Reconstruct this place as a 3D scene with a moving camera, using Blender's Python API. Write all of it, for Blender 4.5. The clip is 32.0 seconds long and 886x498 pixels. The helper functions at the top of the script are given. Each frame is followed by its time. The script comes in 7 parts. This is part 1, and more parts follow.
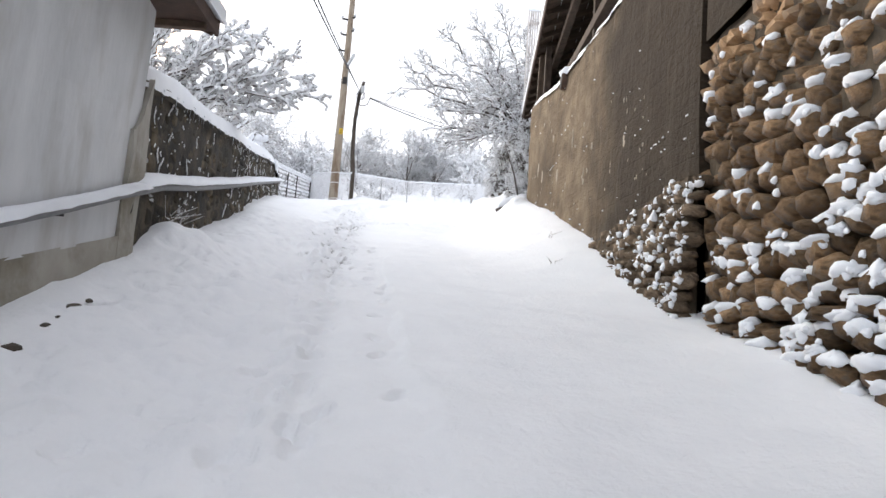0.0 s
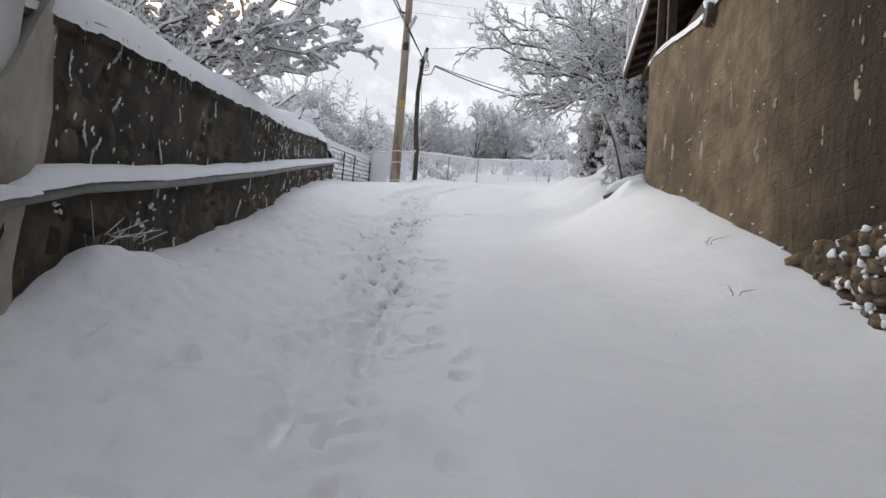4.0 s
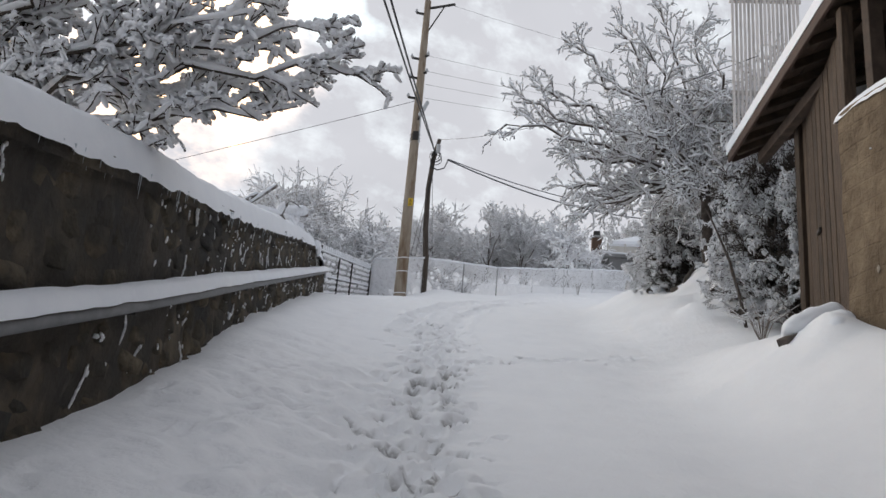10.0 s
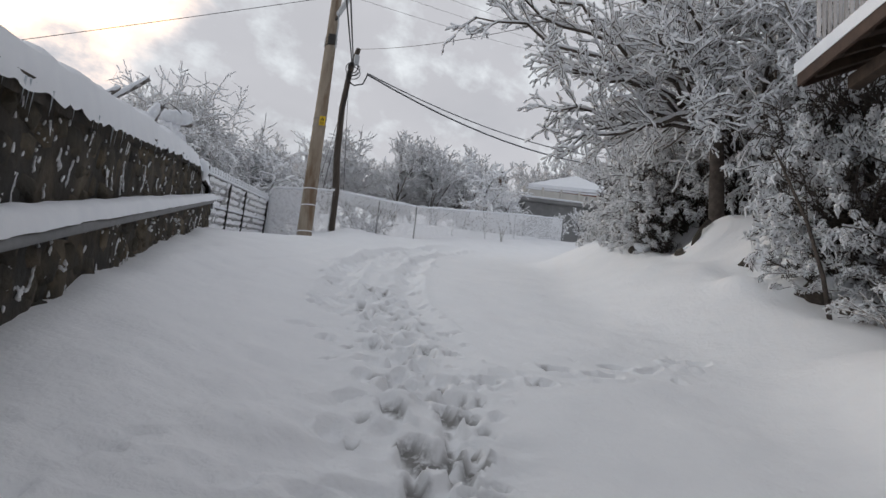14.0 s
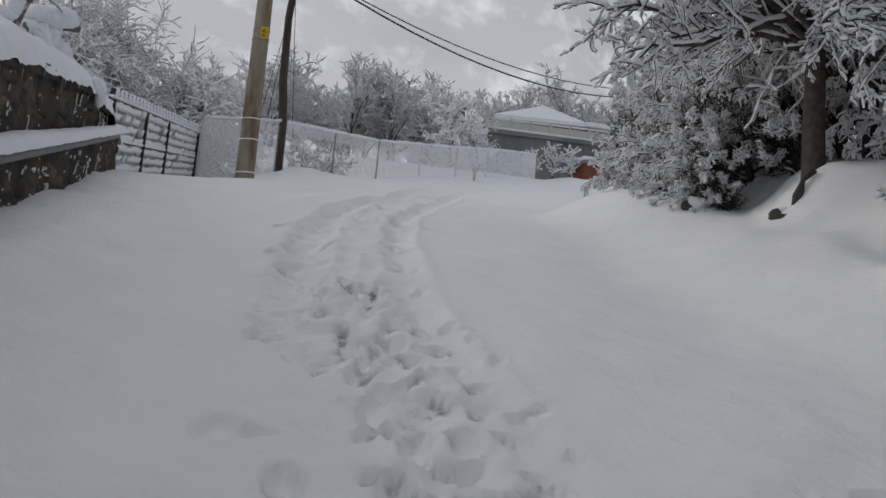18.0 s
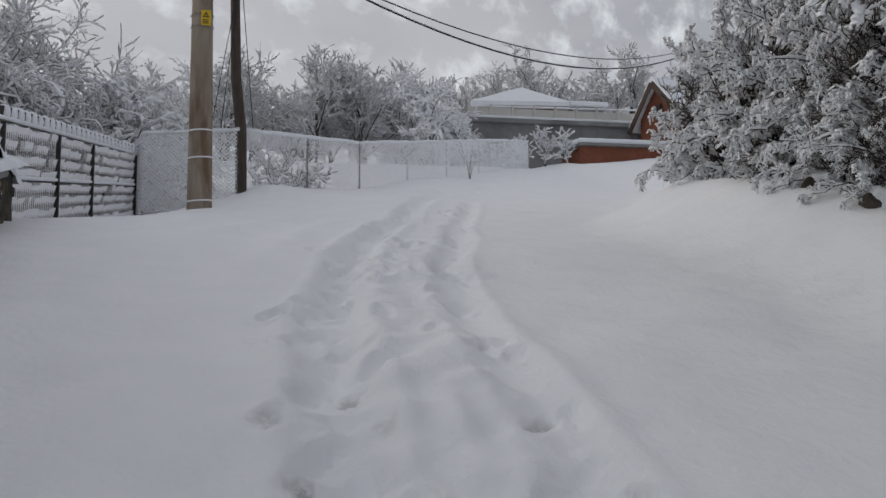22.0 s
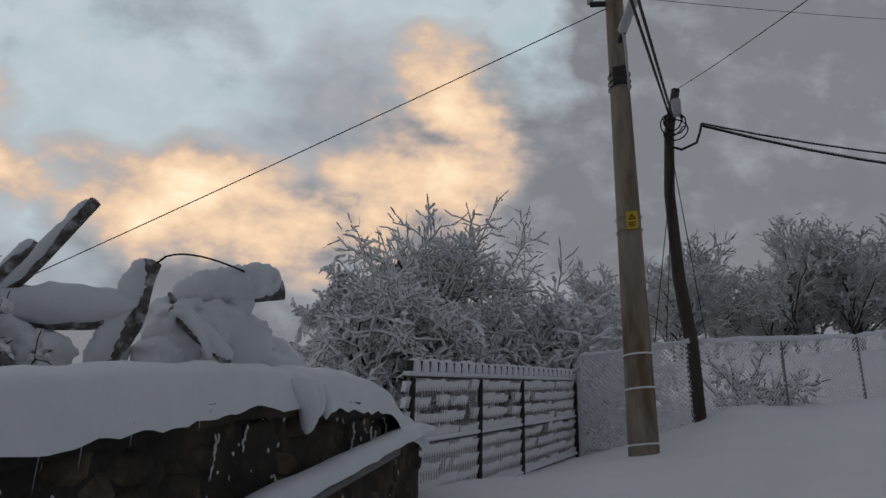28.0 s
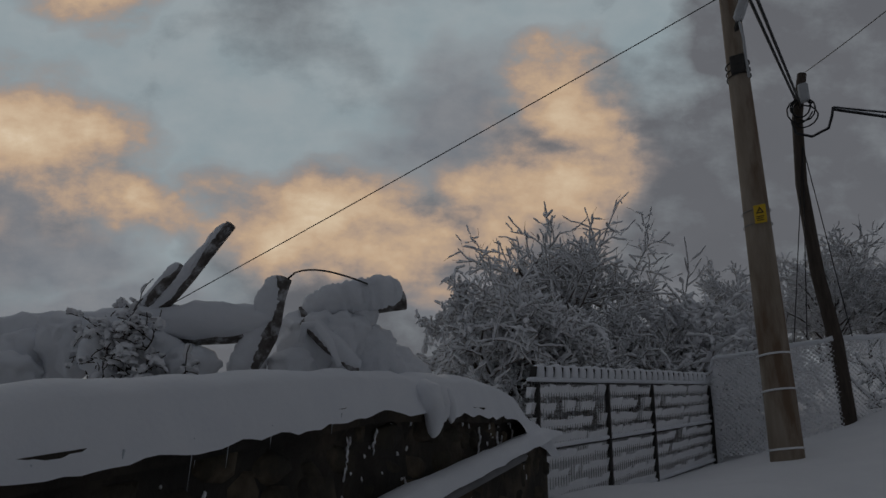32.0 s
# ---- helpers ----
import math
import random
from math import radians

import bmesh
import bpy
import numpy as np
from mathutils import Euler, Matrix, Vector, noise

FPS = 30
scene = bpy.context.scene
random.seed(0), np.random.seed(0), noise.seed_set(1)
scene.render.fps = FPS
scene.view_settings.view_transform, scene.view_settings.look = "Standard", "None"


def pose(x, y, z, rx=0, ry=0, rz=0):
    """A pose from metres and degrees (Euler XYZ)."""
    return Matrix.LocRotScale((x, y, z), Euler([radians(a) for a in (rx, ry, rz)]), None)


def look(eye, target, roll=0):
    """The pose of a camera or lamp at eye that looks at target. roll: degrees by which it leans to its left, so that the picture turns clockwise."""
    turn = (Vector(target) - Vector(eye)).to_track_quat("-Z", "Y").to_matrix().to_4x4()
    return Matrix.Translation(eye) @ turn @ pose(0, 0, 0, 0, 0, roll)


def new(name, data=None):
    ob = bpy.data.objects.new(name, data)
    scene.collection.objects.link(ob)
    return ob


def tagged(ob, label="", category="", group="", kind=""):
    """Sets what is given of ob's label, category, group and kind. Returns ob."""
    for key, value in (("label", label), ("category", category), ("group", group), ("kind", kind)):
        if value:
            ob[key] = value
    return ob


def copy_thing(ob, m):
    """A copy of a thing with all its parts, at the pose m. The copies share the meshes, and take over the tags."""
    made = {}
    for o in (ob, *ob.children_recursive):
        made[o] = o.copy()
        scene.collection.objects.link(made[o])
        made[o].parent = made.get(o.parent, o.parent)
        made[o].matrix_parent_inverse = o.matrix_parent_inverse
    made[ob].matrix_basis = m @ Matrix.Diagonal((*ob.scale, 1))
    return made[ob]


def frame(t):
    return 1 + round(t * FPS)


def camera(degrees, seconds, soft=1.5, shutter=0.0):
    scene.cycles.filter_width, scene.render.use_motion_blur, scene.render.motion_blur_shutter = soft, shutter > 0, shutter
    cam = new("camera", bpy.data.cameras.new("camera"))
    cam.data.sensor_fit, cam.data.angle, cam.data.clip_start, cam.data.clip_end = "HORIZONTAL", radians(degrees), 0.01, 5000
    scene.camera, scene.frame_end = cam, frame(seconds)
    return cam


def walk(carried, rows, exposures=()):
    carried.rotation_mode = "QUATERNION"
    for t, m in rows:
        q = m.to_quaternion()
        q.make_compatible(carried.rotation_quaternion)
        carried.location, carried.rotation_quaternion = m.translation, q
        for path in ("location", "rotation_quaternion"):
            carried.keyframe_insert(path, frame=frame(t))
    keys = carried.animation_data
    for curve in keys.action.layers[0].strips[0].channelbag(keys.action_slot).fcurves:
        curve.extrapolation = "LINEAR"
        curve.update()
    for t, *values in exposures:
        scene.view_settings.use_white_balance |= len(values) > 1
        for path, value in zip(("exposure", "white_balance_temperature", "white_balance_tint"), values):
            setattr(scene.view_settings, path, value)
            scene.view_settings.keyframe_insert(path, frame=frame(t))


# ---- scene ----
cam = camera(61.9, 32.0, soft=1.5)

PATH = [
    (0, (0.139, -0.565, 1.018), (0.126, 1.409, 1.338), 4.5),
    (0.5, (-0.069, -0.128, 1.07), (-0.132, 1.862, 1.254), 6.1),
    (1, (-0.01, 0.302, 1.243), (-0.027, 2.285, 1.504), 6.5),
    (1.5, (-0.04, 0.873, 1.387), (-0.092, 2.853, 1.669), 4.6),
    (2, (-0.107, 1.443, 1.513), (-0.343, 3.415, 1.747), 3.5),
    (2.5, (-0.153, 1.761, 1.654), (-0.255, 3.745, 1.891), 1.5),
    (3, (-0.163, 2.204, 1.754), (-0.242, 4.186, 2.014), 4.4),
    (3.5, (-0.247, 2.698, 1.855), (-0.464, 4.671, 2.096), 4.6),
    (5.5, (-0.53, 4.409, 2.463), (-0.559, 6.393, 2.714), 3.7),
    (6, (-0.751, 4.929, 2.483), (-1.115, 6.886, 2.677), 3.7),
    (6.5, (-0.877, 5.211, 2.609), (-1.023, 7.183, 2.913), 6.1),
    (7, (-0.977, 5.659, 2.746), (-1.162, 7.598, 3.197), 2.1),
    (7.5, (-1.1, 6.039, 2.826), (-1.293, 7.95, 3.386), 4.4),
    (8, (-1.11, 6.416, 2.908), (-1.015, 8.346, 3.424), 5.2),
    (8.5, (-1.164, 6.836, 3.015), (-1.21, 8.789, 3.44), 1.7),
    (9, (-1.217, 7.25, 3.086), (-1.211, 9.217, 3.445), 7.7),
    (9.5, (-1.205, 7.657, 3.185), (-1.19, 9.626, 3.533), 4.4),
    (10, (-1.359, 8.062, 3.302), (-1.562, 9.982, 3.823), 5.0),
    (10.5, (-1.568, 8.686, 3.392), (-1.537, 10.672, 3.624), 6.4),
    (11, (-1.66, 9.172, 3.565), (-1.75, 11.154, 3.819), 3.9),
    (11.5, (-1.833, 9.621, 3.712), (-1.886, 11.597, 4.017), 5.7),
    (12, (-1.915, 10.029, 3.797), (-1.91, 11.992, 4.182), 4.8),
    (12.5, (-2.111, 10.474, 3.985), (-2.198, 12.433, 4.379), 1.8),
    (13, (-2.185, 10.882, 4.042), (-1.954, 12.842, 4.369), 7.2),
    (13.5, (-2.327, 11.343, 4.119), (-2.224, 13.315, 4.433), 5.7),
    (14, (-2.474, 11.759, 4.227), (-2.361, 13.719, 4.606), 6.1),
    (14.5, (-2.538, 12.093, 4.325), (-2.3, 14.029, 4.764), 5.8),
    (15, (-2.601, 12.569, 4.455), (-2.451, 14.526, 4.84), 5.8),
    (15.5, (-2.677, 13.034, 4.599), (-2.413, 14.983, 4.962), 8.7),
    (17.5, (-2.692, 14.528, 5.092), (-2.416, 16.493, 5.344), 2.5),
    (18, (-2.888, 15.106, 5.133), (-2.613, 17.076, 5.341), 5.3),
    (18.5, (-2.865, 15.471, 5.283), (-2.391, 17.389, 5.598), 3.2),
    (19, (-2.824, 15.842, 5.426), (-2.581, 17.771, 5.898), 2.6),
    (19.5, (-2.955, 16.368, 5.524), (-2.744, 18.337, 5.8), 3.5),
    (20, (-3.04, 16.815, 5.648), (-2.733, 18.75, 6.05), 3.4),
    (20.5, (-3.162, 17.208, 5.859), (-2.986, 19.183, 6.122), -1.8),
    (21, (-3.178, 17.575, 5.865), (-2.85, 19.544, 5.978), 3.7),
    (21.5, (-3.243, 18.002, 5.888), (-2.805, 19.943, 6.089), 2.3),
    (22, (-3.319, 18.54, 6.004), (-2.955, 20.497, 6.195), -0.6),
    (22.5, (-3.214, 19.048, 6.127), (-2.654, 20.967, 6.182), 3.3),
    (23, (-3.173, 19.547, 6.268), (-2.602, 21.46, 6.387), 1.2),
    (23.5, (-3.137, 20.028, 6.286), (-2.563, 21.943, 6.248), 5.2),
    (24, (-3.121, 20.285, 6.397), (-2.495, 22.181, 6.519), 5.4),
    (24.5, (-3.053, 20.628, 6.521), (-2.603, 22.551, 6.834), 3.8),
    (25, (-3.099, 20.873, 6.692), (-2.899, 22.815, 7.126), 3.7),
    (25.5, (-3.105, 20.99, 6.947), (-3.299, 22.912, 7.463), 2.0),
    (26, (-3.07, 21.02, 7.072), (-3.437, 22.904, 7.633), 1.7),
    (26.5, (-3.002, 21.001, 7.161), (-3.524, 22.846, 7.73), 1.0),
    (28.5, (-3.223, 21.0, 7.14), (-4.106, 22.655, 7.833), 2.1),
    (29, (-3.171, 20.973, 7.119), (-4.119, 22.579, 7.842), 2.6),
    (29.5, (-3.159, 20.971, 7.104), (-4.165, 22.534, 7.842), 3.1),
    (30, (-3.167, 20.973, 7.116), (-4.227, 22.501, 7.853), 2.9),
    (30.5, (-3.181, 20.98, 7.117), (-4.255, 22.484, 7.882), 2.4),
    (31, (-3.202, 20.984, 7.137), (-4.284, 22.49, 7.885), 2.9),
    (31.5, (-3.153, 20.968, 7.108), (-4.254, 22.466, 7.844), 3.4),
    (32, (-3.097, 20.957, 7.084), (-4.195, 22.485, 7.762), 1.8),
]
EXPOSURES = [
    (0.0, 1.4, 6500, 10), (0.7, 1.15, 6500, 10), (1.5, 1.15, 6500, 10), (2.2, 0.85, 6500, 10), (2.6, 0.6, 6500, 10), (3.5, 0.6, 6500, 10), (5.5, 0.5, 6500, 10), (6.0, 0.15, 6500, 10), (6.5, 0.05, 6500, 10), (7.5, 0.1, 6500, 10), (8.0, 0.4, 6500, 10),
    (9.0, 0.55, 6500, 10), (10.0, 0.28, 6500, 10), (11.0, -0.1, 6500, 10), (12.0, -0.05, 6500, 10), (13.0, -0.05, 6500, 10), (14.0, 0.05, 6500, 10), (15.0, 0.35, 6500, 10), (17.5, -0.35, 6500, 10), (19.0, 0.15, 6500, 10), (20.0, 0.03, 6500, 10), (21.0, -0.2, 6500, 10),
    (22.0, -0.2, 6500, 10), (23.0, -0.3, 6500, 10), (24.0, -0.5, 6500, 10), (25.0, 0.0, 6500, 10), (26.0, -0.85, 6250, 10), (26.5, -1.1, 6250, 10), (28.5, -1.42, 6250, 10), (30.0, -1.8, 6250, 10), (32.0, -2.15, 6250, 10),
]
walk(cam, [(t, look(eye, target, roll)) for t, eye, target, roll in PATH], EXPOSURES)

# ---- sky and sun ----
GLOW = Vector((-0.63, 0.69, 0.34)).normalized()      # where the low sun lights the clouds
WEST = Vector((-0.5465, 0.7606, 0.3778)).normalized()
# masses of the western sky: u, v, half-widths, turn in degrees
CLEAR_SKY = [(-0.26, 0.10, 0.34, 0.20, 0), (-0.55, 0.32, 0.40, 0.35, 0), (0.05, 0.26, 0.30, 0.16, 10), (-0.45, -0.10, 0.22, 0.14, 0), (0.26, 0.28, 0.10, 0.10, 0), (-1.2, 0.3, 0.7, 0.6, 0)]
DARK_CLOUD = [(-0.02, 0.14, 0.19, 0.11, 20), (-0.20, 0.035, 0.16, 0.055, 0), (-0.55, -0.04, 0.22, 0.09, -8), (-0.45, -0.13, 0.30, 0.08, 0), (0.12, -0.10, 0.30, 0.06, 0), (-0.1, 0.34, 0.3, 0.07, 0)]
LIT_CLOUD = [(-0.16, -0.005, 0.26, 0.10, -8), (-0.02, -0.05, 0.22, 0.08, 5), (0.12, 0.04, 0.17, 0.17, 30), (0.16, 0.15, 0.10, 0.15, -25), (-0.55, 0.09, 0.20, 0.12, -20), (-0.42, 0.02, 0.16, 0.06, -20), (-0.47, 0.29, 0.14, 0.09, 0), (-0.25, 0.31, 0.08, 0.05, 0), (-0.85, 0.0, 0.3, 0.14, 0)]


def sky_world():
    w = bpy.data.worlds.new("winter_sky")
    w.use_nodes = True
    nt = w.node_tree
    nt.nodes.clear()
    N, L = nt.nodes.new, nt.links.new

    def math_node(op, a, b=None, clamp=False):
        n = N("ShaderNodeMath")
        n.operation, n.use_clamp = op, clamp
        for i, v in enumerate((a, b)):
            if v is None:
                continue
            if isinstance(v, (int, float)):
                n.inputs[i].default_value = v
            else:
                L(v, n.inputs[i])
        return n.outputs[0]

    def ramp(fac, stops):
        n = N("ShaderNodeValToRGB")
        e = n.color_ramp.elements
        while len(e) < len(stops):
            e.new(0.5)
        for el, (p, c) in zip(e, stops):
            el.position, el.color = p, (*c, 1)
        L(fac, n.inputs[0])
        return n.outputs[0]

    def mix(fac, a, b):
        n = N("ShaderNodeMix")
        n.data_type = "RGBA"
        L(fac, n.inputs[0])
        for i, v in ((6, a), (7, b)):
            if isinstance(v, tuple):
                n.inputs[i].default_value = (*v, 1)
            else:
                L(v, n.inputs[i])
        return n.outputs[2]

    co = N("ShaderNodeTexCoord").outputs["Generated"]
    sky = N("ShaderNodeTexSky")
    sky.sky_type, sky.sun_disc = "NISHITA", False
    sky.sun_elevation, sky.sun_rotation = radians(8), radians(-39)
    sky.dust_density = 2.0
    blue = N("ShaderNodeVectorMath")
    blue.operation = "SCALE"
    L(sky.outputs[0], blue.inputs[0])
    blue.inputs[3].default_value = 0.09

    sep = N("ShaderNodeSeparateXYZ")
    L(co, sep.inputs[0])
    up = math_node("ADD", math_node("MAXIMUM", sep.outputs[2], 0.0), 0.45)
    flat = N("ShaderNodeCombineXYZ")
    L(math_node("DIVIDE", sep.outputs[0], up), flat.inputs[0])
    L(math_node("DIVIDE", sep.outputs[1], up), flat.inputs[1])

    def cloud(scale, detail, rough, shift, dist=0.0):
        mp = N("ShaderNodeMapping")
        mp.inputs["Location"].default_value = shift
        L(flat.outputs[0], mp.inputs[0])
        n = N("ShaderNodeTexNoise")
        n.inputs["Scale"].default_value, n.inputs["Detail"].default_value = scale, detail
        n.inputs["Roughness"].default_value, n.inputs["Distortion"].default_value = rough, dist
        L(mp.outputs[0], n.inputs["Vector"])
        return n.outputs[0]

    big = cloud(0.9, 6, 0.5, (3.1, 1.7, 0), 0.0)
    fine = cloud(1.6, 6, 0.5, (0.6, 5.2, 0), 0.0)
    # cloud deck: light and dark grey, with thin gaps that show the clear sky
    deck = ramp(fine, [(0.30, (0.48, 0.485, 0.505)), (0.52, (0.58, 0.58, 0.60)), (0.72, (0.69, 0.68, 0.685))])
    gap = ramp(big, [(0.54, (0, 0, 0)), (0.70, (0.75, 0.75, 0.75))])
    base = mix(gap, deck, blue.outputs[0])
    dot = N("ShaderNodeVectorMath")
    dot.operation = "DOT_PRODUCT"
    L(co, dot.inputs[0])
    dot.inputs[1].default_value = GLOW
    side = ramp(math_node("ADD", math_node("MULTIPLY", dot.outputs["Value"], 0.5), 0.5), [(0.0, (0.62, 0.66, 0.74)), (0.6, (0.80, 0.82, 0.87)), (0.9, (0.96, 0.97, 1.0))])
    dusk = N("ShaderNodeVectorMath")
    dusk.operation = "MULTIPLY"
    L(base, dusk.inputs[0])
    L(side, dusk.inputs[1])

    # the western sky, laid out on a plane square to the low sun: u to the north, v up
    east = Vector((0, 0, 1)).cross(-WEST).normalized()
    rise = east.cross(WEST)

    def along(axis_):
        n = N("ShaderNodeVectorMath")
        n.operation = "DOT_PRODUCT"
        L(co, n.inputs[0])
        n.inputs[1].default_value = axis_
        return n.outputs["Value"]
    ahead = math_node("MAXIMUM", along(WEST), 0.15)
    plane = N("ShaderNodeCombineXYZ")
    L(math_node("DIVIDE", along(east), ahead), plane.inputs[0])
    L(math_node("DIVIDE", along(rise), ahead), plane.inputs[1])

    def texture(scale, detail, rough, shift, colour=False):
        mp = N("ShaderNodeMapping")
        mp.inputs["Location"].default_value, mp.inputs["Scale"].default_value = shift, (1.0, 1.5, 1.0)
        L(plane.outputs[0], mp.inputs[0])
        n = N("ShaderNodeTexNoise")
        n.inputs["Scale"].default_value, n.inputs["Detail"].default_value, n.inputs["Roughness"].default_value = scale, detail, rough
        L(mp.outputs[0], n.inputs["Vector"])
        return n.outputs[1 if colour else 0]
    # ragged outlines: the plane is stirred before the cloud masses are laid out on it
    stir = N("ShaderNodeVectorMath")
    stir.operation = "MULTIPLY_ADD"
    L(texture(4.5, 6, 0.5, (2.2, 0.4, 0), True), stir.inputs[0])
    stir.inputs[1].default_value = (0.30, 0.22, 0)
    shifted = N("ShaderNodeVectorMath")
    L(plane.outputs[0], shifted.inputs[0])
    shifted.inputs[1].default_value = (-0.15, -0.11, 0)
    L(shifted.outputs[0], stir.inputs[2])

    def mass(u, v, su, sv, turn=0.0):
        mp = N("ShaderNodeMapping")
        mp.vector_type = "TEXTURE"
        mp.inputs["Location"].default_value, mp.inputs["Rotation"].default_value, mp.inputs["Scale"].default_value = (u, v, 0), (0, 0, radians(turn)), (su, sv, 1)
        L(stir.outputs[0], mp.inputs[0])
        g = N("ShaderNodeTexGradient")
        g.gradient_type = "SPHERICAL"
        L(mp.outputs[0], g.inputs[0])
        return g.outputs["Fac"]

    def total(items):
        out_ = mass(*items[0])
        for it in items[1:]:
            out_ = math_node("MAXIMUM", out_, mass(*it))
        return out_
    lumps = texture(7.0, 10, 0.6, (5.1, 3.3, 0))
    wisps = texture(16.0, 8, 0.6, (1.7, 9.2, 0))
    clear = ramp(math_node("ADD", total(CLEAR_SKY), math_node("MULTIPLY", math_node("SUBTRACT", lumps, 0.5), 0.7)), [(0.0, (0, 0, 0)), (0.45, (1, 1, 1))])
    dark = ramp(math_node("ADD", total(DARK_CLOUD), math_node("MULTIPLY", math_node("SUBTRACT", lumps, 0.5), 0.8)), [(0.05, (0, 0, 0)), (0.60, (0.9, 0.9, 0.9))])
    rag = math_node("ADD", math_node("MULTIPLY", math_node("SUBTRACT", lumps, 0.47), 2.0), math_node("MULTIPLY", math_node("SUBTRACT", wisps, 0.5), 0.9))
    bank = total(LIT_CLOUD)
    gold = math_node("ADD", bank, math_node("MULTIPLY", rag, math_node("MULTIPLY", bank, 3.0, True)))
    pale = ramp(lumps, [(0.35, (1.15, 1.36, 1.42)), (0.65, (1.42, 1.56, 1.58))])
    grey = ramp(wisps, [(0.3, (0.74, 0.78, 0.85)), (0.7, (1.0, 1.0, 1.03))])
    sheen = ramp(math_node("MULTIPLY", gold, 0.66), [(0.06, (0.95, 0.88, 0.88)), (0.22, (1.25, 1.06, 0.96)), (0.38, (1.7, 1.26, 0.96)), (0.55, (2.3, 1.62, 1.05)), (0.8, (2.8, 2.15, 1.45)), (1.0, (3.4, 2.8, 2.1))])
    shine = ramp(gold, [(0.06, (0, 0, 0)), (0.6, (1, 1, 1))])
    west = mix(clear, dusk.outputs[0], pale)
    west = mix(dark, west, grey)
    out = N("ShaderNodeMix")
    out.data_type = "RGBA"
    L(shine, out.inputs[0])
    L(west, out.inputs[6])
    L(sheen, out.inputs[7])
    bg = N("ShaderNodeBackground")
    L(out.outputs[2], bg.inputs[0])
    bg.inputs[1].default_value = SKY_STRENGTH
    L(bg.outputs[0], N("ShaderNodeOutputWorld").inputs[0])
    scene.world = w


SKY_STRENGTH = 1.0
sky_world()
sun = new("sun", bpy.data.lights.new("sun", "SUN"))
sun.data.energy, sun.data.angle, sun.data.color = 0.9, radians(25), (1.0, 0.86, 0.74)
sun.matrix_world = look((0, 0, 0), -GLOW * 10)

# ---- materials ----
def material(name, stops, scale=4.0, rough=(0.7, 0.9), bump=0.3, bump_scale=40.0, detail=6.0, metal=0.0, stain=None, stain_scale=0.7,
             vary=0.0, stretch=(1, 1, 1), dist=0.012, island=False):
    """Colour from noise at two scales, roughness and relief at real size."""
    m = bpy.data.materials.new(name)
    m.use_nodes = True
    nt = m.node_tree
    N, L = nt.nodes.new, nt.links.new
    bs = nt.nodes["Principled BSDF"]
    co = N("ShaderNodeTexCoord").outputs["Object"] if not island else N("ShaderNodeNewGeometry").outputs["Position"]
    mp = N("ShaderNodeMapping")
    mp.inputs["Scale"].default_value = stretch
    L(co, mp.inputs[0])

    def tex(sc, de):
        n = N("ShaderNodeTexNoise")
        n.inputs["Scale"].default_value, n.inputs["Detail"].default_value, n.inputs["Roughness"].default_value = sc, de, 0.6
        L(mp.outputs[0], n.inputs["Vector"])
        return n.outputs[0]
    a = tex(scale, detail)
    r = N("ShaderNodeValToRGB")
    e = r.color_ramp.elements
    while len(e) < len(stops):
        e.new(0.5)
    for i, (el, c) in enumerate(zip(e, stops)):
        el.position, el.color = 0.28 + 0.44 * i / max(1, len(stops) - 1), (*c, 1)
    L(a, r.inputs[0])
    col = r.outputs[0]
    if stain:
        st = N("ShaderNodeValToRGB")
        st.color_ramp.elements[0].position, st.color_ramp.elements[1].position = 0.48, 0.66
        L(tex(stain_scale, 5), st.inputs[0])
        mx = N("ShaderNodeMix")
        mx.data_type = "RGBA"
        L(st.outputs[0], mx.inputs[0])
        L(col, mx.inputs[6])
        mx.inputs[7].default_value = (*stain, 1)
        col = mx.outputs[2]
    if vary:
        hs = N("ShaderNodeHueSaturation")
        rnd = N("ShaderNodeObjectInfo").outputs["Random"] if not island else N("ShaderNodeNewGeometry").outputs["Random Per Island"]
        mr = N("ShaderNodeMapRange")
        mr.inputs["To Min"].default_value, mr.inputs["To Max"].default_value = 1 - vary, 1 + vary
        L(rnd, mr.inputs[0])
        L(mr.outputs[0], hs.inputs["Value"])
        L(col, hs.inputs["Color"])
        col = hs.outputs[0]
    L(col, bs.inputs["Base Color"])
    mr = N("ShaderNodeMapRange")
    mr.inputs["To Min"].default_value, mr.inputs["To Max"].default_value = rough
    L(a, mr.inputs[0])
    L(mr.outputs[0], bs.inputs["Roughness"])
    bs.inputs["Metallic"].default_value = metal
    bs.inputs["Specular IOR Level"].default_value = 0.3
    if bump:
        b = N("ShaderNodeBump")
        b.inputs["Strength"].default_value, b.inputs["Distance"].default_value = bump, dist
        L(tex(bump_scale, 8), b.inputs["Height"])
        L(b.outputs[0], bs.inputs["Normal"])
    return m


SNOW = material("snow", [(0.80, 0.82, 0.86), (0.87, 0.885, 0.91)], 3.0, (0.55, 0.8), 0.35, 30, dist=0.02)
ROAD_SNOW = material("trodden_snow", [(0.855, 0.862, 0.88), (0.91, 0.913, 0.925)], 2.0, (0.5, 0.8), 0.5, 16, dist=0.03)
FROST = material("frosted_snow", [(0.85, 0.857, 0.875), (0.915, 0.92, 0.935)], 8.0, (0.6, 0.85), 0.3, 60)
BARK = material("bark", [(0.045, 0.035, 0.030), (0.12, 0.10, 0.085)], 9.0, (0.8, 0.95), 0.6, 50)
TWIG = material("twig_bark", [(0.16, 0.135, 0.115), (0.28, 0.24, 0.21)], 9.0, (0.8, 0.95), 0.0)
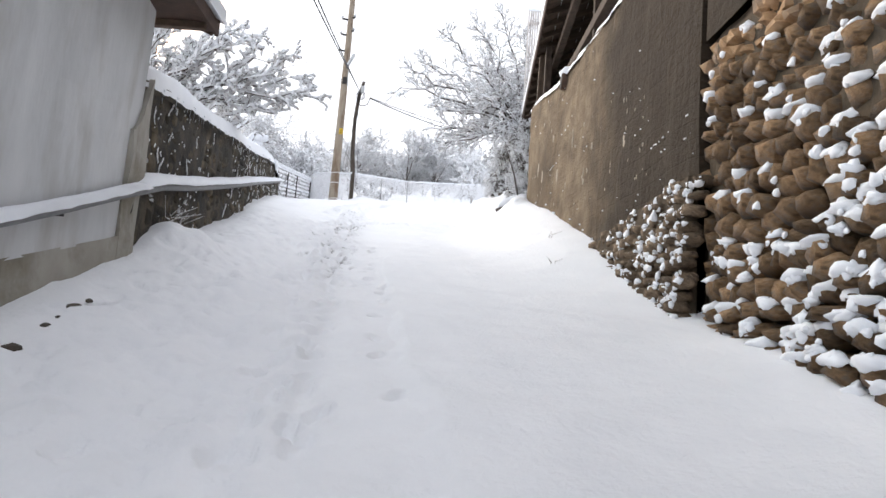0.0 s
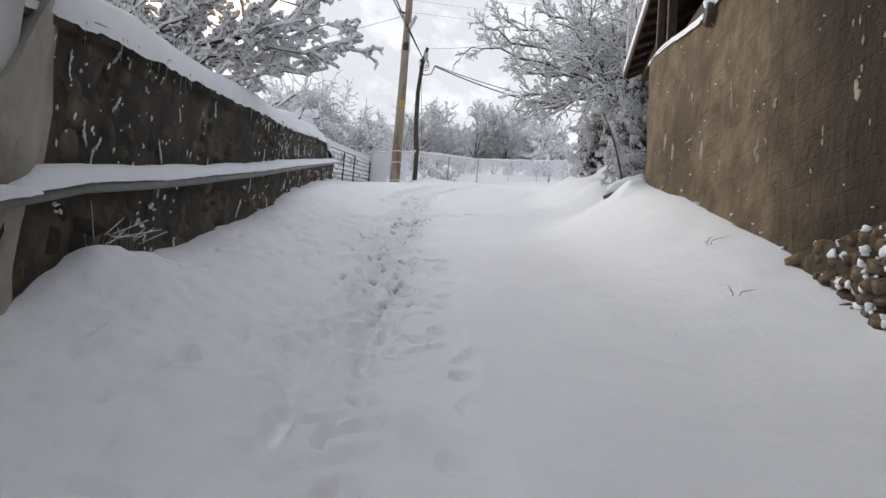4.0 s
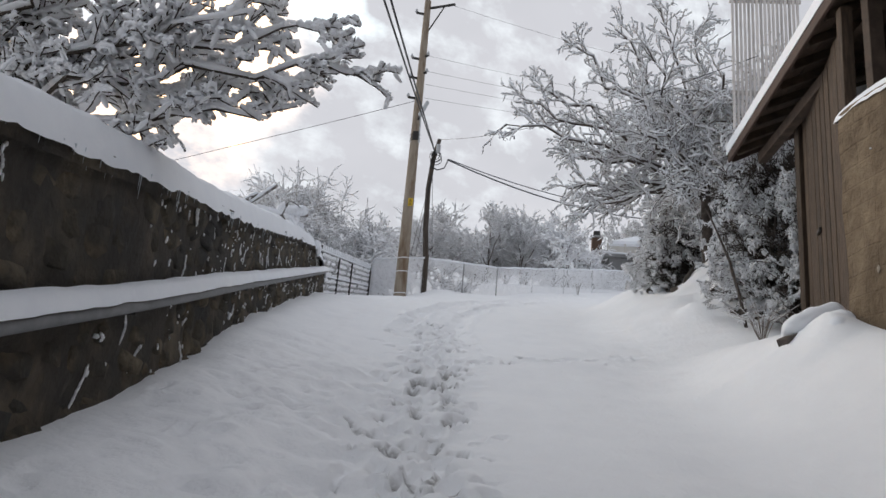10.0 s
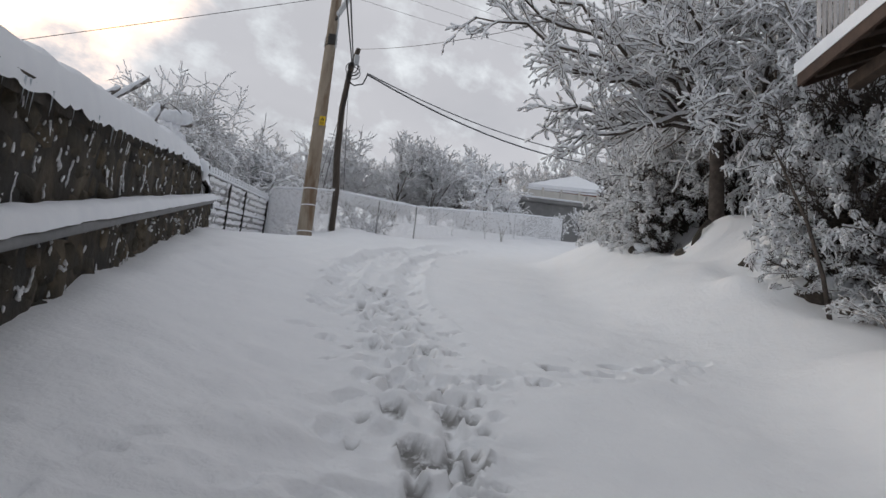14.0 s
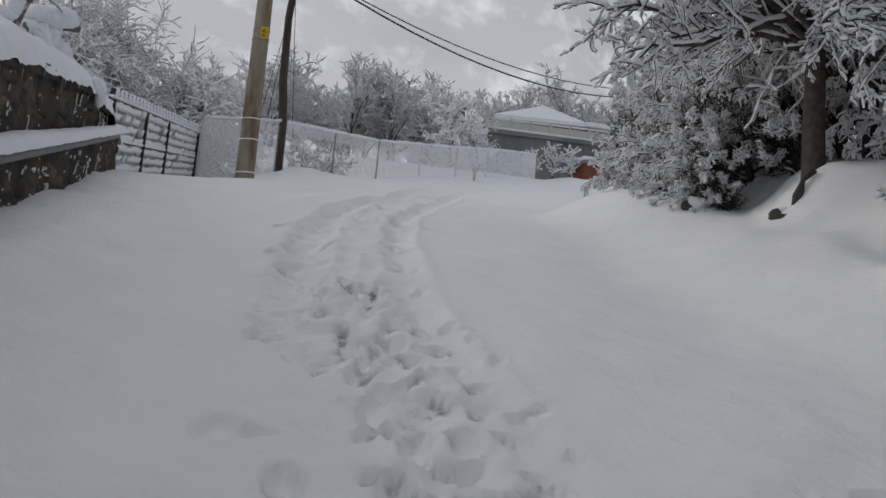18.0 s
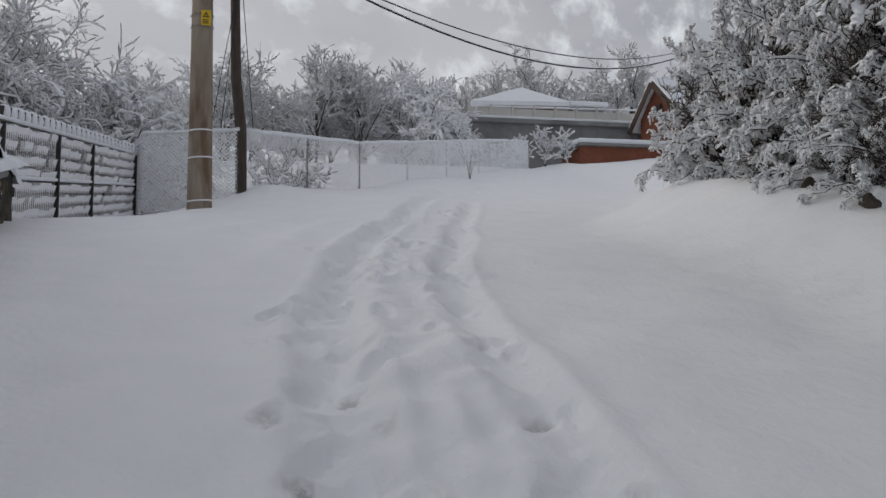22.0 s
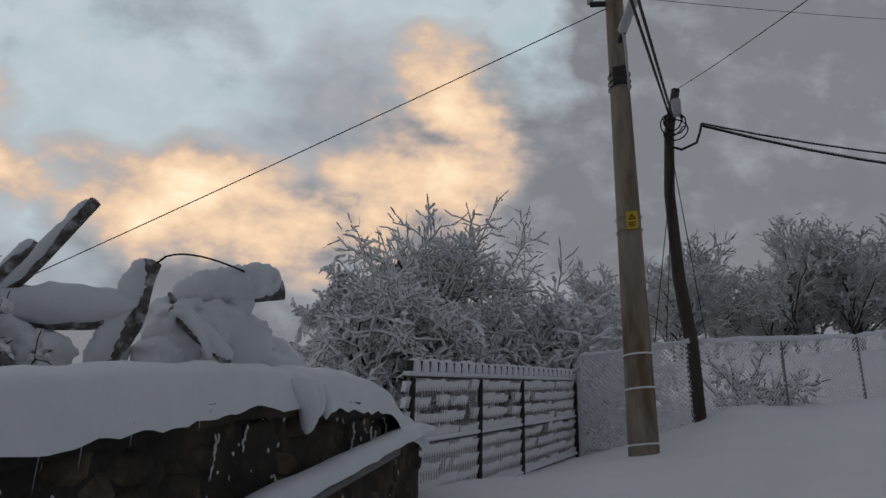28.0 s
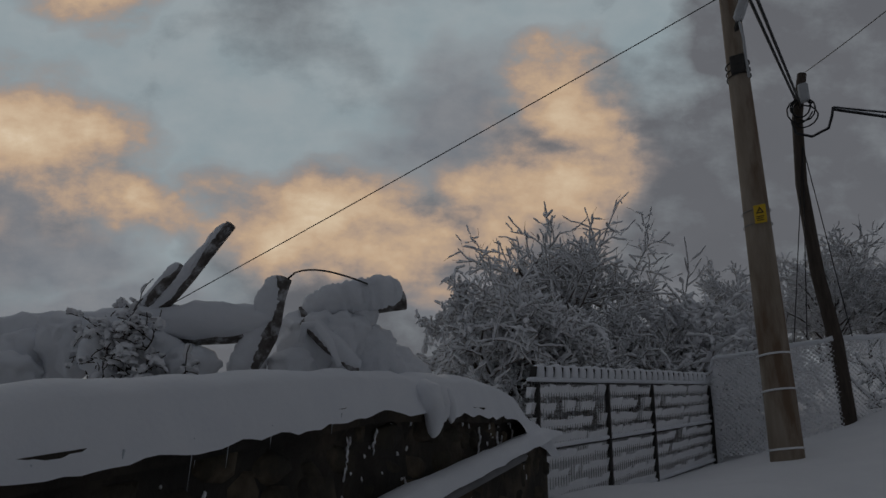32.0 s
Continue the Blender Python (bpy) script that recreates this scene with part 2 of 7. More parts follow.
RIME = material("rimed_twig", [(0.26, 0.245, 0.235), (0.44, 0.43, 0.43)], 9.0, (0.8, 0.95), 0.0)
RETAIN = material("old_masonry", [(0.022, 0.02, 0.018), (0.06, 0.05, 0.04), (0.16, 0.13, 0.09)], 1.6, (0.8, 0.95), 0.9, 18, stain=(0.035, 0.033, 0.03), dist=0.03)
STONE_DARK = material("dark_wall_stone", [(0.022, 0.020, 0.017), (0.066, 0.055, 0.039), (0.19, 0.15, 0.10)], 2.6, (0.75, 0.95), 1.0, 22, stain=(0.032, 0.03, 0.028), stain_scale=1.2, vary=0.5, dist=0.03, island=True)
STONE = material("field_stone", [(0.09, 0.058, 0.034), (0.25, 0.155, 0.082), (0.38, 0.27, 0.17)], 3.4, (0.75, 0.95), 1.0, 16, stain=(0.13, 0.11, 0.095), stain_scale=1.8, vary=0.5, dist=0.03)
STONE_FOOT = material("footing_stone", [(0.10, 0.07, 0.045), (0.18, 0.13, 0.085), (0.27, 0.20, 0.14)], 5.0, (0.75, 0.95), 0.9, 22, stain=(0.06, 0.045, 0.035), stain_scale=3.0, vary=0.35)
MORTAR = material("earth_mortar", [(0.05, 0.04, 0.03), (0.12, 0.09, 0.06)], 6.0, (0.9, 1.0), 0.9, 30)
EARTH = material("earth_plaster", [(0.088, 0.063, 0.038), (0.165, 0.121, 0.077), (0.255, 0.195, 0.128)], 2.6, (0.85, 1.0), 1.0, 11, detail=10, stain=(0.075, 0.053, 0.032), stain_scale=0.45, dist=0.045)
LIME = material("lime_patch", [(0.28, 0.24, 0.185), (0.42, 0.365, 0.30)], 5.0, (0.85, 1.0), 0.5, 30)
PLASTER = material("grey_plaster", [(0.46, 0.465, 0.47), (0.60, 0.605, 0.61), (0.69, 0.69, 0.69)], 1.3, (0.8, 0.95), 0.35, 25, stain=(0.42, 0.405, 0.38), stain_scale=1.1, stretch=(1, 1, 0.35))
PLINTH = material("stained_plinth", [(0.30, 0.275, 0.23), (0.42, 0.40, 0.36)], 2.0, (0.8, 0.95), 0.5, 25, stain=(0.22, 0.195, 0.15), stain_scale=1.5)
WOOD = material("weathered_wood", [(0.028, 0.019, 0.013), (0.066, 0.045, 0.030), (0.12, 0.084, 0.058)], 5.0, (0.7, 0.9), 0.6, 30, stretch=(6, 6, 0.6), vary=0.25)
ROOF_WOOD = material("roof_timber", [(0.045, 0.031, 0.023), (0.11, 0.078, 0.058)], 6.0, (0.75, 0.9), 0.5, 30, vary=0.25)
FASCIA = material("eave_board", [(0.055, 0.035, 0.028), (0.10, 0.065, 0.05)], 6.0, (0.7, 0.9), 0.4, 30)
GREY_WOOD = material("grey_slat_wood", [(0.42, 0.385, 0.36), (0.60, 0.565, 0.54)], 5.0, (0.8, 0.95), 0.5, 30, stretch=(5, 5, 0.5), vary=0.2)
POLE = material("tan_pole", [(0.21, 0.165, 0.12), (0.29, 0.24, 0.185), (0.36, 0.31, 0.25)], 3.0, (0.75, 0.9), 0.4, 35, stain=(0.17, 0.115, 0.075), stain_scale=2.2, stretch=(2, 2, 0.4))
DARKPOLE = material("dark_pole", [(0.05, 0.04, 0.032), (0.10, 0.08, 0.065)], 6.0, (0.75, 0.9), 0.4, 35, stretch=(4, 4, 0.5))
FROSTED_BARK = material("frosted_bark", [(0.06, 0.05, 0.042), (0.16, 0.145, 0.135), (0.62, 0.63, 0.65)], 14.0, (0.8, 0.95), 0.6, 45)
IRON = material("dark_iron", [(0.035, 0.033, 0.032), (0.07, 0.065, 0.06)], 12.0, (0.5, 0.7), 0.2, 60, metal=0.6)
WIRE = material("galvanised_wire", [(0.22, 0.22, 0.22), (0.32, 0.32, 0.32)], 12.0, (0.45, 0.6), 0.0, metal=0.7)
PIPE = material("grey_pipe", [(0.16, 0.16, 0.165), (0.24, 0.24, 0.245)], 8.0, (0.5, 0.7), 0.1, 50, metal=0.3)
CABLE = material("black_cable", [(0.018, 0.018, 0.02), (0.03, 0.03, 0.032)], 12.0, (0.5, 0.6), 0.0)
PORCELAIN = material("grey_box", [(0.42, 0.43, 0.44), (0.52, 0.53, 0.54)], 8.0, (0.4, 0.5), 0.1, 50)
YELLOW = material("yellow_plate", [(0.62, 0.40, 0.02), (0.70, 0.47, 0.03)], 8.0, (0.5, 0.6), 0.0)
BLACK = material("black_print", [(0.015, 0.015, 0.015), (0.025, 0.025, 0.025)], 8.0, (0.6, 0.7), 0.0)
BRICK = material("red_brick", [(0.19, 0.065, 0.038), (0.28, 0.105, 0.06)], 6.0, (0.8, 0.95), 0.5, 40, stain=(0.22, 0.08, 0.05), vary=0.15)
CONCRETE = material("grey_concrete", [(0.20, 0.20, 0.20), (0.30, 0.30, 0.295)], 2.0, (0.8, 0.95), 0.4, 25, stain=(0.17, 0.17, 0.17))
CREAM = material("cream_rail", [(0.52, 0.50, 0.46), (0.60, 0.58, 0.54)], 4.0, (0.6, 0.8), 0.2, 40)
DARKGLASS = material("dark_opening", [(0.012, 0.012, 0.014), (0.02, 0.02, 0.022)], 4.0, (0.3, 0.5), 0.0)
# for roots, and for lumps that stand in for shaded gaps
DARK_BROWN = material("dark_brown", [(0.05, 0.042, 0.035), (0.10, 0.085, 0.07)], 6.0, (0.8, 1.0), 0.6, 40)
BARREL = material("rusty_drum", [(0.05, 0.035, 0.028), (0.12, 0.07, 0.045)], 6.0, (0.6, 0.9), 0.4, 40)
ICE = material("icicle_ice", [(0.50, 0.54, 0.58), (0.66, 0.70, 0.74)], 8.0, (0.15, 0.3), 0.2, 40)


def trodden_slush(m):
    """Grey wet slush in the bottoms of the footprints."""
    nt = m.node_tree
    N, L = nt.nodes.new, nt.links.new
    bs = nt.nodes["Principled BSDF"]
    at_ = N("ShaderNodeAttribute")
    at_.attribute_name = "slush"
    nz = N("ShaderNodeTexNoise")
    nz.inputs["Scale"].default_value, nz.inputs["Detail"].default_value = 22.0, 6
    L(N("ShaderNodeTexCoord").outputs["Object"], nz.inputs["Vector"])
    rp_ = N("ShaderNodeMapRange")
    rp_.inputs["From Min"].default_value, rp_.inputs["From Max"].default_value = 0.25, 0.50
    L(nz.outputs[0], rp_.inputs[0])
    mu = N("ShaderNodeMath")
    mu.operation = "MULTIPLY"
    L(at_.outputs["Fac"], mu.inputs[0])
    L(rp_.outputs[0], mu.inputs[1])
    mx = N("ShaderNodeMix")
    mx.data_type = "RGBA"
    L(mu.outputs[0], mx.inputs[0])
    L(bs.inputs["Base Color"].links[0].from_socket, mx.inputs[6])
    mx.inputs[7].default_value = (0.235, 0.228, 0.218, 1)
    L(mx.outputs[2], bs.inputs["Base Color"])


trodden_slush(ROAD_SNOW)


def dark_end_courses(m):
    """Darker colour where the earthen wall meets the rubble, and its block courses."""
    nt = m.node_tree
    N, L = nt.nodes.new, nt.links.new
    bs = nt.nodes["Principled BSDF"]
    old = bs.inputs["Base Color"].links[0].from_socket
    co = N("ShaderNodeTexCoord").outputs["Object"]
    sep = N("ShaderNodeSeparateXYZ")
    L(co, sep.inputs[0])
    nz = N("ShaderNodeTexNoise")
    nz.inputs["Scale"].default_value, nz.inputs["Detail"].default_value = 1.1, 7
    L(co, nz.inputs["Vector"])
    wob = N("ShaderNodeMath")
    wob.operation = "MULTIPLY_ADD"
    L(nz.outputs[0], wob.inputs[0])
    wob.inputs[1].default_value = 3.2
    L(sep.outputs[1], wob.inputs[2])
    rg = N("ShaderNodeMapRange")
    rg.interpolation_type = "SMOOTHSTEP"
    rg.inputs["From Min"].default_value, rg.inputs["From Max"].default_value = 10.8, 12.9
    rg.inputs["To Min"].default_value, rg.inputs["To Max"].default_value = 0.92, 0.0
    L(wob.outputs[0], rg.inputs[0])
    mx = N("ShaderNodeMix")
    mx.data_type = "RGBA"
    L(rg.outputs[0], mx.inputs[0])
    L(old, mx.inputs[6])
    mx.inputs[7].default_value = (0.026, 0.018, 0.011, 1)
    # block courses, slightly wavy
    cb = N("ShaderNodeCombineXYZ")
    L(sep.outputs[1], cb.inputs[0])
    wz = N("ShaderNodeMath")
    wz.operation = "MULTIPLY_ADD"
    L(nz.outputs[0], wz.inputs[0])
    wz.inputs[1].default_value = 0.12
    L(sep.outputs[2], wz.inputs[2])
    L(wz.outputs[0], cb.inputs[1])
    br = N("ShaderNodeTexBrick")
    br.inputs["Scale"].default_value = 1.0
    br.inputs["Brick Width"].default_value, br.inputs["Row Height"].default_value = 0.42, 0.21
    br.inputs["Mortar Size"].default_value, br.inputs["Mortar Smooth"].default_value = 0.012, 0.8
    br.inputs["Color1"].default_value, br.inputs["Color2"].default_value, br.inputs["Mortar"].default_value = (1, 1, 1, 1), (0.80, 0.80, 0.80, 1), (0.62, 0.60, 0.58, 1)
    L(cb.outputs[0], br.inputs["Vector"])
    mu = N("ShaderNodeMix")
    mu.data_type, mu.blend_type = "RGBA", "MULTIPLY"
    gate_ = N("ShaderNodeMapRange")
    gate_.inputs["From Min"].default_value, gate_.inputs["From Max"].default_value, gate_.inputs["To Max"].default_value = 0.42, 0.62, 0.42
    L(nz.outputs[0], gate_.inputs[0])
    L(gate_.outputs[0], mu.inputs[0])
    L(mx.outputs[2], mu.inputs[6])
    L(br.outputs["Color"], mu.inputs[7])
    L(mu.outputs[2], bs.inputs["Base Color"])
    b = N("ShaderNodeBump")
    b.inputs["Strength"].default_value, b.inputs["Distance"].default_value = 0.5, 0.02
    b.invert = True
    L(br.outputs["Fac"], b.inputs["Height"])
    bump = bs.inputs["Normal"].links[0].from_node
    L(b.outputs[0], bump.inputs["Normal"])


dark_end_courses(EARTH)

# ---- building helpers ----
def mesh_of(name, verts, faces, mats, smooth=False):
    me = bpy.data.meshes.new(name)
    me.from_pydata([tuple(v) for v in verts], [], [tuple(f) for f in faces])
    for m in (mats if isinstance(mats, (list, tuple)) else [mats]):
        me.materials.append(m)
    if smooth:
        me.shade_smooth()
    me.update()
    return me


def mesh_np(name, verts, faces, mat, smooth=False):
    """A mesh from numpy arrays: verts (n, 3), faces (m, 3 or 4)."""
    verts, faces = np.asarray(verts, np.float32), np.asarray(faces, np.int32)
    me = bpy.data.meshes.new(name)
    k = faces.shape[1]
    me.vertices.add(len(verts))
    me.vertices.foreach_set("co", verts.ravel())
    me.loops.add(faces.size)
    me.loops.foreach_set("vertex_index", faces.ravel())
    me.polygons.add(len(faces))
    me.polygons.foreach_set("loop_start", np.arange(0, faces.size, k, dtype=np.int32))
    me.materials.append(mat)
    me.update(calc_edges=True)
    if smooth:
        me.shade_smooth()
    return me


def part(name, data, mat, parent, label="", at=None):
    """Links a bmesh or a mesh as one mesh object under a thing or a part."""
    if isinstance(data, bmesh.types.BMesh):
        me = bpy.data.meshes.new(name)
        data.to_mesh(me)
        data.free()
        me.materials.append(mat)
    else:
        me = data
    ob = new(name, me)
    ob.parent = parent
    if at is not None:
        ob.matrix_basis = at
    if label:
        ob["label"] = label
    return ob


def thing(name, label, category, loc=(0, 0, 0), group="", kind=""):
    ob = new(name)
    ob.empty_display_size = 0.2
    ob.location = loc
    return tagged(ob, label, category, group, kind)


def solid(name, data, mat, label, category, group="", kind=""):
    ob = part(name, data, mat, None)
    return tagged(ob, label, category, group, kind)


def bm_box(bm, lo, hi, bevel=0.0, m=None):
    c = [(a + b) / 2 for a, b in zip(lo, hi)]
    s = [abs(b - a) for a, b in zip(lo, hi)]
    mat = Matrix.Translation(c) @ Matrix.Diagonal((*s, 1))
    r = bmesh.ops.create_cube(bm, size=1, matrix=(m @ mat) if m else mat)
    if bevel:
        ed = list({e for v in r["verts"] for e in v.link_edges})
        bmesh.ops.bevel(bm, geom=ed, offset=bevel, segments=1, affect="EDGES", profile=0.5)
    return bm


def box(lo, hi, bevel=0.0, m=None):
    return bm_box(bmesh.new(), lo, hi, bevel, m)


def beam(p, q, w, h, bevel=0.006):
    """A straight timber from p to q, w wide and h high."""
    p, q = Vector(p), Vector(q)
    d = q - p
    z = Vector((0, 0, 1)) if abs(d.normalized().z) < 0.95 else Vector((0, 1, 0))
    x = d.normalized()
    y = z.cross(x).normalized()
    z = x.cross(y)
    m = Matrix((x, y, z)).transposed().to_4x4()
    m.translation = (p + q) / 2
    return box((-d.length / 2, -w / 2, -h / 2), (d.length / 2, w / 2, h / 2), bevel, m)


def tube_mesh(name, pts, radii, mat, sides=8, caps=True, wob=0.0, seed=0):
    """A tapered round bar along points."""
    rng = random.Random(seed)
    pts = [Vector(p) for p in pts]
    radii = [radii] * len(pts) if isinstance(radii, (int, float)) else radii
    vs, fs = [], []
    ref = None
    for i, p in enumerate(pts):
        d = (pts[min(i + 1, len(pts) - 1)] - pts[max(i - 1, 0)]).normalized()
        ref = (ref if ref else (Vector((0, 0, 1)) if abs(d.z) < 0.9 else Vector((1, 0, 0))))
        x = ref.cross(d).normalized()
        y = d.cross(x)
        ref = y
        for k in range(sides):
            a = 2 * math.pi * k / sides
            r = radii[i] * (1 + wob * rng.uniform(-1, 1))
            vs.append(p + (x * math.cos(a) + y * math.sin(a)) * r)
    n = len(pts)
    for i in range(n - 1):
        for k in range(sides):
            a, b = i * sides + k, i * sides + (k + 1) % sides
            fs.append((a, b, b + sides, a + sides))
    if caps:
        fs.append(tuple(range(sides))[::-1])
        fs.append(tuple((n - 1) * sides + k for k in range(sides)))
    return mesh_of(name, vs, fs, mat, smooth=True)


def curve_pts(p, q, sag, n=16):
    p, q = Vector(p), Vector(q)
    return [p.lerp(q, i / n) - Vector((0, 0, sag * 4 * (i / n) * (1 - i / n))) for i in range(n + 1)]


def value_noise(x, y, scale, seed):
    """Smooth noise in -1..1 on arrays."""
    rng = np.random.RandomState(seed)
    tab = rng.uniform(-1, 1, (256, 256))
    u, v = x / scale + 1000, y / scale + 1000
    iu, iv = np.floor(u).astype(int), np.floor(v).astype(int)
    fu, fv = u - iu, v - iv
    fu, fv = fu * fu * (3 - 2 * fu), fv * fv * (3 - 2 * fv)
    g = lambda a, b: tab[a % 256, b % 256]
    return (g(iu, iv) * (1 - fu) * (1 - fv) + g(iu + 1, iv) * fu * (1 - fv) + g(iu, iv + 1) * (1 - fu) * fv + g(iu + 1, iv + 1) * fu * fv)


def smooth(a, b, t):
    t = np.clip((np.asarray(t, float) - a) / (b - a), 0, 1)
    return t * t * (3 - 2 * t)


# ---- plan ----
# the lane climbs along +y and drifts to -x
GY = [-14, 0, 11.55, 14.3, 16.6, 25.8, 31, 35.6, 42, 45, 48, 60, 100, 400]
GZ = [-3.7, -0.18, 2.88, 3.55, 4.25, 6.75, 7.95, 9.1, 10.92, 11.72, 12.2, 13.6, 15.5, 16.0]
LEFT_Y = [-30, 0.0, 7.0, 13.0, 28.0, 60]
LEFT_X = [-2.9, -3.0, -3.2, -3.96, -6.77, -7.2]
RIGHT_Y = [-30, -2, 7.1, 15.25, 18, 20, 22, 24, 26, 28, 30, 36]
RIGHT_X = [3.6, 3.3, 2.75, 1.76, 2.1, 1.7, 1.5, 1.9, 1.9, 2.1, 3.2, 7.0]


def left_x(y):
    return np.interp(y, LEFT_Y, LEFT_X)


def right_x(y):
    return np.interp(y, RIGHT_Y, RIGHT_X)


def lane_z(y):
    return np.interp(y, GY, GZ)


def ground_z(x, y):
    """The snow's height without its fine relief."""
    x, y = np.asarray(x, float), np.asarray(y, float)
    z = sum(lane_z(y + d) for d in (-1.2, -0.6, 0, 0.6, 1.2)) / 5
    bank = np.interp(y, [-5, 2, 7, 10.5, 12.4, 13.4, 15.2, 18, 21, 25.3, 32, 44], [0.2, 0.2, 0.05, 0.45, 0.68, 0.82, 0.92, 0.42, 0.6, 0.8, 0.45, 0.3])
    z = z + bank * smooth(-2.0, 0.0, x - right_x(y)) ** 1.3
    left = np.interp(y, [4, 7, 8.2, 10.4, 11.5, 19, 24, 28], [0.0, 0.22, 0.34, 0.18, 0.27, 0.27, 0.05, -0.08])
    z = z + left * (1 - smooth(0.0, 2.2, x - left_x(y)))
    z = z + np.minimum(bank, 1.0) * 0.9 * smooth(0.0, 4.0, x - right_x(y)) * smooth(17, 20, y)
    face = np.interp(y, [18.4, 19.6, 21, 23, 25.5, 27.5], [0.0, 0.5, 0.72, 0.72, 0.5, 0.0])
    z = z + face * smooth(0.05, 1.15, x - right_x(y) + 0.15 * np.sin(2.3 * y) + 0.08 * np.sin(5.1 * y + 1))
    z = z + 0.75 * smooth(0.3, 1.6, -6.9 - x) * smooth(28.3, 30, y) * (1 - smooth(38, 42, y))
    z = z - 0.20 * np.clip(-4.0 - x, 0, 3.2) * smooth(28, 34, y) * (1 - smooth(40, 46, y))
    return z


def gz(x, y):
    return float(ground_z(x, y))

# ---- ground: one sheet of snow with the trodden trail ----
TRAIL = [(-2, -0.35), (2, -0.45), (6, -1.05), (9.5, -1.5), (12.5, -1.85), (15, -2.1), (17.5, -2.35), (20, -2.7), (22.5, -2.75), (25, -2.45), (27.2, -1.9), (30, -1.25), (32.5, -0.55), (35, 0.4), (37.5, 1.6), (41, 4.0), (46, 8.0)]


def trail_x(y):
    return np.interp(y, [p[0] for p in TRAIL], [p[1] for p in TRAIL])


def axis(dense, step, lo, hi, grow=1.18, first=None):
    a = list(np.arange(dense[0], dense[1] + 1e-6, step))
    d = first or step
    while a[-1] < hi:
        d *= grow
        a.append(a[-1] + d)
    d = first or step
    while a[0] > lo:
        d *= grow
        a.insert(0, a[0] - d)
    return np.array(a)


SIDE_Y = 16.7


def build_ground():
    xs = np.concatenate([axis((-7.2, -4.0), 0.06, -700, -4.05, first=0.06)[:-1], np.arange(-4.0, 0.6, 0.03), axis((0.6, 3.6), 0.06, 0.55, 700, first=0.06)])
    xs = np.unique(np.round(xs, 4))
    ys = axis((0.6, 30.0), 0.036, -60, 1200, 1.12)
    X, Y = np.meshgrid(xs, ys)
    Z = ground_z(X, Y)
    near = smooth(-0.2, 1.0, Y + 3) * (1 - smooth(40, 60, Y))
    # drifts
    Z += near * (0.045 * value_noise(X, Y, 1.7, 1) + 0.02 * value_noise(X, Y, 0.6, 2) + 0.007 * value_noise(X, Y, 0.17, 3))
    off = X - trail_x(Y)
    inside = (X > left_x(Y)) & (X < right_x(Y) + 3)
    # wheel ruts, snowed over on the lower lane and clear further up
    for rut, w, depth, y0, y1 in ((-0.50, 0.17, 0.10, 20.5, 50), (0.42, 0.14, 0.06, 19, 50), (0.12, 0.13, 0.05, -20, 9), (-0.22, 0.12, 0.05, -20, 9), (-0.6, 0.15, 0.055, -20, 10), (-1.05, 0.2, 0.05, -20, 10), (-1.6, 0.25, 0.05, -20, 10), (-1.75, 0.3, 0.05, 18, 30)):
        wob = off - rut - 0.07 * value_noise(Y, Y * 0, 1.3, 7 + int(rut * 100) % 50)
        g = np.exp(-(wob / w) ** 2) * smooth(y0 - 2, y0 + 1, Y) * (1 - smooth(y1 - 1, y1 + 2, Y))
        Z -= depth * g * (0.70 + 0.45 * value_noise(X, Y, 0.45, 5))
        Z += (0.35 if y0 > 0 else 0.12) * depth * np.exp(-((np.abs(wob) - w * 1.5) / (w * 0.5)) ** 2) * smooth(y0 - 2, y0 + 1, Y) * (1 - smooth(y1 - 1, y1 + 2, Y))
    # the trodden width of the lower lane lies a little lower than the untouched snow
    edge = off - 0.76 - 0.09 * value_noise(Y, Y * 0 + 4, 0.9, 33) - 0.05 * value_noise(X, Y, 0.25, 34)
    Z -= 0.055 * (1 - smooth(-0.07, 0.06, edge)) * (1 - smooth(8, 13, Y)) * smooth(-1.9, -0.8, off)
    # churned strip between the ruts
    strip = np.exp(-(off / 0.45) ** 2) * inside * smooth(3, 9, Y) * (1 - smooth(22, 32, Y))
    Z += strip * (0.034 * value_noise(X, Y, 0.17, 11) + 0.012 * value_noise(X, Y, 0.10, 12))
    rough = np.exp(-((off + 0.7) / 1.0) ** 2) * inside * (1 - smooth(14, 19, Y))
    Z += rough * (0.058 * value_noise(X, Y, 0.30, 13) + 0.028 * value_noise(X, Y, 0.13, 14) + 0.012 * value_noise(X, Y, 0.07, 15))

    untrod = Z.copy()
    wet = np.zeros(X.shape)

    def dent(px, py, yaw, length, width, depth, slush=False):
        iy0, iy1 = np.searchsorted(ys, (py - 0.6, py + 0.6))
        ix0, ix1 = np.searchsorted(xs, (px - 0.6, px + 0.6))
        dx, dy = X[iy0:iy1, ix0:ix1] - px, Y[iy0:iy1, ix0:ix1] - py
        u, v = dx * math.cos(yaw) + dy * math.sin(yaw), -dx * math.sin(yaw) + dy * math.cos(yaw)
        r = np.sqrt((u / (width / 2)) ** 2 + (v / (length / 2)) ** 2)
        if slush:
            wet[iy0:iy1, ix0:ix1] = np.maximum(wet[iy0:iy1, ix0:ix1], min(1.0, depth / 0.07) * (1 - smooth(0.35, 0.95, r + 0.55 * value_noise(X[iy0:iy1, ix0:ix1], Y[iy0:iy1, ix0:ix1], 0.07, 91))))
        Z[iy0:iy1, ix0:ix1] -= depth * (1 - smooth(0.78, 1.08, r))
        Z[iy0:iy1, ix0:ix1] += 0.22 * depth * np.exp(-((r - 1.35) / 0.22) ** 2)

    rng = random.Random(4)
    y = 1.0
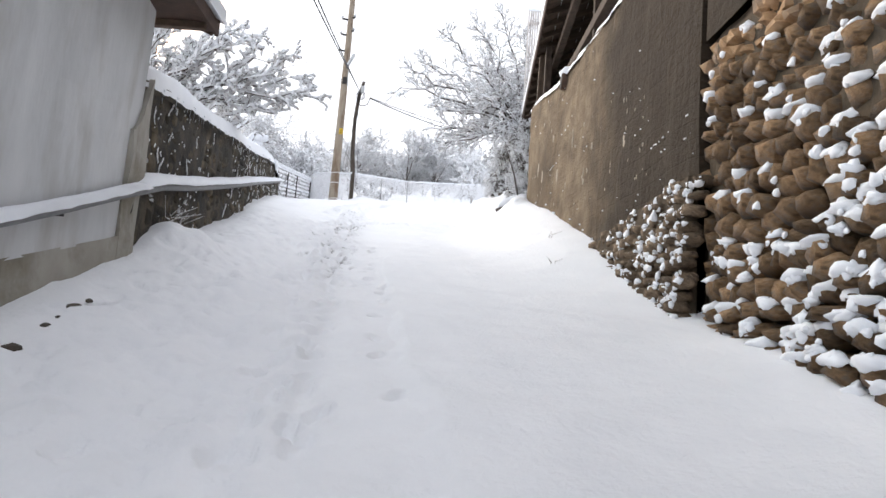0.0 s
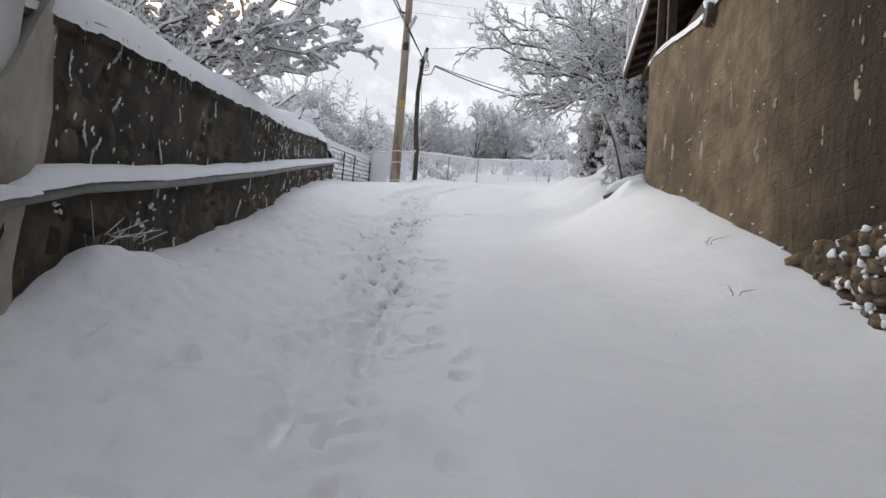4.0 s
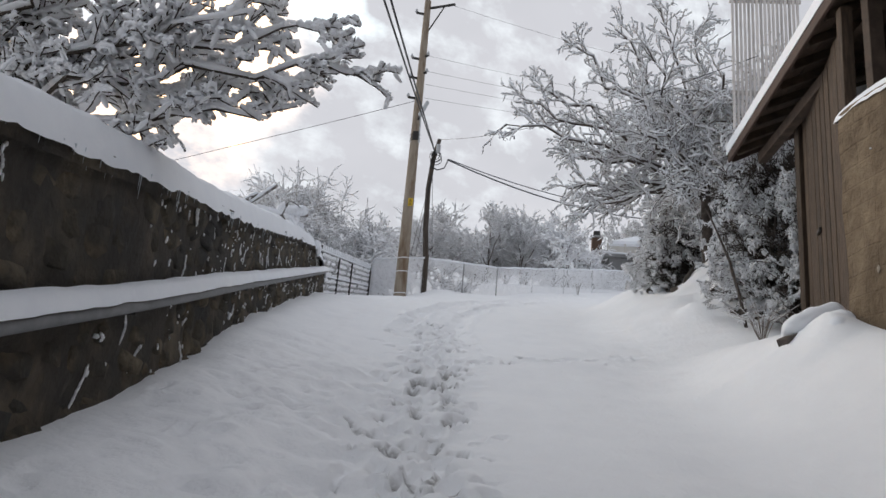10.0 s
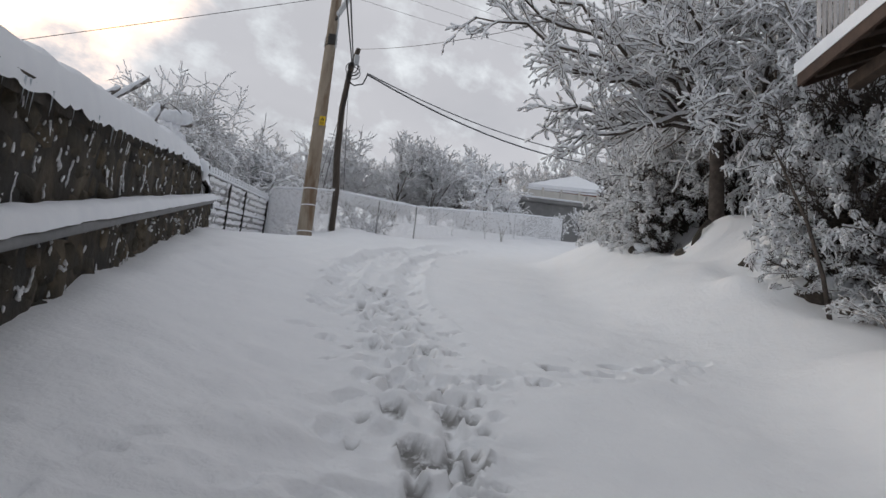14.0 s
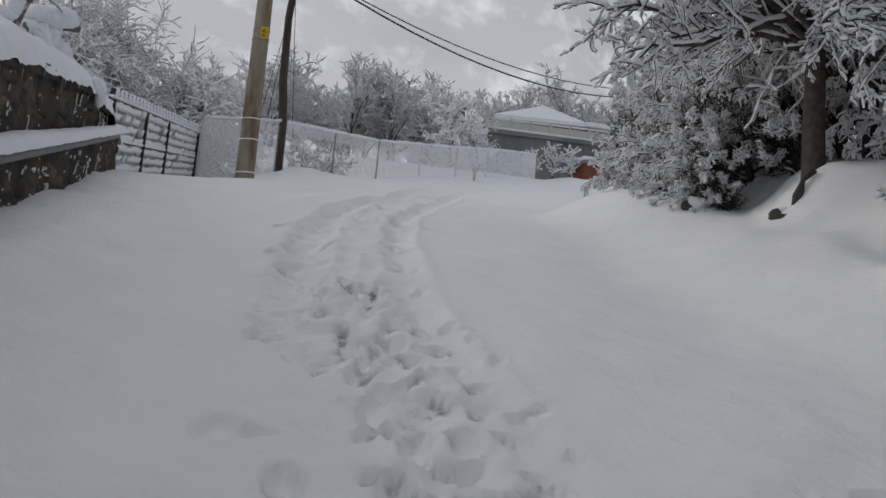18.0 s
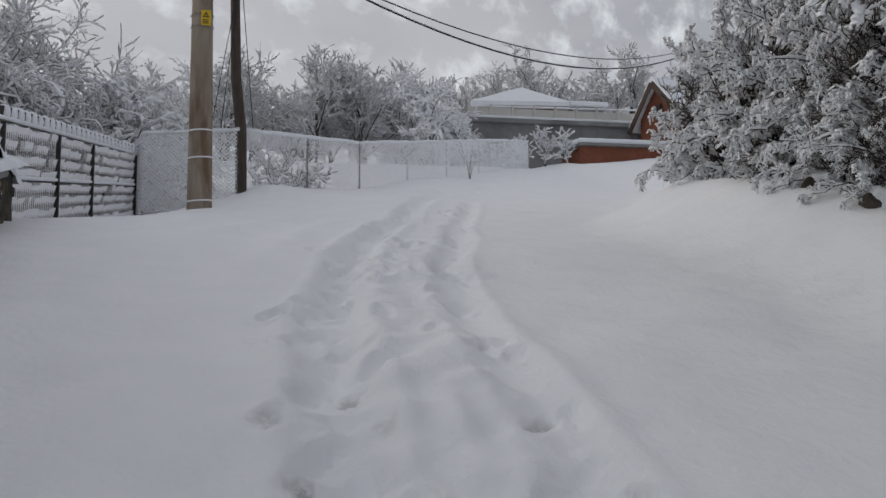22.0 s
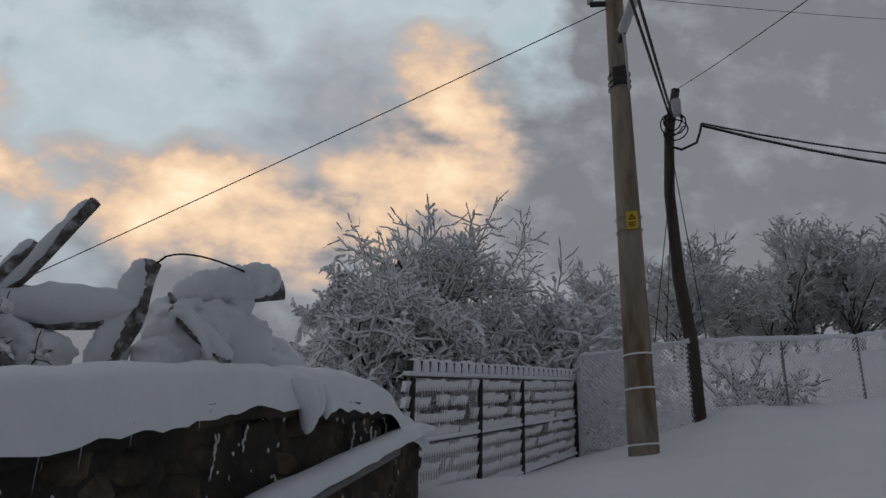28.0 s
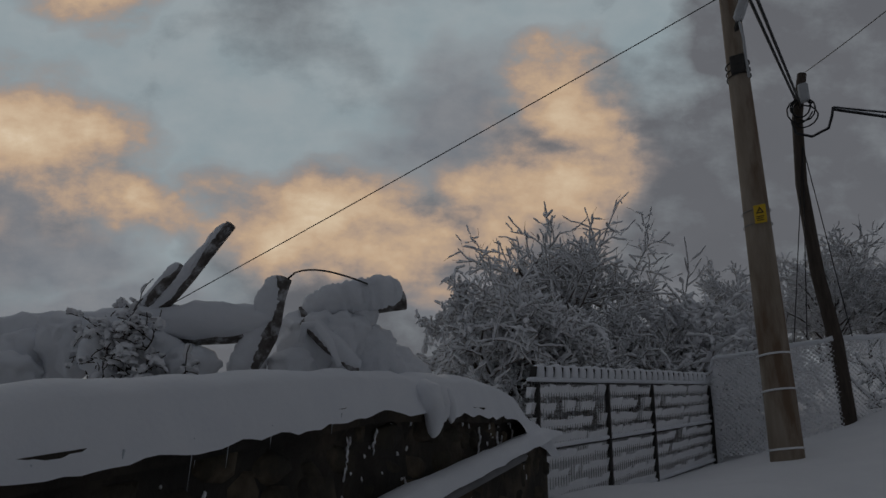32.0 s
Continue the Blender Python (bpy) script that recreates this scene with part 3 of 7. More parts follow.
    while y < 30:                      # two people went up here, one down
        for lane in (-0.16, 0.12):
            if 3 < y < 21 or rng.random() < 0.25:
                k = 1 if 8 < y < 18 else 0.6 if y < 21.5 else 0.3
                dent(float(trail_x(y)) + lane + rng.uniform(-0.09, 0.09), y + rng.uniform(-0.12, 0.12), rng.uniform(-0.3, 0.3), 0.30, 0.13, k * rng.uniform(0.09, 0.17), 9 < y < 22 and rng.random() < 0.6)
        if rng.random() < 0.5:
            dent(float(trail_x(y)) + rng.uniform(-0.9, 0.1), y, rng.uniform(-0.5, 0.5), 0.28, 0.13, rng.uniform(0.03, 0.09))
        y += rng.uniform(0.28, 0.42)
    for i in range(520):               # crumbled pits in the churned strip
        y = rng.uniform(8, 21)
        k = 1.0 if 10 < y < 18 else 0.5
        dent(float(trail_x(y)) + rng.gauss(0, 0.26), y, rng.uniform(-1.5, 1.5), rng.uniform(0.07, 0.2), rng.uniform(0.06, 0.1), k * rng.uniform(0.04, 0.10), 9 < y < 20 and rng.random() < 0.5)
    for i in range(240):
        y = rng.uniform(2, 15)
        dent(float(trail_x(y)) + rng.uniform(-1.9, -0.2), y, rng.uniform(-1.5, 1.5), rng.uniform(0.1, 0.3), rng.uniform(0.08, 0.14), rng.uniform(0.015, 0.045))
    y = 4.0
    while y < 12:                      # prints beside the right-hand rut
        dent(float(trail_x(y)) + 0.66 + rng.uniform(-0.12, 0.08), y, rng.uniform(-0.4, 0.4), rng.uniform(0.16, 0.3), rng.uniform(0.08, 0.12), rng.uniform(0.03, 0.09))
        y += rng.uniform(0.3, 1.1)
    for i in range(300):               # lumps and prints along both ruts of the upper lane
        y = rng.uniform(19, 31)
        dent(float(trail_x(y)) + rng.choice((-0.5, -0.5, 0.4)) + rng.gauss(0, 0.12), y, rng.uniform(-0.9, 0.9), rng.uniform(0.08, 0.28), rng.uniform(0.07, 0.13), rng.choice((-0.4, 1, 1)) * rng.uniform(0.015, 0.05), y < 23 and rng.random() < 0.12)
    for i in range(9):                 # steps that leave the trail for the wooden door
        t = (i + rng.uniform(-0.25, 0.25)) / 8
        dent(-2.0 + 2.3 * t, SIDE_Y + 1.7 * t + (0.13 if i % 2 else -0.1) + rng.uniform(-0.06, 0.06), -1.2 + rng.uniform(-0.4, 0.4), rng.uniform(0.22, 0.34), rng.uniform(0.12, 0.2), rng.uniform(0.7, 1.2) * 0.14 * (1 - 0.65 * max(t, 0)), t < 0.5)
    for i in range(60):                # crumbs kicked up beside them
        t = rng.random()
        dent(-2.0 + 2.3 * t, SIDE_Y + 1.7 * t + rng.gauss(0, 0.2), rng.uniform(-1.5, 1.5), rng.uniform(0.06, 0.16), rng.uniform(0.05, 0.1), rng.choice((-1, 1)) * rng.uniform(0.01, 0.03))
    sunk = np.clip(untrod - Z, 0, None)          # packed snow gives way only so far
    Z += sunk - 0.062 * np.tanh(sunk / 0.062)
    risen = np.clip(Z - untrod, 0, None)
    Z -= risen - 0.022 * np.tanh(risen / 0.022)
    # soft drift against the walls
    for side, k in ((left_x(Y), -1), (right_x(Y), 1)):
        d = (X - side) * -k
        on = (Y < 28.5) if k < 0 else (Y < 15.3)
        Z += 0.04 * np.exp(-np.clip(d, 0, 9) / 0.28) * on * (1 + 0.6 * value_noise(X, Y, 0.7, 21))
    # heaps of fallen snow
    for hx, hy, r, h in ((-3.0, 7.9, 0.45, 0.30), (-3.15, 8.7, 0.35, 0.12), (1.5, 15.0, 0.26, 0.15), (1.75, 15.55, 0.3, 0.10), (1.2, 16.3, 0.3, 0.08), (-2.62, 4.9, 0.28, 0.05), (-2.52, 4.1, 0.3, 0.05), (-4.4, 33.6, 0.9, 0.2), (1.6, 20.2, 0.35, 0.14), (1.9, 21.4, 0.5, 0.14), (2.1, 22.8, 0.4, 0.12), (-2.8, 10.6, 0.5, 0.08)):
        Z += h * np.exp(-(((X - hx) ** 2 + (Y - hy) ** 2) / r ** 2)) * (1 + 0.25 * value_noise(X, Y, 0.25, 22))
    ny, nx = X.shape
    idx = np.arange(ny * nx).reshape(ny, nx)
    F = np.stack([idx[:-1, :-1], idx[:-1, 1:], idx[1:, 1:], idx[1:, :-1]], -1).reshape(-1, 4)
    me = mesh_np("ground", np.stack([X, Y, Z], -1).reshape(-1, 3), F, ROAD_SNOW, smooth=True)
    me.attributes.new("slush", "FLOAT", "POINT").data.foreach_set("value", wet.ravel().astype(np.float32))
    return tagged(new("ground", me), "deep fresh snow over a sloping lane with a trodden trail and ruts", "ground", kind="structure")


build_ground()

# ---- setting on the left of the climb: house, retaining wall, pipe ----
def strip_wall(name, ys, face, lo, hi, thick, mat, rng_seed=0, rough=0.0, side=-1):
    """A wall that follows a plan line; face(y) is its lane side, lo(y) and hi(y) its foot and top. The face is uneven."""
    nz = 9
    vs, fs = [], []
    ys = np.asarray(ys, float)
    for back in (0, 1):
        for j in range(nz):
            t = j / (nz - 1)
            z = lo(ys) + (hi(ys) - lo(ys)) * t
            x = face(ys) + side * thick * back
            if not back:
                x = x - side * rough * (value_noise(ys, z, 0.35, rng_seed) + 0.5 * value_noise(ys, z, 0.13, rng_seed + 1))
            vs += list(zip(x, ys, z))
    n = len(ys)
    for back in (0, 1):
        o = back * nz * n
        for j in range(nz - 1):
            for i in range(n - 1):
                a = o + j * n + i
                f = (a, a + 1, a + 1 + n, a + n)
                fs.append(f if (back == 0) == (side < 0) else f[::-1])
    o, t0 = nz * n, (nz - 1) * n
    for i in range(n - 1):
        f = (t0 + i, t0 + i + 1, o + t0 + i + 1, o + t0 + i)
        fs.append(f if side < 0 else f[::-1])
    for i in (0, n - 1):
        for j in range(nz - 1):
            a, b = j * n + i, (j + 1) * n + i
            fs.append((a, b, o + b, o + a))
    return mesh_of(name, vs, fs, mat, smooth=False)


def snow_cap(name, ys, x0, x1, z0, h, seed, drip=0.05, step=0.07, end=True):
    """A soft ridge of snow lying on a ledge from x0(y) to x1(y) at height z0(y), with an uneven overhang."""
    ys = np.arange(ys[0], ys[1], step)
    prof = 9
    vs, fs = [], []
    nz = value_noise(ys, ys * 0 + 3.3, 0.9, seed)
    nf = value_noise(ys, ys * 0 + 1.3, 0.22, seed + 1)
    hh = h * (1 + 0.16 * nz + 0.08 * nf)
    if end:
        e = np.minimum(1, np.minimum(ys - ys[0], ys[-1] - ys) / 0.35)
        hh = hh * np.sqrt(np.clip(e, 0.05, 1))
    a, b, zz = x0(ys), x1(ys), z0(ys)
    for k in range(prof):
        t = k / (prof - 1)
        up = math.sin(math.pi * min(max(t, 0.0), 1.0)) ** 0.45
        xx = a + (b - a) * t
        zk = zz + hh * up
        if k in (0, prof - 1):
            zk = zz - drip * (0.9 + 0.2 * nf + 0.22 * value_noise(ys, ys * 0 + k, 0.09, seed + 5))
        vs += list(zip(xx + 0.015 * value_noise(ys, ys * 0 + k, 0.2, seed + 2), ys, zk))
    n = len(ys)
    for k in range(prof - 1):
        for i in range(n - 1):
            q = k * n + i
            fs.append((q, q + 1, q + 1 + n, q + n))
    fs.append(tuple(k * n for k in range(prof)))
    fs.append(tuple(k * n + n - 1 for k in range(prof))[::-1])
    me = mesh_of(name, vs, fs, SNOW, smooth=True)
    bm = bmesh.new()
    bm.from_mesh(me)
    bmesh.ops.recalc_face_normals(bm, faces=bm.faces)
    bm.to_mesh(me)
    bm.free()
    me.shade_smooth()
    return me


def wall_top(y):
    return np.interp(y, [7, 8.1, 9.2, 11, 11.8, 16.7, 22, 24.7, 27.2, 28.2], [3.85, 4.12, 4.34, 4.66, 4.82, 5.88, 7.17, 7.77, 8.06, 7.98])


def ledge_z(y):
    return np.interp(y, [-3, 4.73, 5.97, 6.9, 7.8, 9.3, 11.5, 15.9, 28, 29], [-0.65, 1.88, 2.29, 2.62, 2.88, 3.22, 3.78, 4.89, 7.88, 8.1])


def foot(y, x):
    return ground_z(x, y) - 0.5


ys_up = np.arange(7.0, 28.0, 0.12)
ys_low = np.arange(7.0, 28.01, 0.12)
wall_left = tagged(new("wall_left", strip_wall("wall_left", ys_up, lambda y: left_x(y) - 0.13, lambda y: ledge_z(y) - 0.4, wall_top, 0.4, RETAIN, 3, 0.025)),
                   "dark weathered masonry retaining wall with frost on its face", "wall", kind="structure")
wall_low = tagged(new("wall_left_base", strip_wall("wall_left_base", ys_low, left_x, lambda y: foot(y, left_x(y)), lambda y: ledge_z(y) - 0.02, 0.5, RETAIN, 9, 0.025)),
                  "thicker lower step of the dark masonry wall", "wall", kind="structure")
solid("snow_on_wall", snow_cap("snow_on_wall", (6.95, 28.25), lambda y: left_x(y) - 0.03 + 0.10 * smooth(26.6, 28, y), lambda y: left_x(y) - 0.72, lambda y: wall_top(y) - 0.20 * smooth(26.9, 27.7, y), 0.27, 31, 0.09), SNOW,
      "thick rounded ridge of snow lying on the masonry wall", "snow")
solid("snow_on_ledge", snow_cap("snow_on_ledge", (7.0, 28.15), lambda y: left_x(y) + 0.15, lambda y: left_x(y) - 0.16, lambda y: ledge_z(y) + 0.025, 0.10, 41, 0.02), SNOW,
      "line of snow along the step of the masonry wall", "snow")

# grey house whose gable stands at the start of the wall
house = thing("house", "grey plastered house wall with an overhanging eave at the lane", "house", (-3.2, 7.0, 2.0))


def hp(name, data, mat, label=""):
    ob = part(name, data, mat, house, label)
    ob.matrix_parent_inverse = Matrix.Translation(-house.location)
    return ob


yy = np.arange(-6.0, 7.01, 0.2)
hp("wall", strip_wall("wall", yy, lambda y: left_x(y) + 0.02 - 0.05 * smooth(6.4, 7, y), lambda y: lane_z(y) + 0.45, lambda y: y * 0 + 4.62, 0.35, PLASTER, 5, 0.008), PLASTER)
hp("plinth", strip_wall("plinth", yy, lambda y: left_x(y) + 0.026, lambda y: lane_z(y) - 0.6, lambda y: lane_z(y) + 0.47, 0.4, PLINTH, 6, 0.012), PLINTH, "stained grey plinth")
yq = np.arange(6.75, 7.56, 0.05)
hp("corner_render", strip_wall("corner_render", yq, lambda y: left_x(y) + 0.03 - 0.12 * smooth(7.15, 7.55, y), lambda y: lane_z(y) - 0.5, lambda y: 3.2 + 0.75 * smooth(6.75, 7.3, y), 0.4, PLINTH, 8, 0.03), PLINTH, "rough bare render at the corner of the house")
hp("end_wall", box((-9.0, 6.66, 0.5), (-3.57, 7.0, 4.62)), PLASTER)
hp("soffit", box((-9.0, -6.0, 4.62), (-2.72, 7.42, 4.66)), FASCIA, "brown boarded soffit")
hp("eave_board", beam((-2.70, -6.0, 4.66), (-2.70, 7.45, 4.66), 0.04, 0.16), FASCIA, "dark eave board")
hp("gable_board", beam((-2.72, 7.45, 4.68), (-5.8, 7.45, 6.1), 0.05, 0.2), FASCIA, "dark gable board")
for i in range(8):
    hp("rafter", beam((-2.75, 7.2 - 0.75 * i, 4.58), (-3.3, 7.2 - 0.75 * i, 4.58), 0.07, 0.08), ROOF_WOOD)
rv = [(-2.64, -6, 4.75), (-2.64, 7.5, 4.75), (-5.8, 7.5, 6.25), (-5.8, -6, 6.25), (-9.1, 7.5, 4.75), (-9.1, -6, 4.75)]
rv += [(x, y, z + 0.17) for x, y, z in rv]
hp("roof_snow", mesh_of("roof_snow", rv, [(0, 1, 2, 3), (3, 2, 4, 5), (6, 9, 8, 7), (9, 11, 10, 8), (1, 7, 8, 2), (2, 8, 10, 4), (0, 6, 7, 1), (0, 3, 9, 6), (3, 5, 11, 9)], SNOW), SNOW, "snow lying on the roof")

# pipe along house and wall
pts = [(float(left_x(y)) + 0.10, y, float(ledge_z(y)) - 0.03) for y in np.arange(-3, 28.2, 1.2)]
pipe = thing("wall_pipe", "grey steel pipe fixed along the house and the masonry wall", "pipe", pts[0])
inv = Matrix.Translation(-pipe.location)
part("tube", tube_mesh("tube", pts, 0.045, PIPE, 8), PIPE, pipe).matrix_parent_inverse = inv
for p in pts[1::3]:
    part("bracket", box((p[0] - 0.16, p[1] - 0.015, p[2] - 0.06), (p[0] + 0.02, p[1] + 0.015, p[2] - 0.035)), IRON, pipe).matrix_parent_inverse = inv
solid("snow_on_pipe", snow_cap("snow_on_pipe", (-3.0, 7.2), lambda y: left_x(y) + 0.165, lambda y: left_x(y) + 0.03, lambda y: ledge_z(y) + 0.0, 0.07, 51, 0.02), SNOW,
      "line of snow along the pipe on the house wall", "snow")

# tongues of snow hanging from the ridge near the end of the wall
for y, ln, r in ((25.30, 0.30, 0.085), (25.42, 0.2, 0.07), (25.60, 0.2, 0.045)):
    x, z = float(left_x(y)) - 0.03, float(wall_top(y)) + 0.06
    solid("snow_tongue", tube_mesh("snow_tongue", [(x - 0.08, y, z + 0.06), (x + 0.0, y, z + 0.02), (x + 0.035, y + 0.01, z - ln * 0.35), (x + 0.03, y + 0.03, z - ln * 0.7), (x + 0.03, y + 0.02, z - ln * 0.9), (x + 0.03, y + 0.02, z - ln)], [r * 0.8, r * 1.1, r * 0.95, r * 0.75, r * 0.5, r * 0.15], SNOW, 10, wob=0.12, seed=int(y * 10)), SNOW,
          "tongue of snow sagging from the ridge on the wall", "snow", group="tongues of snow")

# log pile behind the wall
def log(label, p, q, r, seed, snow=0.06):
    p, q = Vector(p), Vector(q)
    ob = thing("log", label, "log", tuple(p), group="log pile")
    n = 9
    pts = [(q - p) * (i / (n - 1)) + 0.02 * Vector((math.sin(seed + i), math.cos(seed * 2 + i), 0)) for i in range(n)]
    part("bark", tube_mesh("bark", pts, [r * (1 - 0.12 * i / n) for i in range(n)], FROSTED_BARK, 10, wob=0.06, seed=seed), FROSTED_BARK, ob, "dark bark dusted with frost")
    d = (q - p).normalized()
    up = (Vector((0, 0, 1)) - d * d.z).normalized() if abs(d.z) < 0.98 else Vector((0, 1, 0))
    up = (up + 0.8 * (Vector((0.62, -0.78, 0)) - d * d.dot(Vector((0.62, -0.78, 0))))).normalized()      # driven against the lane side
    side_ = d.cross(up)
    m, sp_, rad = 44, [], []
    h = max(snow, 0.012)
    for i in range(m):
        t = i / (m - 1)
        lump = noise.noise(Vector((t * (q - p).length * 2.6, seed * 3.3, 0))) + 0.5 * noise.noise(Vector((t * (q - p).length * 7, seed, 2)))
        e = math.sqrt(max(0.02, 1 - (2 * t - 1) ** 8))
        rad.append((r * 0.78 + h * 0.42 * (1 + 0.55 * lump)) * e)
        sp_.append((q - p) * t + up * (r * 0.40 + h * 0.5 * (1 + 0.5 * lump)) + side_ * 0.02 * lump)
    part("log_snow", tube_mesh("log_snow", sp_, rad, SNOW, 16, wob=0.11, seed=seed + 3), SNOW, ob, "snow lying on the log")
    return ob


log("long leaning log sticking out of the pile with snow on it", (-8.1, 23.94, 8.10), (-7.06, 23.97, 8.92), 0.042, 1, 0.028)
log("shorter leaning log sticking out of the pile", (-8.05, 23.9, 8.26), (-7.48, 23.92, 8.68), 0.046, 2, 0.028)
log("short cut log in the pile", (-7.95, 24.02, 8.18), (-7.59, 24.04, 8.41), 0.05, 8, 0.02)
log("long level log under thick snow", (-9.6, 23.0, 8.10), (-7.02, 24.42, 8.27), 0.075, 3, 0.15)
log("leaning stump capped with snow", (-7.30, 24.44, 7.85), (-6.89, 24.37, 8.62), 0.065, 4, 0.08)
log("thick cut log with a dark end under snow", (-7.25, 24.9, 8.50), (-6.74, 25.49, 8.72), 0.085, 5, 0.13)
log("half-buried log in the pile", (-7.1, 24.75, 8.42), (-6.75, 25.0, 8.05), 0.04, 7, 0.07)
solid("draped_branch", tube_mesh("draped_branch", [(-6.96, 24.62, 8.22), (-6.92, 24.6, 8.34), (-6.82, 24.62, 8.33), (-6.74, 24.68, 8.22), (-6.68, 24.74, 8.05)], [0.02, 0.03, 0.032, 0.03, 0.02], SNOW, 8, wob=0.12), SNOW, "thin bent branch coated with snow over the log pile", "branch")
HEAP = ((-8.76, 23.29, 8.10, 0.16), (-8.50, 23.47, 8.10, 0.16), (-8.28, 23.65, 8.19, 0.20), (-7.92, 23.79, 8.17, 0.21), (-7.68, 23.92, 8.11, 0.15), (-7.51, 24.10, 7.99, 0.18), (-8.40, 23.37, 7.90, 0.16), (-7.22, 24.94, 8.34, 0.24), (-7.07, 25.15, 8.40, 0.22), (-6.98, 25.39, 8.32, 0.23), (-6.95, 25.62, 8.18, 0.25), (-7.14, 24.72, 8.08, 0.15), (-7.17, 25.04, 8.58, 0.11), (-7.03, 25.27, 8.60, 0.15), (-6.95, 25.81, 8.12, 0.21), (-7.32, 24.47, 8.06, 0.12))
for k, (a, b, label) in enumerate(((0, 7, "lumpy snow caught on brushwood beside the leaning logs"), (7, 16, "lumpy snow heaped over the cut logs"))):
    heap = thing("snow_heap", label, "snow", HEAP[a][:3])
    for x, y, z, r in HEAP[a:b]:
        bm = bmesh.new()
        for v in bmesh.ops.create_icosphere(bm, subdivisions=4, radius=1)["verts"]:
            n_ = v.co.copy()
            w_ = Vector((x, y, z)) + n_ * r
            k_ = 1 + 0.26 * noise.noise(w_ * 4.0) + 0.24 * noise.noise(w_ * 10.0) + 0.16 * noise.noise(w_ * 21.0) + 0.05 * noise.noise(w_ * 45.0)
            v.co = Vector((x, y, z)) + Vector((n_.x * r * 1.1, n_.y * r * 1.1, n_.z * r * (0.85 if n_.z > 0 else 1.5))) * k_ - heap.location
        part("lump", bm, SNOW, heap).data.shade_smooth()


def mound(name, label, cx, cy, rx, ry, base, h, seed):
    n, m = 36, 14
    vs, fs = [(cx, cy, base + h)], []
    for j in range(1, m + 1):
        t = j / m
        for i in range(n):
            a = 2 * math.pi * i / n
            k = 1 + 0.18 * noise.noise(Vector((math.cos(a) * 1.3, math.sin(a) * 1.3, seed)))
            x, y = cx + math.cos(a) * rx * t * k, cy + math.sin(a) * ry * t * k
            z = base + h * (0.5 + 0.5 * math.cos(math.pi * t)) + 0.07 * (1 - t) * noise.noise(Vector((x * 2.2, y * 2.2, seed))) - (0.4 if j == m else 0)
            vs.append((x, y, z))
    for i in range(n):
        fs.append((0, 1 + i, 1 + (i + 1) % n))
        for j in range(m - 1):
            a, b = 1 + j * n + i, 1 + j * n + (i + 1) % n
            fs.append((a, a + n, b + n, b))
    return solid(name, mesh_of(name, vs, fs, SNOW, smooth=True), SNOW, label, "snow")


mound("snow_mound", "mound of snow over the log pile behind the wall", -7.95, 26.2, 1.1, 1.3, 7.6, 0.72, 2.0)
mound("snow_mound", "mound of snow slumping towards the end of the wall", -7.62, 26.9, 0.68, 1.3, 7.7, 0.72, 4.0)
mound("snow_mound", "mound of snow over the log pile behind the wall", -8.9, 25.2, 1.7, 0.8, 7.5, 0.5, 5.0)
mound("snow_mound", "mound of snow over the log pile behind the wall", -11.2, 25.0, 1.9, 1.1, 7.6, 0.6, 7.0)
solid("loose_wire", tube_mesh("loose_wire", [(-6.89 + 0.11 * t, 24.37 + 1.01 * t, 8.62 + 0.14 * t + 0.10 * math.sin(math.pi * t ** 0.6)) for t in np.linspace(0, 1, 18)], 0.007, CABLE, 6), CABLE,
      "loose black wire arching over the log pile", "wire")

# ---- setting on the right: rubble wall, earthen barn, roof ----
def barn_top(y):
    return 6.62 + 0.30 * smooth(13.2, 15.3, y) + 0.05 * value_noise(np.asarray(y, float), np.asarray(y, float) * 0, 0.8, 61)


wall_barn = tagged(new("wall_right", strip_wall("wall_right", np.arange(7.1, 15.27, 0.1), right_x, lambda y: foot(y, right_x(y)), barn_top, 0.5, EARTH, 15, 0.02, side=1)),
                   "brown earthen plaster barn wall with frost specks", "wall", kind="structure")
rubble = tagged(new("wall_rubble", strip_wall("wall_rubble", np.arange(-3.0, 7.2, 0.15), lambda y: right_x(y) + 0.12 + 0.0 * y, lambda y: foot(y, right_x(y)), lambda y: y * 0 + 4.75, 0.6, MORTAR, 17, 0.03, side=1)),
                "rubble wall of rough brown field stones with snow in its joints", "wall", kind="structure")
tagged(new("wall_upper", strip_wall("wall_upper", np.arange(-3.0, 7.1, 0.2), lambda y: right_x(y) + 0.02, lambda y: y * 0 + 4.75, lambda y: y * 0 + 6.9, 0.5, EARTH, 19, 0.015, side=1)),
       "brown earthen plaster above the rubble wall", "wall", kind="structure")
solid("snow_on_barn_wall", snow_cap("snow_on_barn_wall", (7.2, 15.3), lambda y: right_x(y) - 0.03, lambda y: right_x(y) + 0.34, barn_top, 0.12, 71, 0.06), SNOW,
      "ridge of snow on the barn wall under the eave", "snow")

# roof over the barn
EAVE_A, EAVE_B = Vector((1.10, -3.0, 8.4)), Vector((2.0, 19.68, 8.32))
roof = thing("barn_roof", "old barn roof of dark timbers with snow on top", "roof", tuple(EAVE_B))
rinv = Matrix.Translation(-roof.location)


def rp(name, data, mat, label=""):
    ob = part(name, data, mat, roof, label)
    ob.matrix_parent_inverse = rinv
    return ob


def slope(p, d, lift=0.0):
    """A point d metres up the roof from a point p of the eave."""
    return Vector((p.x + 0.91 * d, p.y - 0.16 * d * (1 if p.y > 19 else 0), p.z + 0.40 * d + lift))


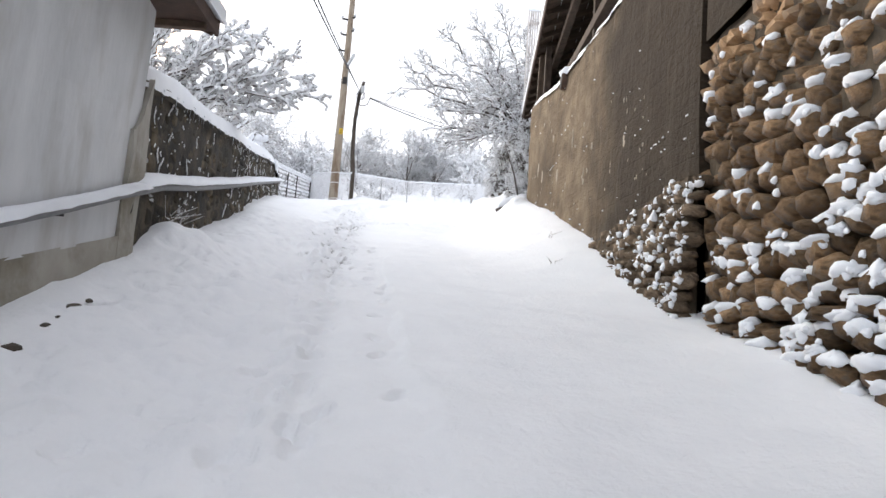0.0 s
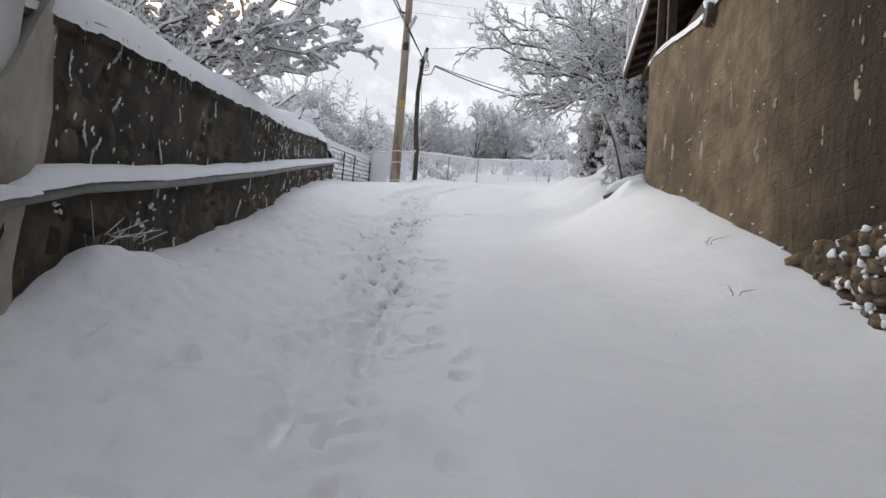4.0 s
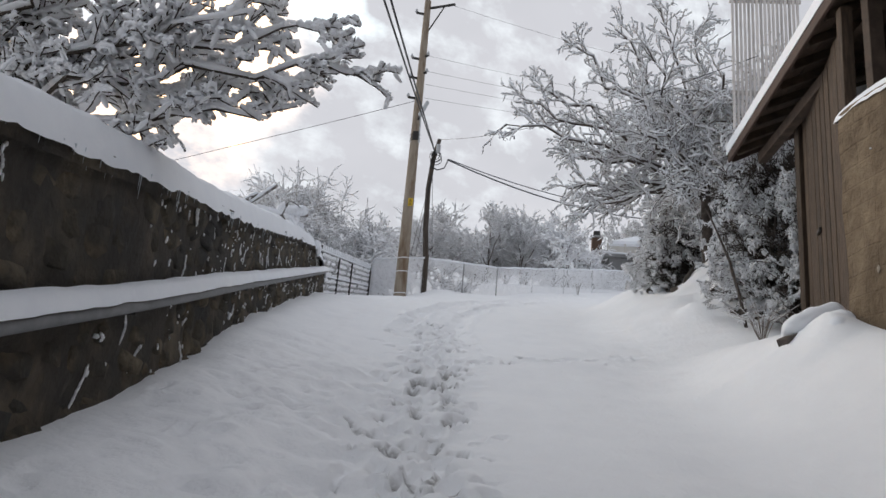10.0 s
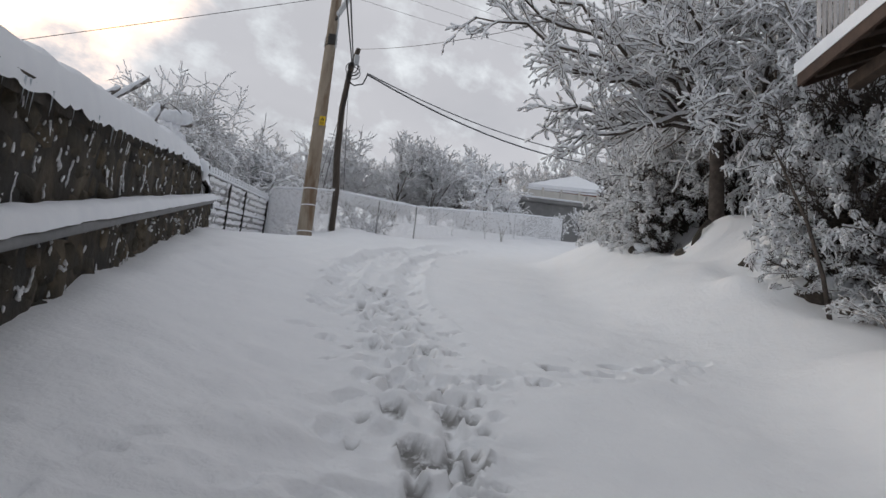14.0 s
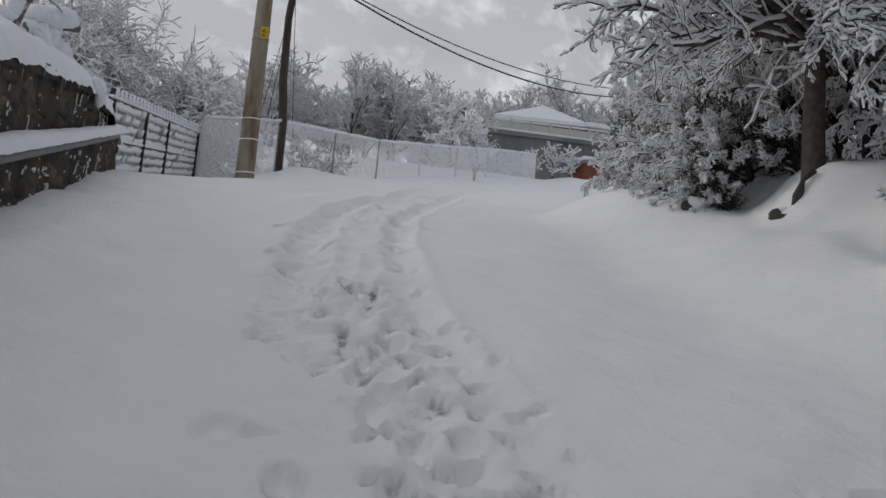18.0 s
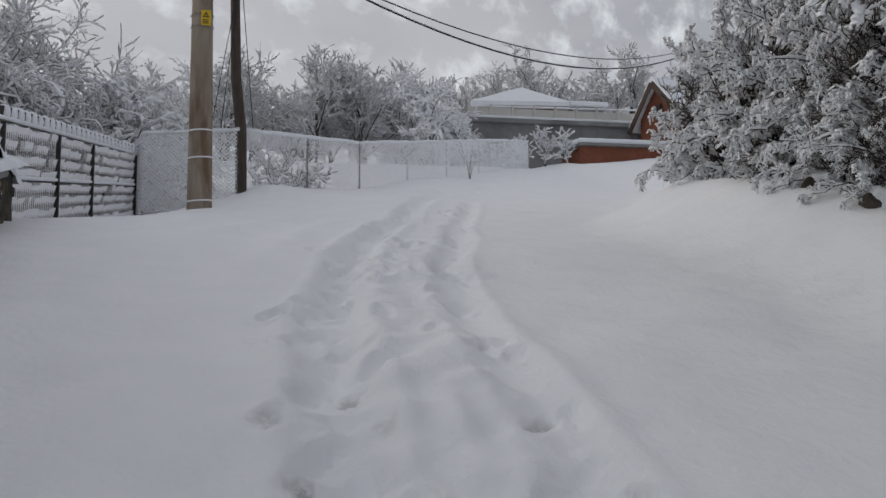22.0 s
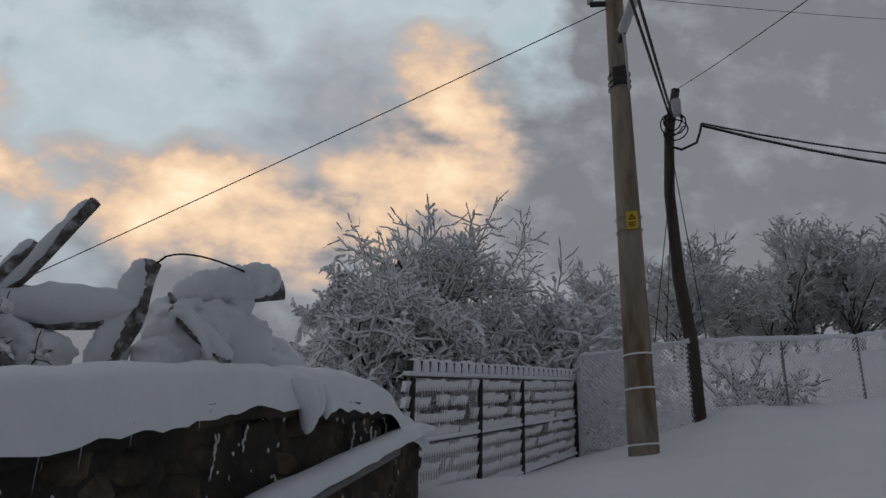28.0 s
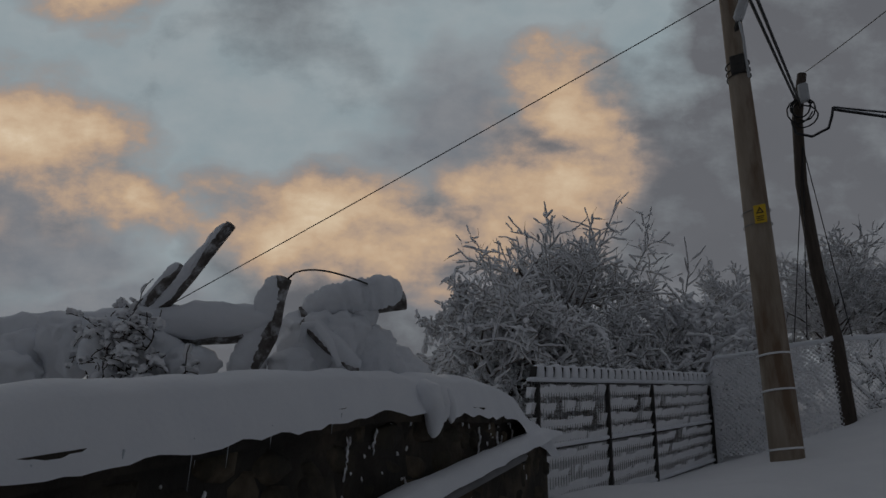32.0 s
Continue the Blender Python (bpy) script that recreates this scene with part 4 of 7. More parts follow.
def slab(a, b, d0, d1, t0, t1):
    vs = [slope(a, d0, t0), slope(b, d0, t0), slope(b, d1, t0), slope(a, d1, t0), slope(a, d0, t1), slope(b, d0, t1), slope(b, d1, t1), slope(a, d1, t1)]
    return vs, [(0, 3, 2, 1), (4, 5, 6, 7), (0, 1, 5, 4), (1, 2, 6, 5), (2, 3, 7, 6), (3, 0, 4, 7)]


for i in range(14):
    d = i * 0.33
    rp("roof_board", mesh_of("roof_board", *slab(EAVE_A, EAVE_B, d, d + 0.315, 0.0, 0.025), ROOF_WOOD), ROOF_WOOD)
rp("eave_board", beam(EAVE_A - Vector((0.02, 0, 0.03)), EAVE_B - Vector((0.02, 0, 0.03)), 0.04, 0.17), FASCIA)
rp("gable_board", beam(slope(EAVE_B, 0, -0.03), slope(EAVE_B, 4.6, -0.03), 0.04, 0.17), FASCIA)
n = 42
for i in range(n):
    p = EAVE_A.lerp(EAVE_B, (i + 0.5) / n)
    rp("rafter", beam(slope(p, 0.03, -0.06), slope(p, 3.2, -0.06), 0.08, 0.11), ROOF_WOOD)
rp("purlin", beam((1.85, -2.5, 7.95), (2.35, 19.2, 8.1), 0.14, 0.16), ROOF_WOOD)
rp("wall_plate", beam((3.0, -2.5, 7.1), (2.3, 15.1, 7.2), 0.18, 0.18), ROOF_WOOD)
for y in (1.2, 4.8, 8.2, 11.6, 14.95):
    rp("post", beam((float(right_x(y)) + 0.25, y, 6.5), (float(right_x(y)) + 0.25, y, 8.25), 0.14, 0.14), ROOF_WOOD)
sv, sf = slab(EAVE_A + Vector((-0.05, 0, 0)), EAVE_B + Vector((-0.05, 0.05, 0)), 0.0, 4.6, 0.03, 0.20)
rp("roof_snow", mesh_of("roof_snow", sv, sf, SNOW), SNOW, "even layer of snow")

# dark inside of the barn, closed behind
tagged(new("wall_barn_back", strip_wall("wall_barn_back", np.arange(-3.0, 18.1, 0.5), lambda y: y * 0 + 6.4, lambda y: lane_z(y), lambda y: y * 0 + 10.2, 0.3, EARTH, 25, 0.01, side=1)),
       "plain back wall of the barn", "wall", kind="structure")
tagged(new("wall_barn_end", mesh_of("wall_barn_end", [(2.95, 17.95, 4.5), (6.4, 17.95, 4.5), (6.4, 17.95, 9.9), (2.95, 17.95, 8.6), (2.95, 18.2, 4.5), (6.4, 18.2, 4.5), (6.4, 18.2, 9.9), (2.95, 18.2, 8.6)],
               [(0, 1, 2, 3), (7, 6, 5, 4), (0, 4, 5, 1), (1, 5, 6, 2), (2, 6, 7, 3), (3, 7, 4, 0)], PLASTER)), "grey plastered end wall of the barn", "wall", kind="structure")

# plank door between the earthen wall and the end post
door = thing("plank_door", "tall brown plank door of vertical boards with an iron latch", "door", (2.2, 16.7, 4.7))
dinv = Matrix.Translation(-door.location)
D0, D1 = Vector((1.98, 15.35, 0)), Vector((2.5, 17.95, 0))
rng = random.Random(8)
nb = 11
for i in range(nb):
    a, b = D0.lerp(D1, (i + 0.04) / nb), D0.lerp(D1, (i + 0.96) / nb)
    o = rng.uniform(-0.008, 0.008)
    mid = (a + b) / 2
    ang = math.atan2((b - a).y, (b - a).x)
    m = Matrix.Translation((mid.x + o, mid.y, 0)) @ Matrix.Rotation(ang, 4, "Z")
    w = (b - a).length / 2
    ob = part("board", box((-w, -0.018, 4.3), (w, 0.018, 8.15 - rng.uniform(0, 0.06)), 0.004, m), WOOD, door)
    ob.matrix_parent_inverse = dinv
for z in (5.6, 7.5):
    part("cross_rail", beam((2.03, 15.45, z), (2.53, 17.9, z), 0.05, 0.14), WOOD, door).matrix_parent_inverse = dinv @ Matrix.Translation((0.03, 0, 0))
part("post", beam((2.50, 18.02, 4.3), (2.50, 18.02, 8.2), 0.16, 0.16), WOOD, door).matrix_parent_inverse = dinv
part("post", beam((1.90, 15.33, 4.3), (1.95, 15.33, 8.2), 0.12, 0.12), WOOD, door).matrix_parent_inverse = dinv
part("latch", beam((2.25, 16.95, 6.25), (2.3, 17.15, 6.25), 0.03, 0.05), IRON, door, "dark iron latch").matrix_parent_inverse = dinv

# ---- poles, wires, gate, fence ----
PB = Vector((-5.03, 30.93, 7.84))
pole = thing("utility_pole", "tall tan utility pole with wire bands and yellow warning plate", "utility pole", tuple(PB))


def pp(name, data, mat, label=""):
    ob = part(name, data, mat, pole, label)
    ob.matrix_parent_inverse = Matrix.Translation(-PB)
    return ob


TOP = PB + Vector((-0.05, 0.1, 7.75))
pp("shaft", tube_mesh("shaft", [PB + Vector((0, 0, -0.6)), PB, PB.lerp(TOP, 0.35), PB.lerp(TOP, 0.7), TOP, PB.lerp(TOP, 1.40)], [0.205, 0.20, 0.175, 0.15, 0.135, 0.115], POLE, 20, wob=0.01), POLE)


def ring(z, r, w, mat, name="wire_band"):
    p = PB.lerp(TOP, z / 7.75)
    pp(name, tube_mesh(name, [p + Vector((math.cos(a) * r, math.sin(a) * r, 0.02 * math.sin(a + 1))) for a in [i * math.pi / 8 for i in range(17)]], w, mat, 5, caps=False), mat)


for z in (0.12, 0.83, 1.28):
    ring(z, 0.205, 0.014, FROST)
for z in (3.05, 3.25):
    ring(z, 0.185, 0.006, WIRE)
for z in (5.4, 5.5, 5.62):
    ring(z, 0.168, 0.010, IRON, "clamp")
sp = PB.lerp(TOP, 3.15 / 7.75)
plate = pp("warning_plate", box((sp.x + 0.01, sp.y - 0.205, sp.z - 0.13), (sp.x + 0.165, sp.y - 0.195, sp.z + 0.13), 0.004), YELLOW, "yellow warning plate")
pinv = plate.matrix_parent_inverse
tri = mesh_of("triangle", [(0.03, 0, 0.0), (0.135, 0, 0.0), (0.0825, 0, 0.095), (0.055, 0, 0.015), (0.11, 0, 0.015), (0.0825, 0, 0.067)],
              [(0, 1, 4, 3), (1, 2, 5, 4), (2, 0, 3, 5)], BLACK)
o = part("triangle", tri, BLACK, plate)
o.matrix_basis = Matrix.Translation((sp.x + 0.005, sp.y - 0.209, sp.z + 0.005))
bolt = part("bolt_mark", mesh_of("bolt_mark", [(0, 0, 0), (0.02, 0, 0.022), (0.012, 0, 0.024), (0.02, 0, 0.045), (0.0, 0, 0.02), (0.008, 0, 0.018)], [(0, 1, 2), (0, 2, 5), (2, 3, 4), (2, 4, 5)], BLACK), BLACK, plate)
bolt.matrix_basis = Matrix.Translation((sp.x + 0.078, sp.y - 0.2095, sp.z + 0.024))
for i, w in enumerate((0.10, 0.085, 0.095)):
    b = part("print_bar", box((0.035, -0.001, 0), (0.035 + w, 0.001, 0.012)), BLACK, plate)
    b.matrix_basis = Matrix.Translation((sp.x + 0.0, sp.y - 0.209, sp.z - 0.045 - 0.027 * i))
# insulators on short arms, and the braced arm near the top
for z, sx in ((6.98, -1), (7.75, -1), (8.5, -1), (10.3, -1), (7.95, 1), (8.6, 1)):
    p = PB.lerp(TOP, z / 7.75)
    ln = 0.36 if sx < 0 else 0.2
    pp("insulator_arm", beam(p, p + Vector((sx * ln, -0.12, 0.0)), 0.07, 0.07), IRON)
    q = p + Vector((sx * ln, -0.12, 0.02))
    pp("insulator", tube_mesh("insulator", [q, q + Vector((0, 0, 0.05)), q + Vector((0, 0, 0.10)), q + Vector((0, 0, 0.13))], [0.05, 0.055, 0.04, 0.02], PORCELAIN, 10), PORCELAIN)
p = PB.lerp(TOP, 10.55 / 7.75)
pp("top_arm", beam(p, p + Vector((1.0, -0.1, 0.14)), 0.07, 0.07), IRON)
pp("arm_brace", beam(p + Vector((0.05, 0, -1.0)), p + Vector((0.62, -0.06, 0.06)), 0.04, 0.04), IRON)
# tilted street lamp head with its bracket and feed cable
bx = PB.lerp(TOP, 6.45 / 7.75)
lh = Matrix.Translation(bx + Vector((0.24, -0.24, 0.05))) @ Euler((radians(20), radians(-62), radians(-20))).to_matrix().to_4x4()
pp("lamp_head", box((-0.30, -0.10, -0.06), (0.30, 0.10, 0.06), 0.045, lh), PORCELAIN, "grey street lamp head furred with snow")
pp("lamp_bracket", beam(bx + Vector((0.05, -0.1, -0.32)), bx + Vector((0.16, -0.2, -0.16)), 0.06, 0.06), IRON)
pp("cable_run", tube_mesh("cable_run", [bx + Vector((0.14, -0.2, -0.2)), bx + Vector((0.17, -0.19, -0.5)), bx + Vector((0.16, -0.15, -0.85)), bx + Vector((0.17, -0.14, -1.15))], 0.022, PORCELAIN, 6), PORCELAIN)
pp("clamp_plate", box((bx.x - 0.06, bx.y - 0.19, bx.z - 1.05), (bx.x + 0.14, bx.y - 0.13, bx.z - 0.75), 0.01), IRON)

TB = Vector((-4.58, 33.08, 8.3))
TT = Vector((-4.48, 33.08, 14.25))
thin = thing("wooden_pole", "thin dark crooked wooden pole carrying cables", "utility pole", tuple(TB))


def tp(name, data, mat, label=""):
    ob = part(name, data, mat, thin, label)
    ob.matrix_parent_inverse = Matrix.Translation(-TB)
    return ob


tp("shaft", tube_mesh("shaft", [(-4.56, 33.08, 8.0), (-4.58, 33.08, 9.7), (-4.69, 33.08, 10.75), (-4.73, 33.08, 12.3), (-4.65, 33.08, 13.45), TT], [0.11, 0.105, 0.10, 0.09, 0.085, 0.075], DARKPOLE, 12, wob=0.02), DARKPOLE)
tp("cable_box", box((-4.56, 32.9, 13.65), (-4.40, 33.0, 14.0), 0.03), PORCELAIN, "small grey cable box")
rng = random.Random(12)
for i in range(5):
    a0, rr = rng.uniform(0, 6), rng.uniform(0.10, 0.22)
    c = Vector((-4.58 + rng.uniform(0, 0.12), 32.95, 13.45 + rng.uniform(-0.1, 0.15)))
    tp("cable_coil", tube_mesh("cable_coil", [c + Vector((math.cos(a0 + k * 0.5) * rr, 0.03 * math.sin(k), math.sin(a0 + k * 0.5) * rr * 1.1)) for k in range(12)], 0.013, CABLE, 5), CABLE)
tp("cable_loop", tube_mesh("cable_loop", [(-4.72, 32.95, 13.35), (-4.68, 32.93, 13.12), (-4.45, 32.9, 12.98), (-4.2, 32.9, 13.06), (-4.13, 32.95, 13.28), (-4.1, 33.0, 13.45)], 0.022, CABLE, 6), CABLE)


def cable(label, p, q, sag, r, mat=CABLE, snow=False):
    pts = curve_pts(p, q, sag, 20)
    ob = solid("cable", tube_mesh("cable", pts, r, mat, 5), mat, label, "cable", group="overhead cables")
    if snow:
        sv = tube_mesh("snow_line", [v + Vector((0, 0, r * 1.1)) for v in pts], r * 0.8, FROST, 5)
        part("snow_line", sv, FROST, ob, "thin line of snow on the cable")
    return ob


KN = (-4.12, 33.05, 13.45)
cable("thick black twin cable sagging from the wooden pole", KN, (12.3, 45.6, 16.9), 1.5, 0.022, snow=True)
cable("thick black twin cable sagging from the wooden pole", (-4.10, 33.05, 13.48), (12.3, 45.6, 17.05), 1.25, 0.015, snow=True)
for dx in (0.0, 0.14):
    cable("black cable running down over the lane from the wooden pole", (-4.62 + 0.5 * dx, 33.0, 13.75 - dx), (-2.15 + 2.0 * dx, -8.5, 4.3), 0.25, 0.020)
cable("thin wire from the tall pole over the masonry wall", PB + Vector((-0.15, 0, 6.85)), (-22.7, 26.1, 6.7), 0.10, 0.009)
cable("thin wire from the wooden pole to the barn", TT, (2.25, 18.95, 9.75), 0.35, 0.007)
for dz in (6.98, 7.5, 8.0, 8.6, 10.6):
    k = PB + Vector((0.15 if dz < 10 else 0.9, 0, dz))
    cable("thin grey overhead wire against the sky", k, k + 34 * Vector((0.56, 0.76, 0.345)), 0.5, 0.005)
for dx in (-0.5, -0.32, 0.28):
    cable("thin stay wire at the wooden pole", (-4.62, 33.0, 12.9), (-4.62 + dx, 32.9, 9.7), 0.0, 0.008)

# gate
G0, G1 = Vector((-7.02, 28.08, 0)), Vector((-6.58, 33.25, 0))
gate = thing("metal_gate", "dark metal mesh gate with snow along its toothed top", "gate", (-6.7, 28.1, 7.2))
ginv = Matrix.Translation(-gate.location)


def gp(name, data, mat, label="", parent=None):
    ob = part(name, data, mat, parent or gate, label)
    ob.matrix_parent_inverse = ginv
    return ob


GB0, GB1, GT0, GT1 = 6.95, 7.95, 8.52, 9.24


def gpt(t, h):
    p = G0.lerp(G1, t)
    lo, hi = GB0 + (GB1 - GB0) * t, GT0 + (GT1 - GT0) * t
    return Vector((p.x, p.y, lo + (hi - lo) * h))


for t in (0.02, 0.33, 0.58, 0.995):
    gp("post", beam(gpt(t, -0.1) + Vector((0.05, 0, 0)), gpt(t, 0.96) + Vector((0.05, 0, 0)), 0.055, 0.05), IRON)
for h in (0.04, 0.50, 0.97):
    gp("rail", beam(gpt(0, h), gpt(1, h), 0.035, 0.03), IRON)
    gp("rail_snow", beam(gpt(0, h) + Vector((0.02, 0, 0.035)), gpt(1, h) + Vector((0.02, 0, 0.035)), 0.10, 0.05, 0.018), SNOW)
vs, fs = [], []


def add_bar(p, q, r):
    p, q = Vector(p), Vector(q)
    d = (q - p).normalized()
    x = d.cross(Vector((0.3, 0.2, 1)).normalized() if abs(d.z) < 0.9 else Vector((1, 0, 0))).normalized()
    y = d.cross(x)
    o = len(vs)
    for e in (p, q):
        for k in range(4):
            a = k * math.pi / 2
            vs.append(e + (x * math.cos(a) + y * math.sin(a)) * r)
    for k in range(4):
        fs.append((o + k, o + (k + 1) % 4, o + 4 + (k + 1) % 4, o + 4 + k))


for i in range(92):
    t = (i + 0.5) / 92
    add_bar(gpt(t, 0.0) + Vector((0.032, 0, 0)), gpt(t, 1.0) + Vector((0.032, 0, 0)), 0.0042)
for h in np.arange(0.06, 1.0, 0.118):
    for e in (0.0, 0.022):
        add_bar(gpt(0, h + e) + Vector((0.0, 0, 0)), gpt(1, h + e), 0.005)
tagged(gp("wire_mesh", mesh_of("wire_mesh", vs, fs, RIME), RIME, "rimed welded wire mesh"), kind="stuff")
# snow caught in rows on the folds of the mesh
vs, fs = [], []
rng = random.Random(5)
for h in np.arange(0.06, 1.0, 0.118):
    t = 0.0
    while t < 1:
        ln = rng.uniform(0.012, 0.05)
        if rng.random() < 0.93:
            a, b = gpt(t, h), gpt(min(t + ln, 1), h)
            th, dp = rng.uniform(0.075, 0.115), rng.uniform(0.025, 0.04)
            o = len(vs)
            for e in (a, b):
                for dx, dz in ((-dp, -0.02), (0.024, -0.02), (0.056, th), (-dp * 0.6, th)):
                    vs.append(e + Vector((dx, 0, dz + rng.uniform(-0.012, 0.012))))
            fs += [(o, o + 1, o + 5, o + 4), (o + 1, o + 2, o + 6, o + 5), (o + 2, o + 3, o + 7, o + 6), (o + 3, o, o + 4, o + 7), (o, o + 3, o + 2, o + 1), (o + 4, o + 5, o + 6, o + 7)]
        t += ln
tagged(gp("mesh_snow", mesh_of("mesh_snow", vs, fs, FROST), FROST, "snow caught in rows on the folds of the mesh"), kind="stuff")
# toothed top with a cushion of snow on every tooth
tooth = beam((0, 0, -0.03), (0.02, 0, 0.135), 0.014, 0.085, 0.003)
if max(v.co.x for v in tooth.verts) < 0.035:
    tooth = beam((0, 0, -0.03), (0.02, 0, 0.135), 0.085, 0.014, 0.003)
tooth_me = bpy.data.meshes.new("tooth")
tooth.to_mesh(tooth_me)
tooth_me.materials.append(IRON)
bm = bmesh.new()
bmesh.ops.create_icosphere(bm, subdivisions=2, radius=1)
for v in bm.verts:
    n_ = Vector([math.copysign(abs(c) ** 0.62, c) for c in v.co])
    v.co = Vector((n_.x * 0.068, n_.y * 0.080, n_.z * 0.088)) * (1 + 0.1 * noise.noise(v.co * 2))
cush_me = bpy.data.meshes.new("snow_cushion")
bm.to_mesh(cush_me)
cush_me.materials.append(SNOW)
cush_me.shade_smooth()
nt = 28
for i in range(nt):
    p = gpt((i + 0.5) / nt, 1.0)
    tt = new("tooth", tooth_me)
    tt.parent, tt.matrix_parent_inverse = gate, ginv
    tt.matrix_basis = Matrix.Translation(p)
    cc = new("snow_cushion", cush_me)
    cc.parent, cc.matrix_parent_inverse = gate, ginv
    cc.matrix_basis = Matrix.Translation(p + Vector((0.02, 0.092, 0.085))) @ Matrix.Rotation(rng.uniform(-0.2, 0.2), 4, "X") @ Matrix.Diagonal((1, 1, rng.uniform(0.85, 1.15), 1))

# chain-link fence, caked with frost
FENCE = [Vector((-6.5, 33.25, 9.40)), Vector((-6.35, 33.05, 9.55)), Vector((-4.6, 33.0, 9.68)), Vector((-2.15, 35.55, 10.12)), Vector((0.35, 38.5, 10.95)), Vector((2.5, 41.3, 11.75)), Vector((4.75, 44.4, 12.55))]
fence = thing("chain_link_fence", "chain-link fence caked with frost and snow", "fence", (-4.6, 33.0, 8.4))
finv = Matrix.Translation(-fence.location)


def fp(name, data, mat, label=""):
    ob = part(name, data, mat, fence, label)
    ob.matrix_parent_inverse = finv
    return ob


def fence_runs():
    for a, b in zip(FENCE, FENCE[1:]):
        ln = (Vector((b.x, b.y, 0)) - Vector((a.x, a.y, 0))).length
        yield a, b, ln


vs, fs = [], []
for a, b, ln in fence_runs():
    h = 1.5
    c = 0.075 if a.y < 36 else 0.10
    n = max(2, int(ln / c))
    for i in range(-int(h / c), n):
        for s in (1, -1):
            u0, v0, u1, v1 = (i * c, -h, i * c + h, 0.0) if s > 0 else (i * c, 0.0, i * c + h, -h)
            t0, t1 = max(0, (0 - u0) / h), min(1, (ln - u0) / h)
            if t1 <= t0:
                continue
            P = []
            for t in (t0, t1):
                u, v = u0 + h * t, v0 + (v1 - v0) * t
                P.append(a.lerp(b, u / ln) + Vector((0, 0, v)))
            add_bar(P[0], P[1], 0.006)
tagged(fp("wire_mesh", mesh_of("wire_mesh", vs, fs, FROST), FROST, "frosted wire mesh"), kind="stuff")
vs, fs = [], []
rng = random.Random(9)
for a, b, ln in fence_runs():
    h, c = 1.5, (0.075 if a.y < 36 else 0.10)
    d = (b - a) / ln
    nrm = Vector((d.y, -d.x, 0)).normalized()
    for i in range(int(2 * ln / c)):
        for j in range(int(2 * h / c)):
            if (i + j) % 2:
                continue
            u, v = i * c / 2, -j * c / 2
            p = a + d * u + Vector((0, 0, v))
            fill = 0.98 + 0.50 * noise.noise(Vector((p.x * 0.55, p.y * 0.55, p.z * 1.1))) + 0.25 * noise.noise(p * 2.3)
            if a.y > 36:
                fill += 0.2
            if -4.45 < p.x < -2.75 and p.y < 35.2 and v < -0.25:
                fill -= 0.85
            if rng.random() > fill:
                continue
            k = c * rng.uniform(0.36, 0.52)
            o = len(vs)
            for q in (d * -k, Vector((0, 0, -k)), d * k, Vector((0, 0, k * rng.uniform(-0.2, 1.0)))):
                vs.append(p + q + nrm * rng.uniform(-0.012, 0.0))
            vs.append(p + nrm * 0.02)
            fs += [(o, o + 1, o + 4), (o + 1, o + 2, o + 4), (o + 2, o + 3, o + 4), (o + 3, o, o + 4), (o + 3, o + 2, o + 1, o)]
tagged(fp("mesh_snow", mesh_of("mesh_snow", vs, fs, FROST), FROST, "snow filling the cells of the mesh"), kind="stuff")
posts = [FENCE[0], FENCE[2], Vector((-3.35, 34.3, 9.9))] + [FENCE[3].lerp(FENCE[6], i / 5) for i in range(6)]
for p in posts:
    g = gz(p.x, p.y)
    fp("post", tube_mesh("post", [(p.x + 0.03, p.y + 0.05, g - 0.3), (p.x + 0.03, p.y + 0.05, p.z + 0.02)], 0.028, WIRE, 8), WIRE)
for a, b, ln in fence_runs():
    fp("top_snow", tube_mesh("top_snow", [a.lerp(b, i / 12) + Vector((0, 0, 0.02 + 0.02 * rng.random())) for i in range(13)], [rng.uniform(0.025, 0.05) for _ in range(13)], SNOW, 6), SNOW)

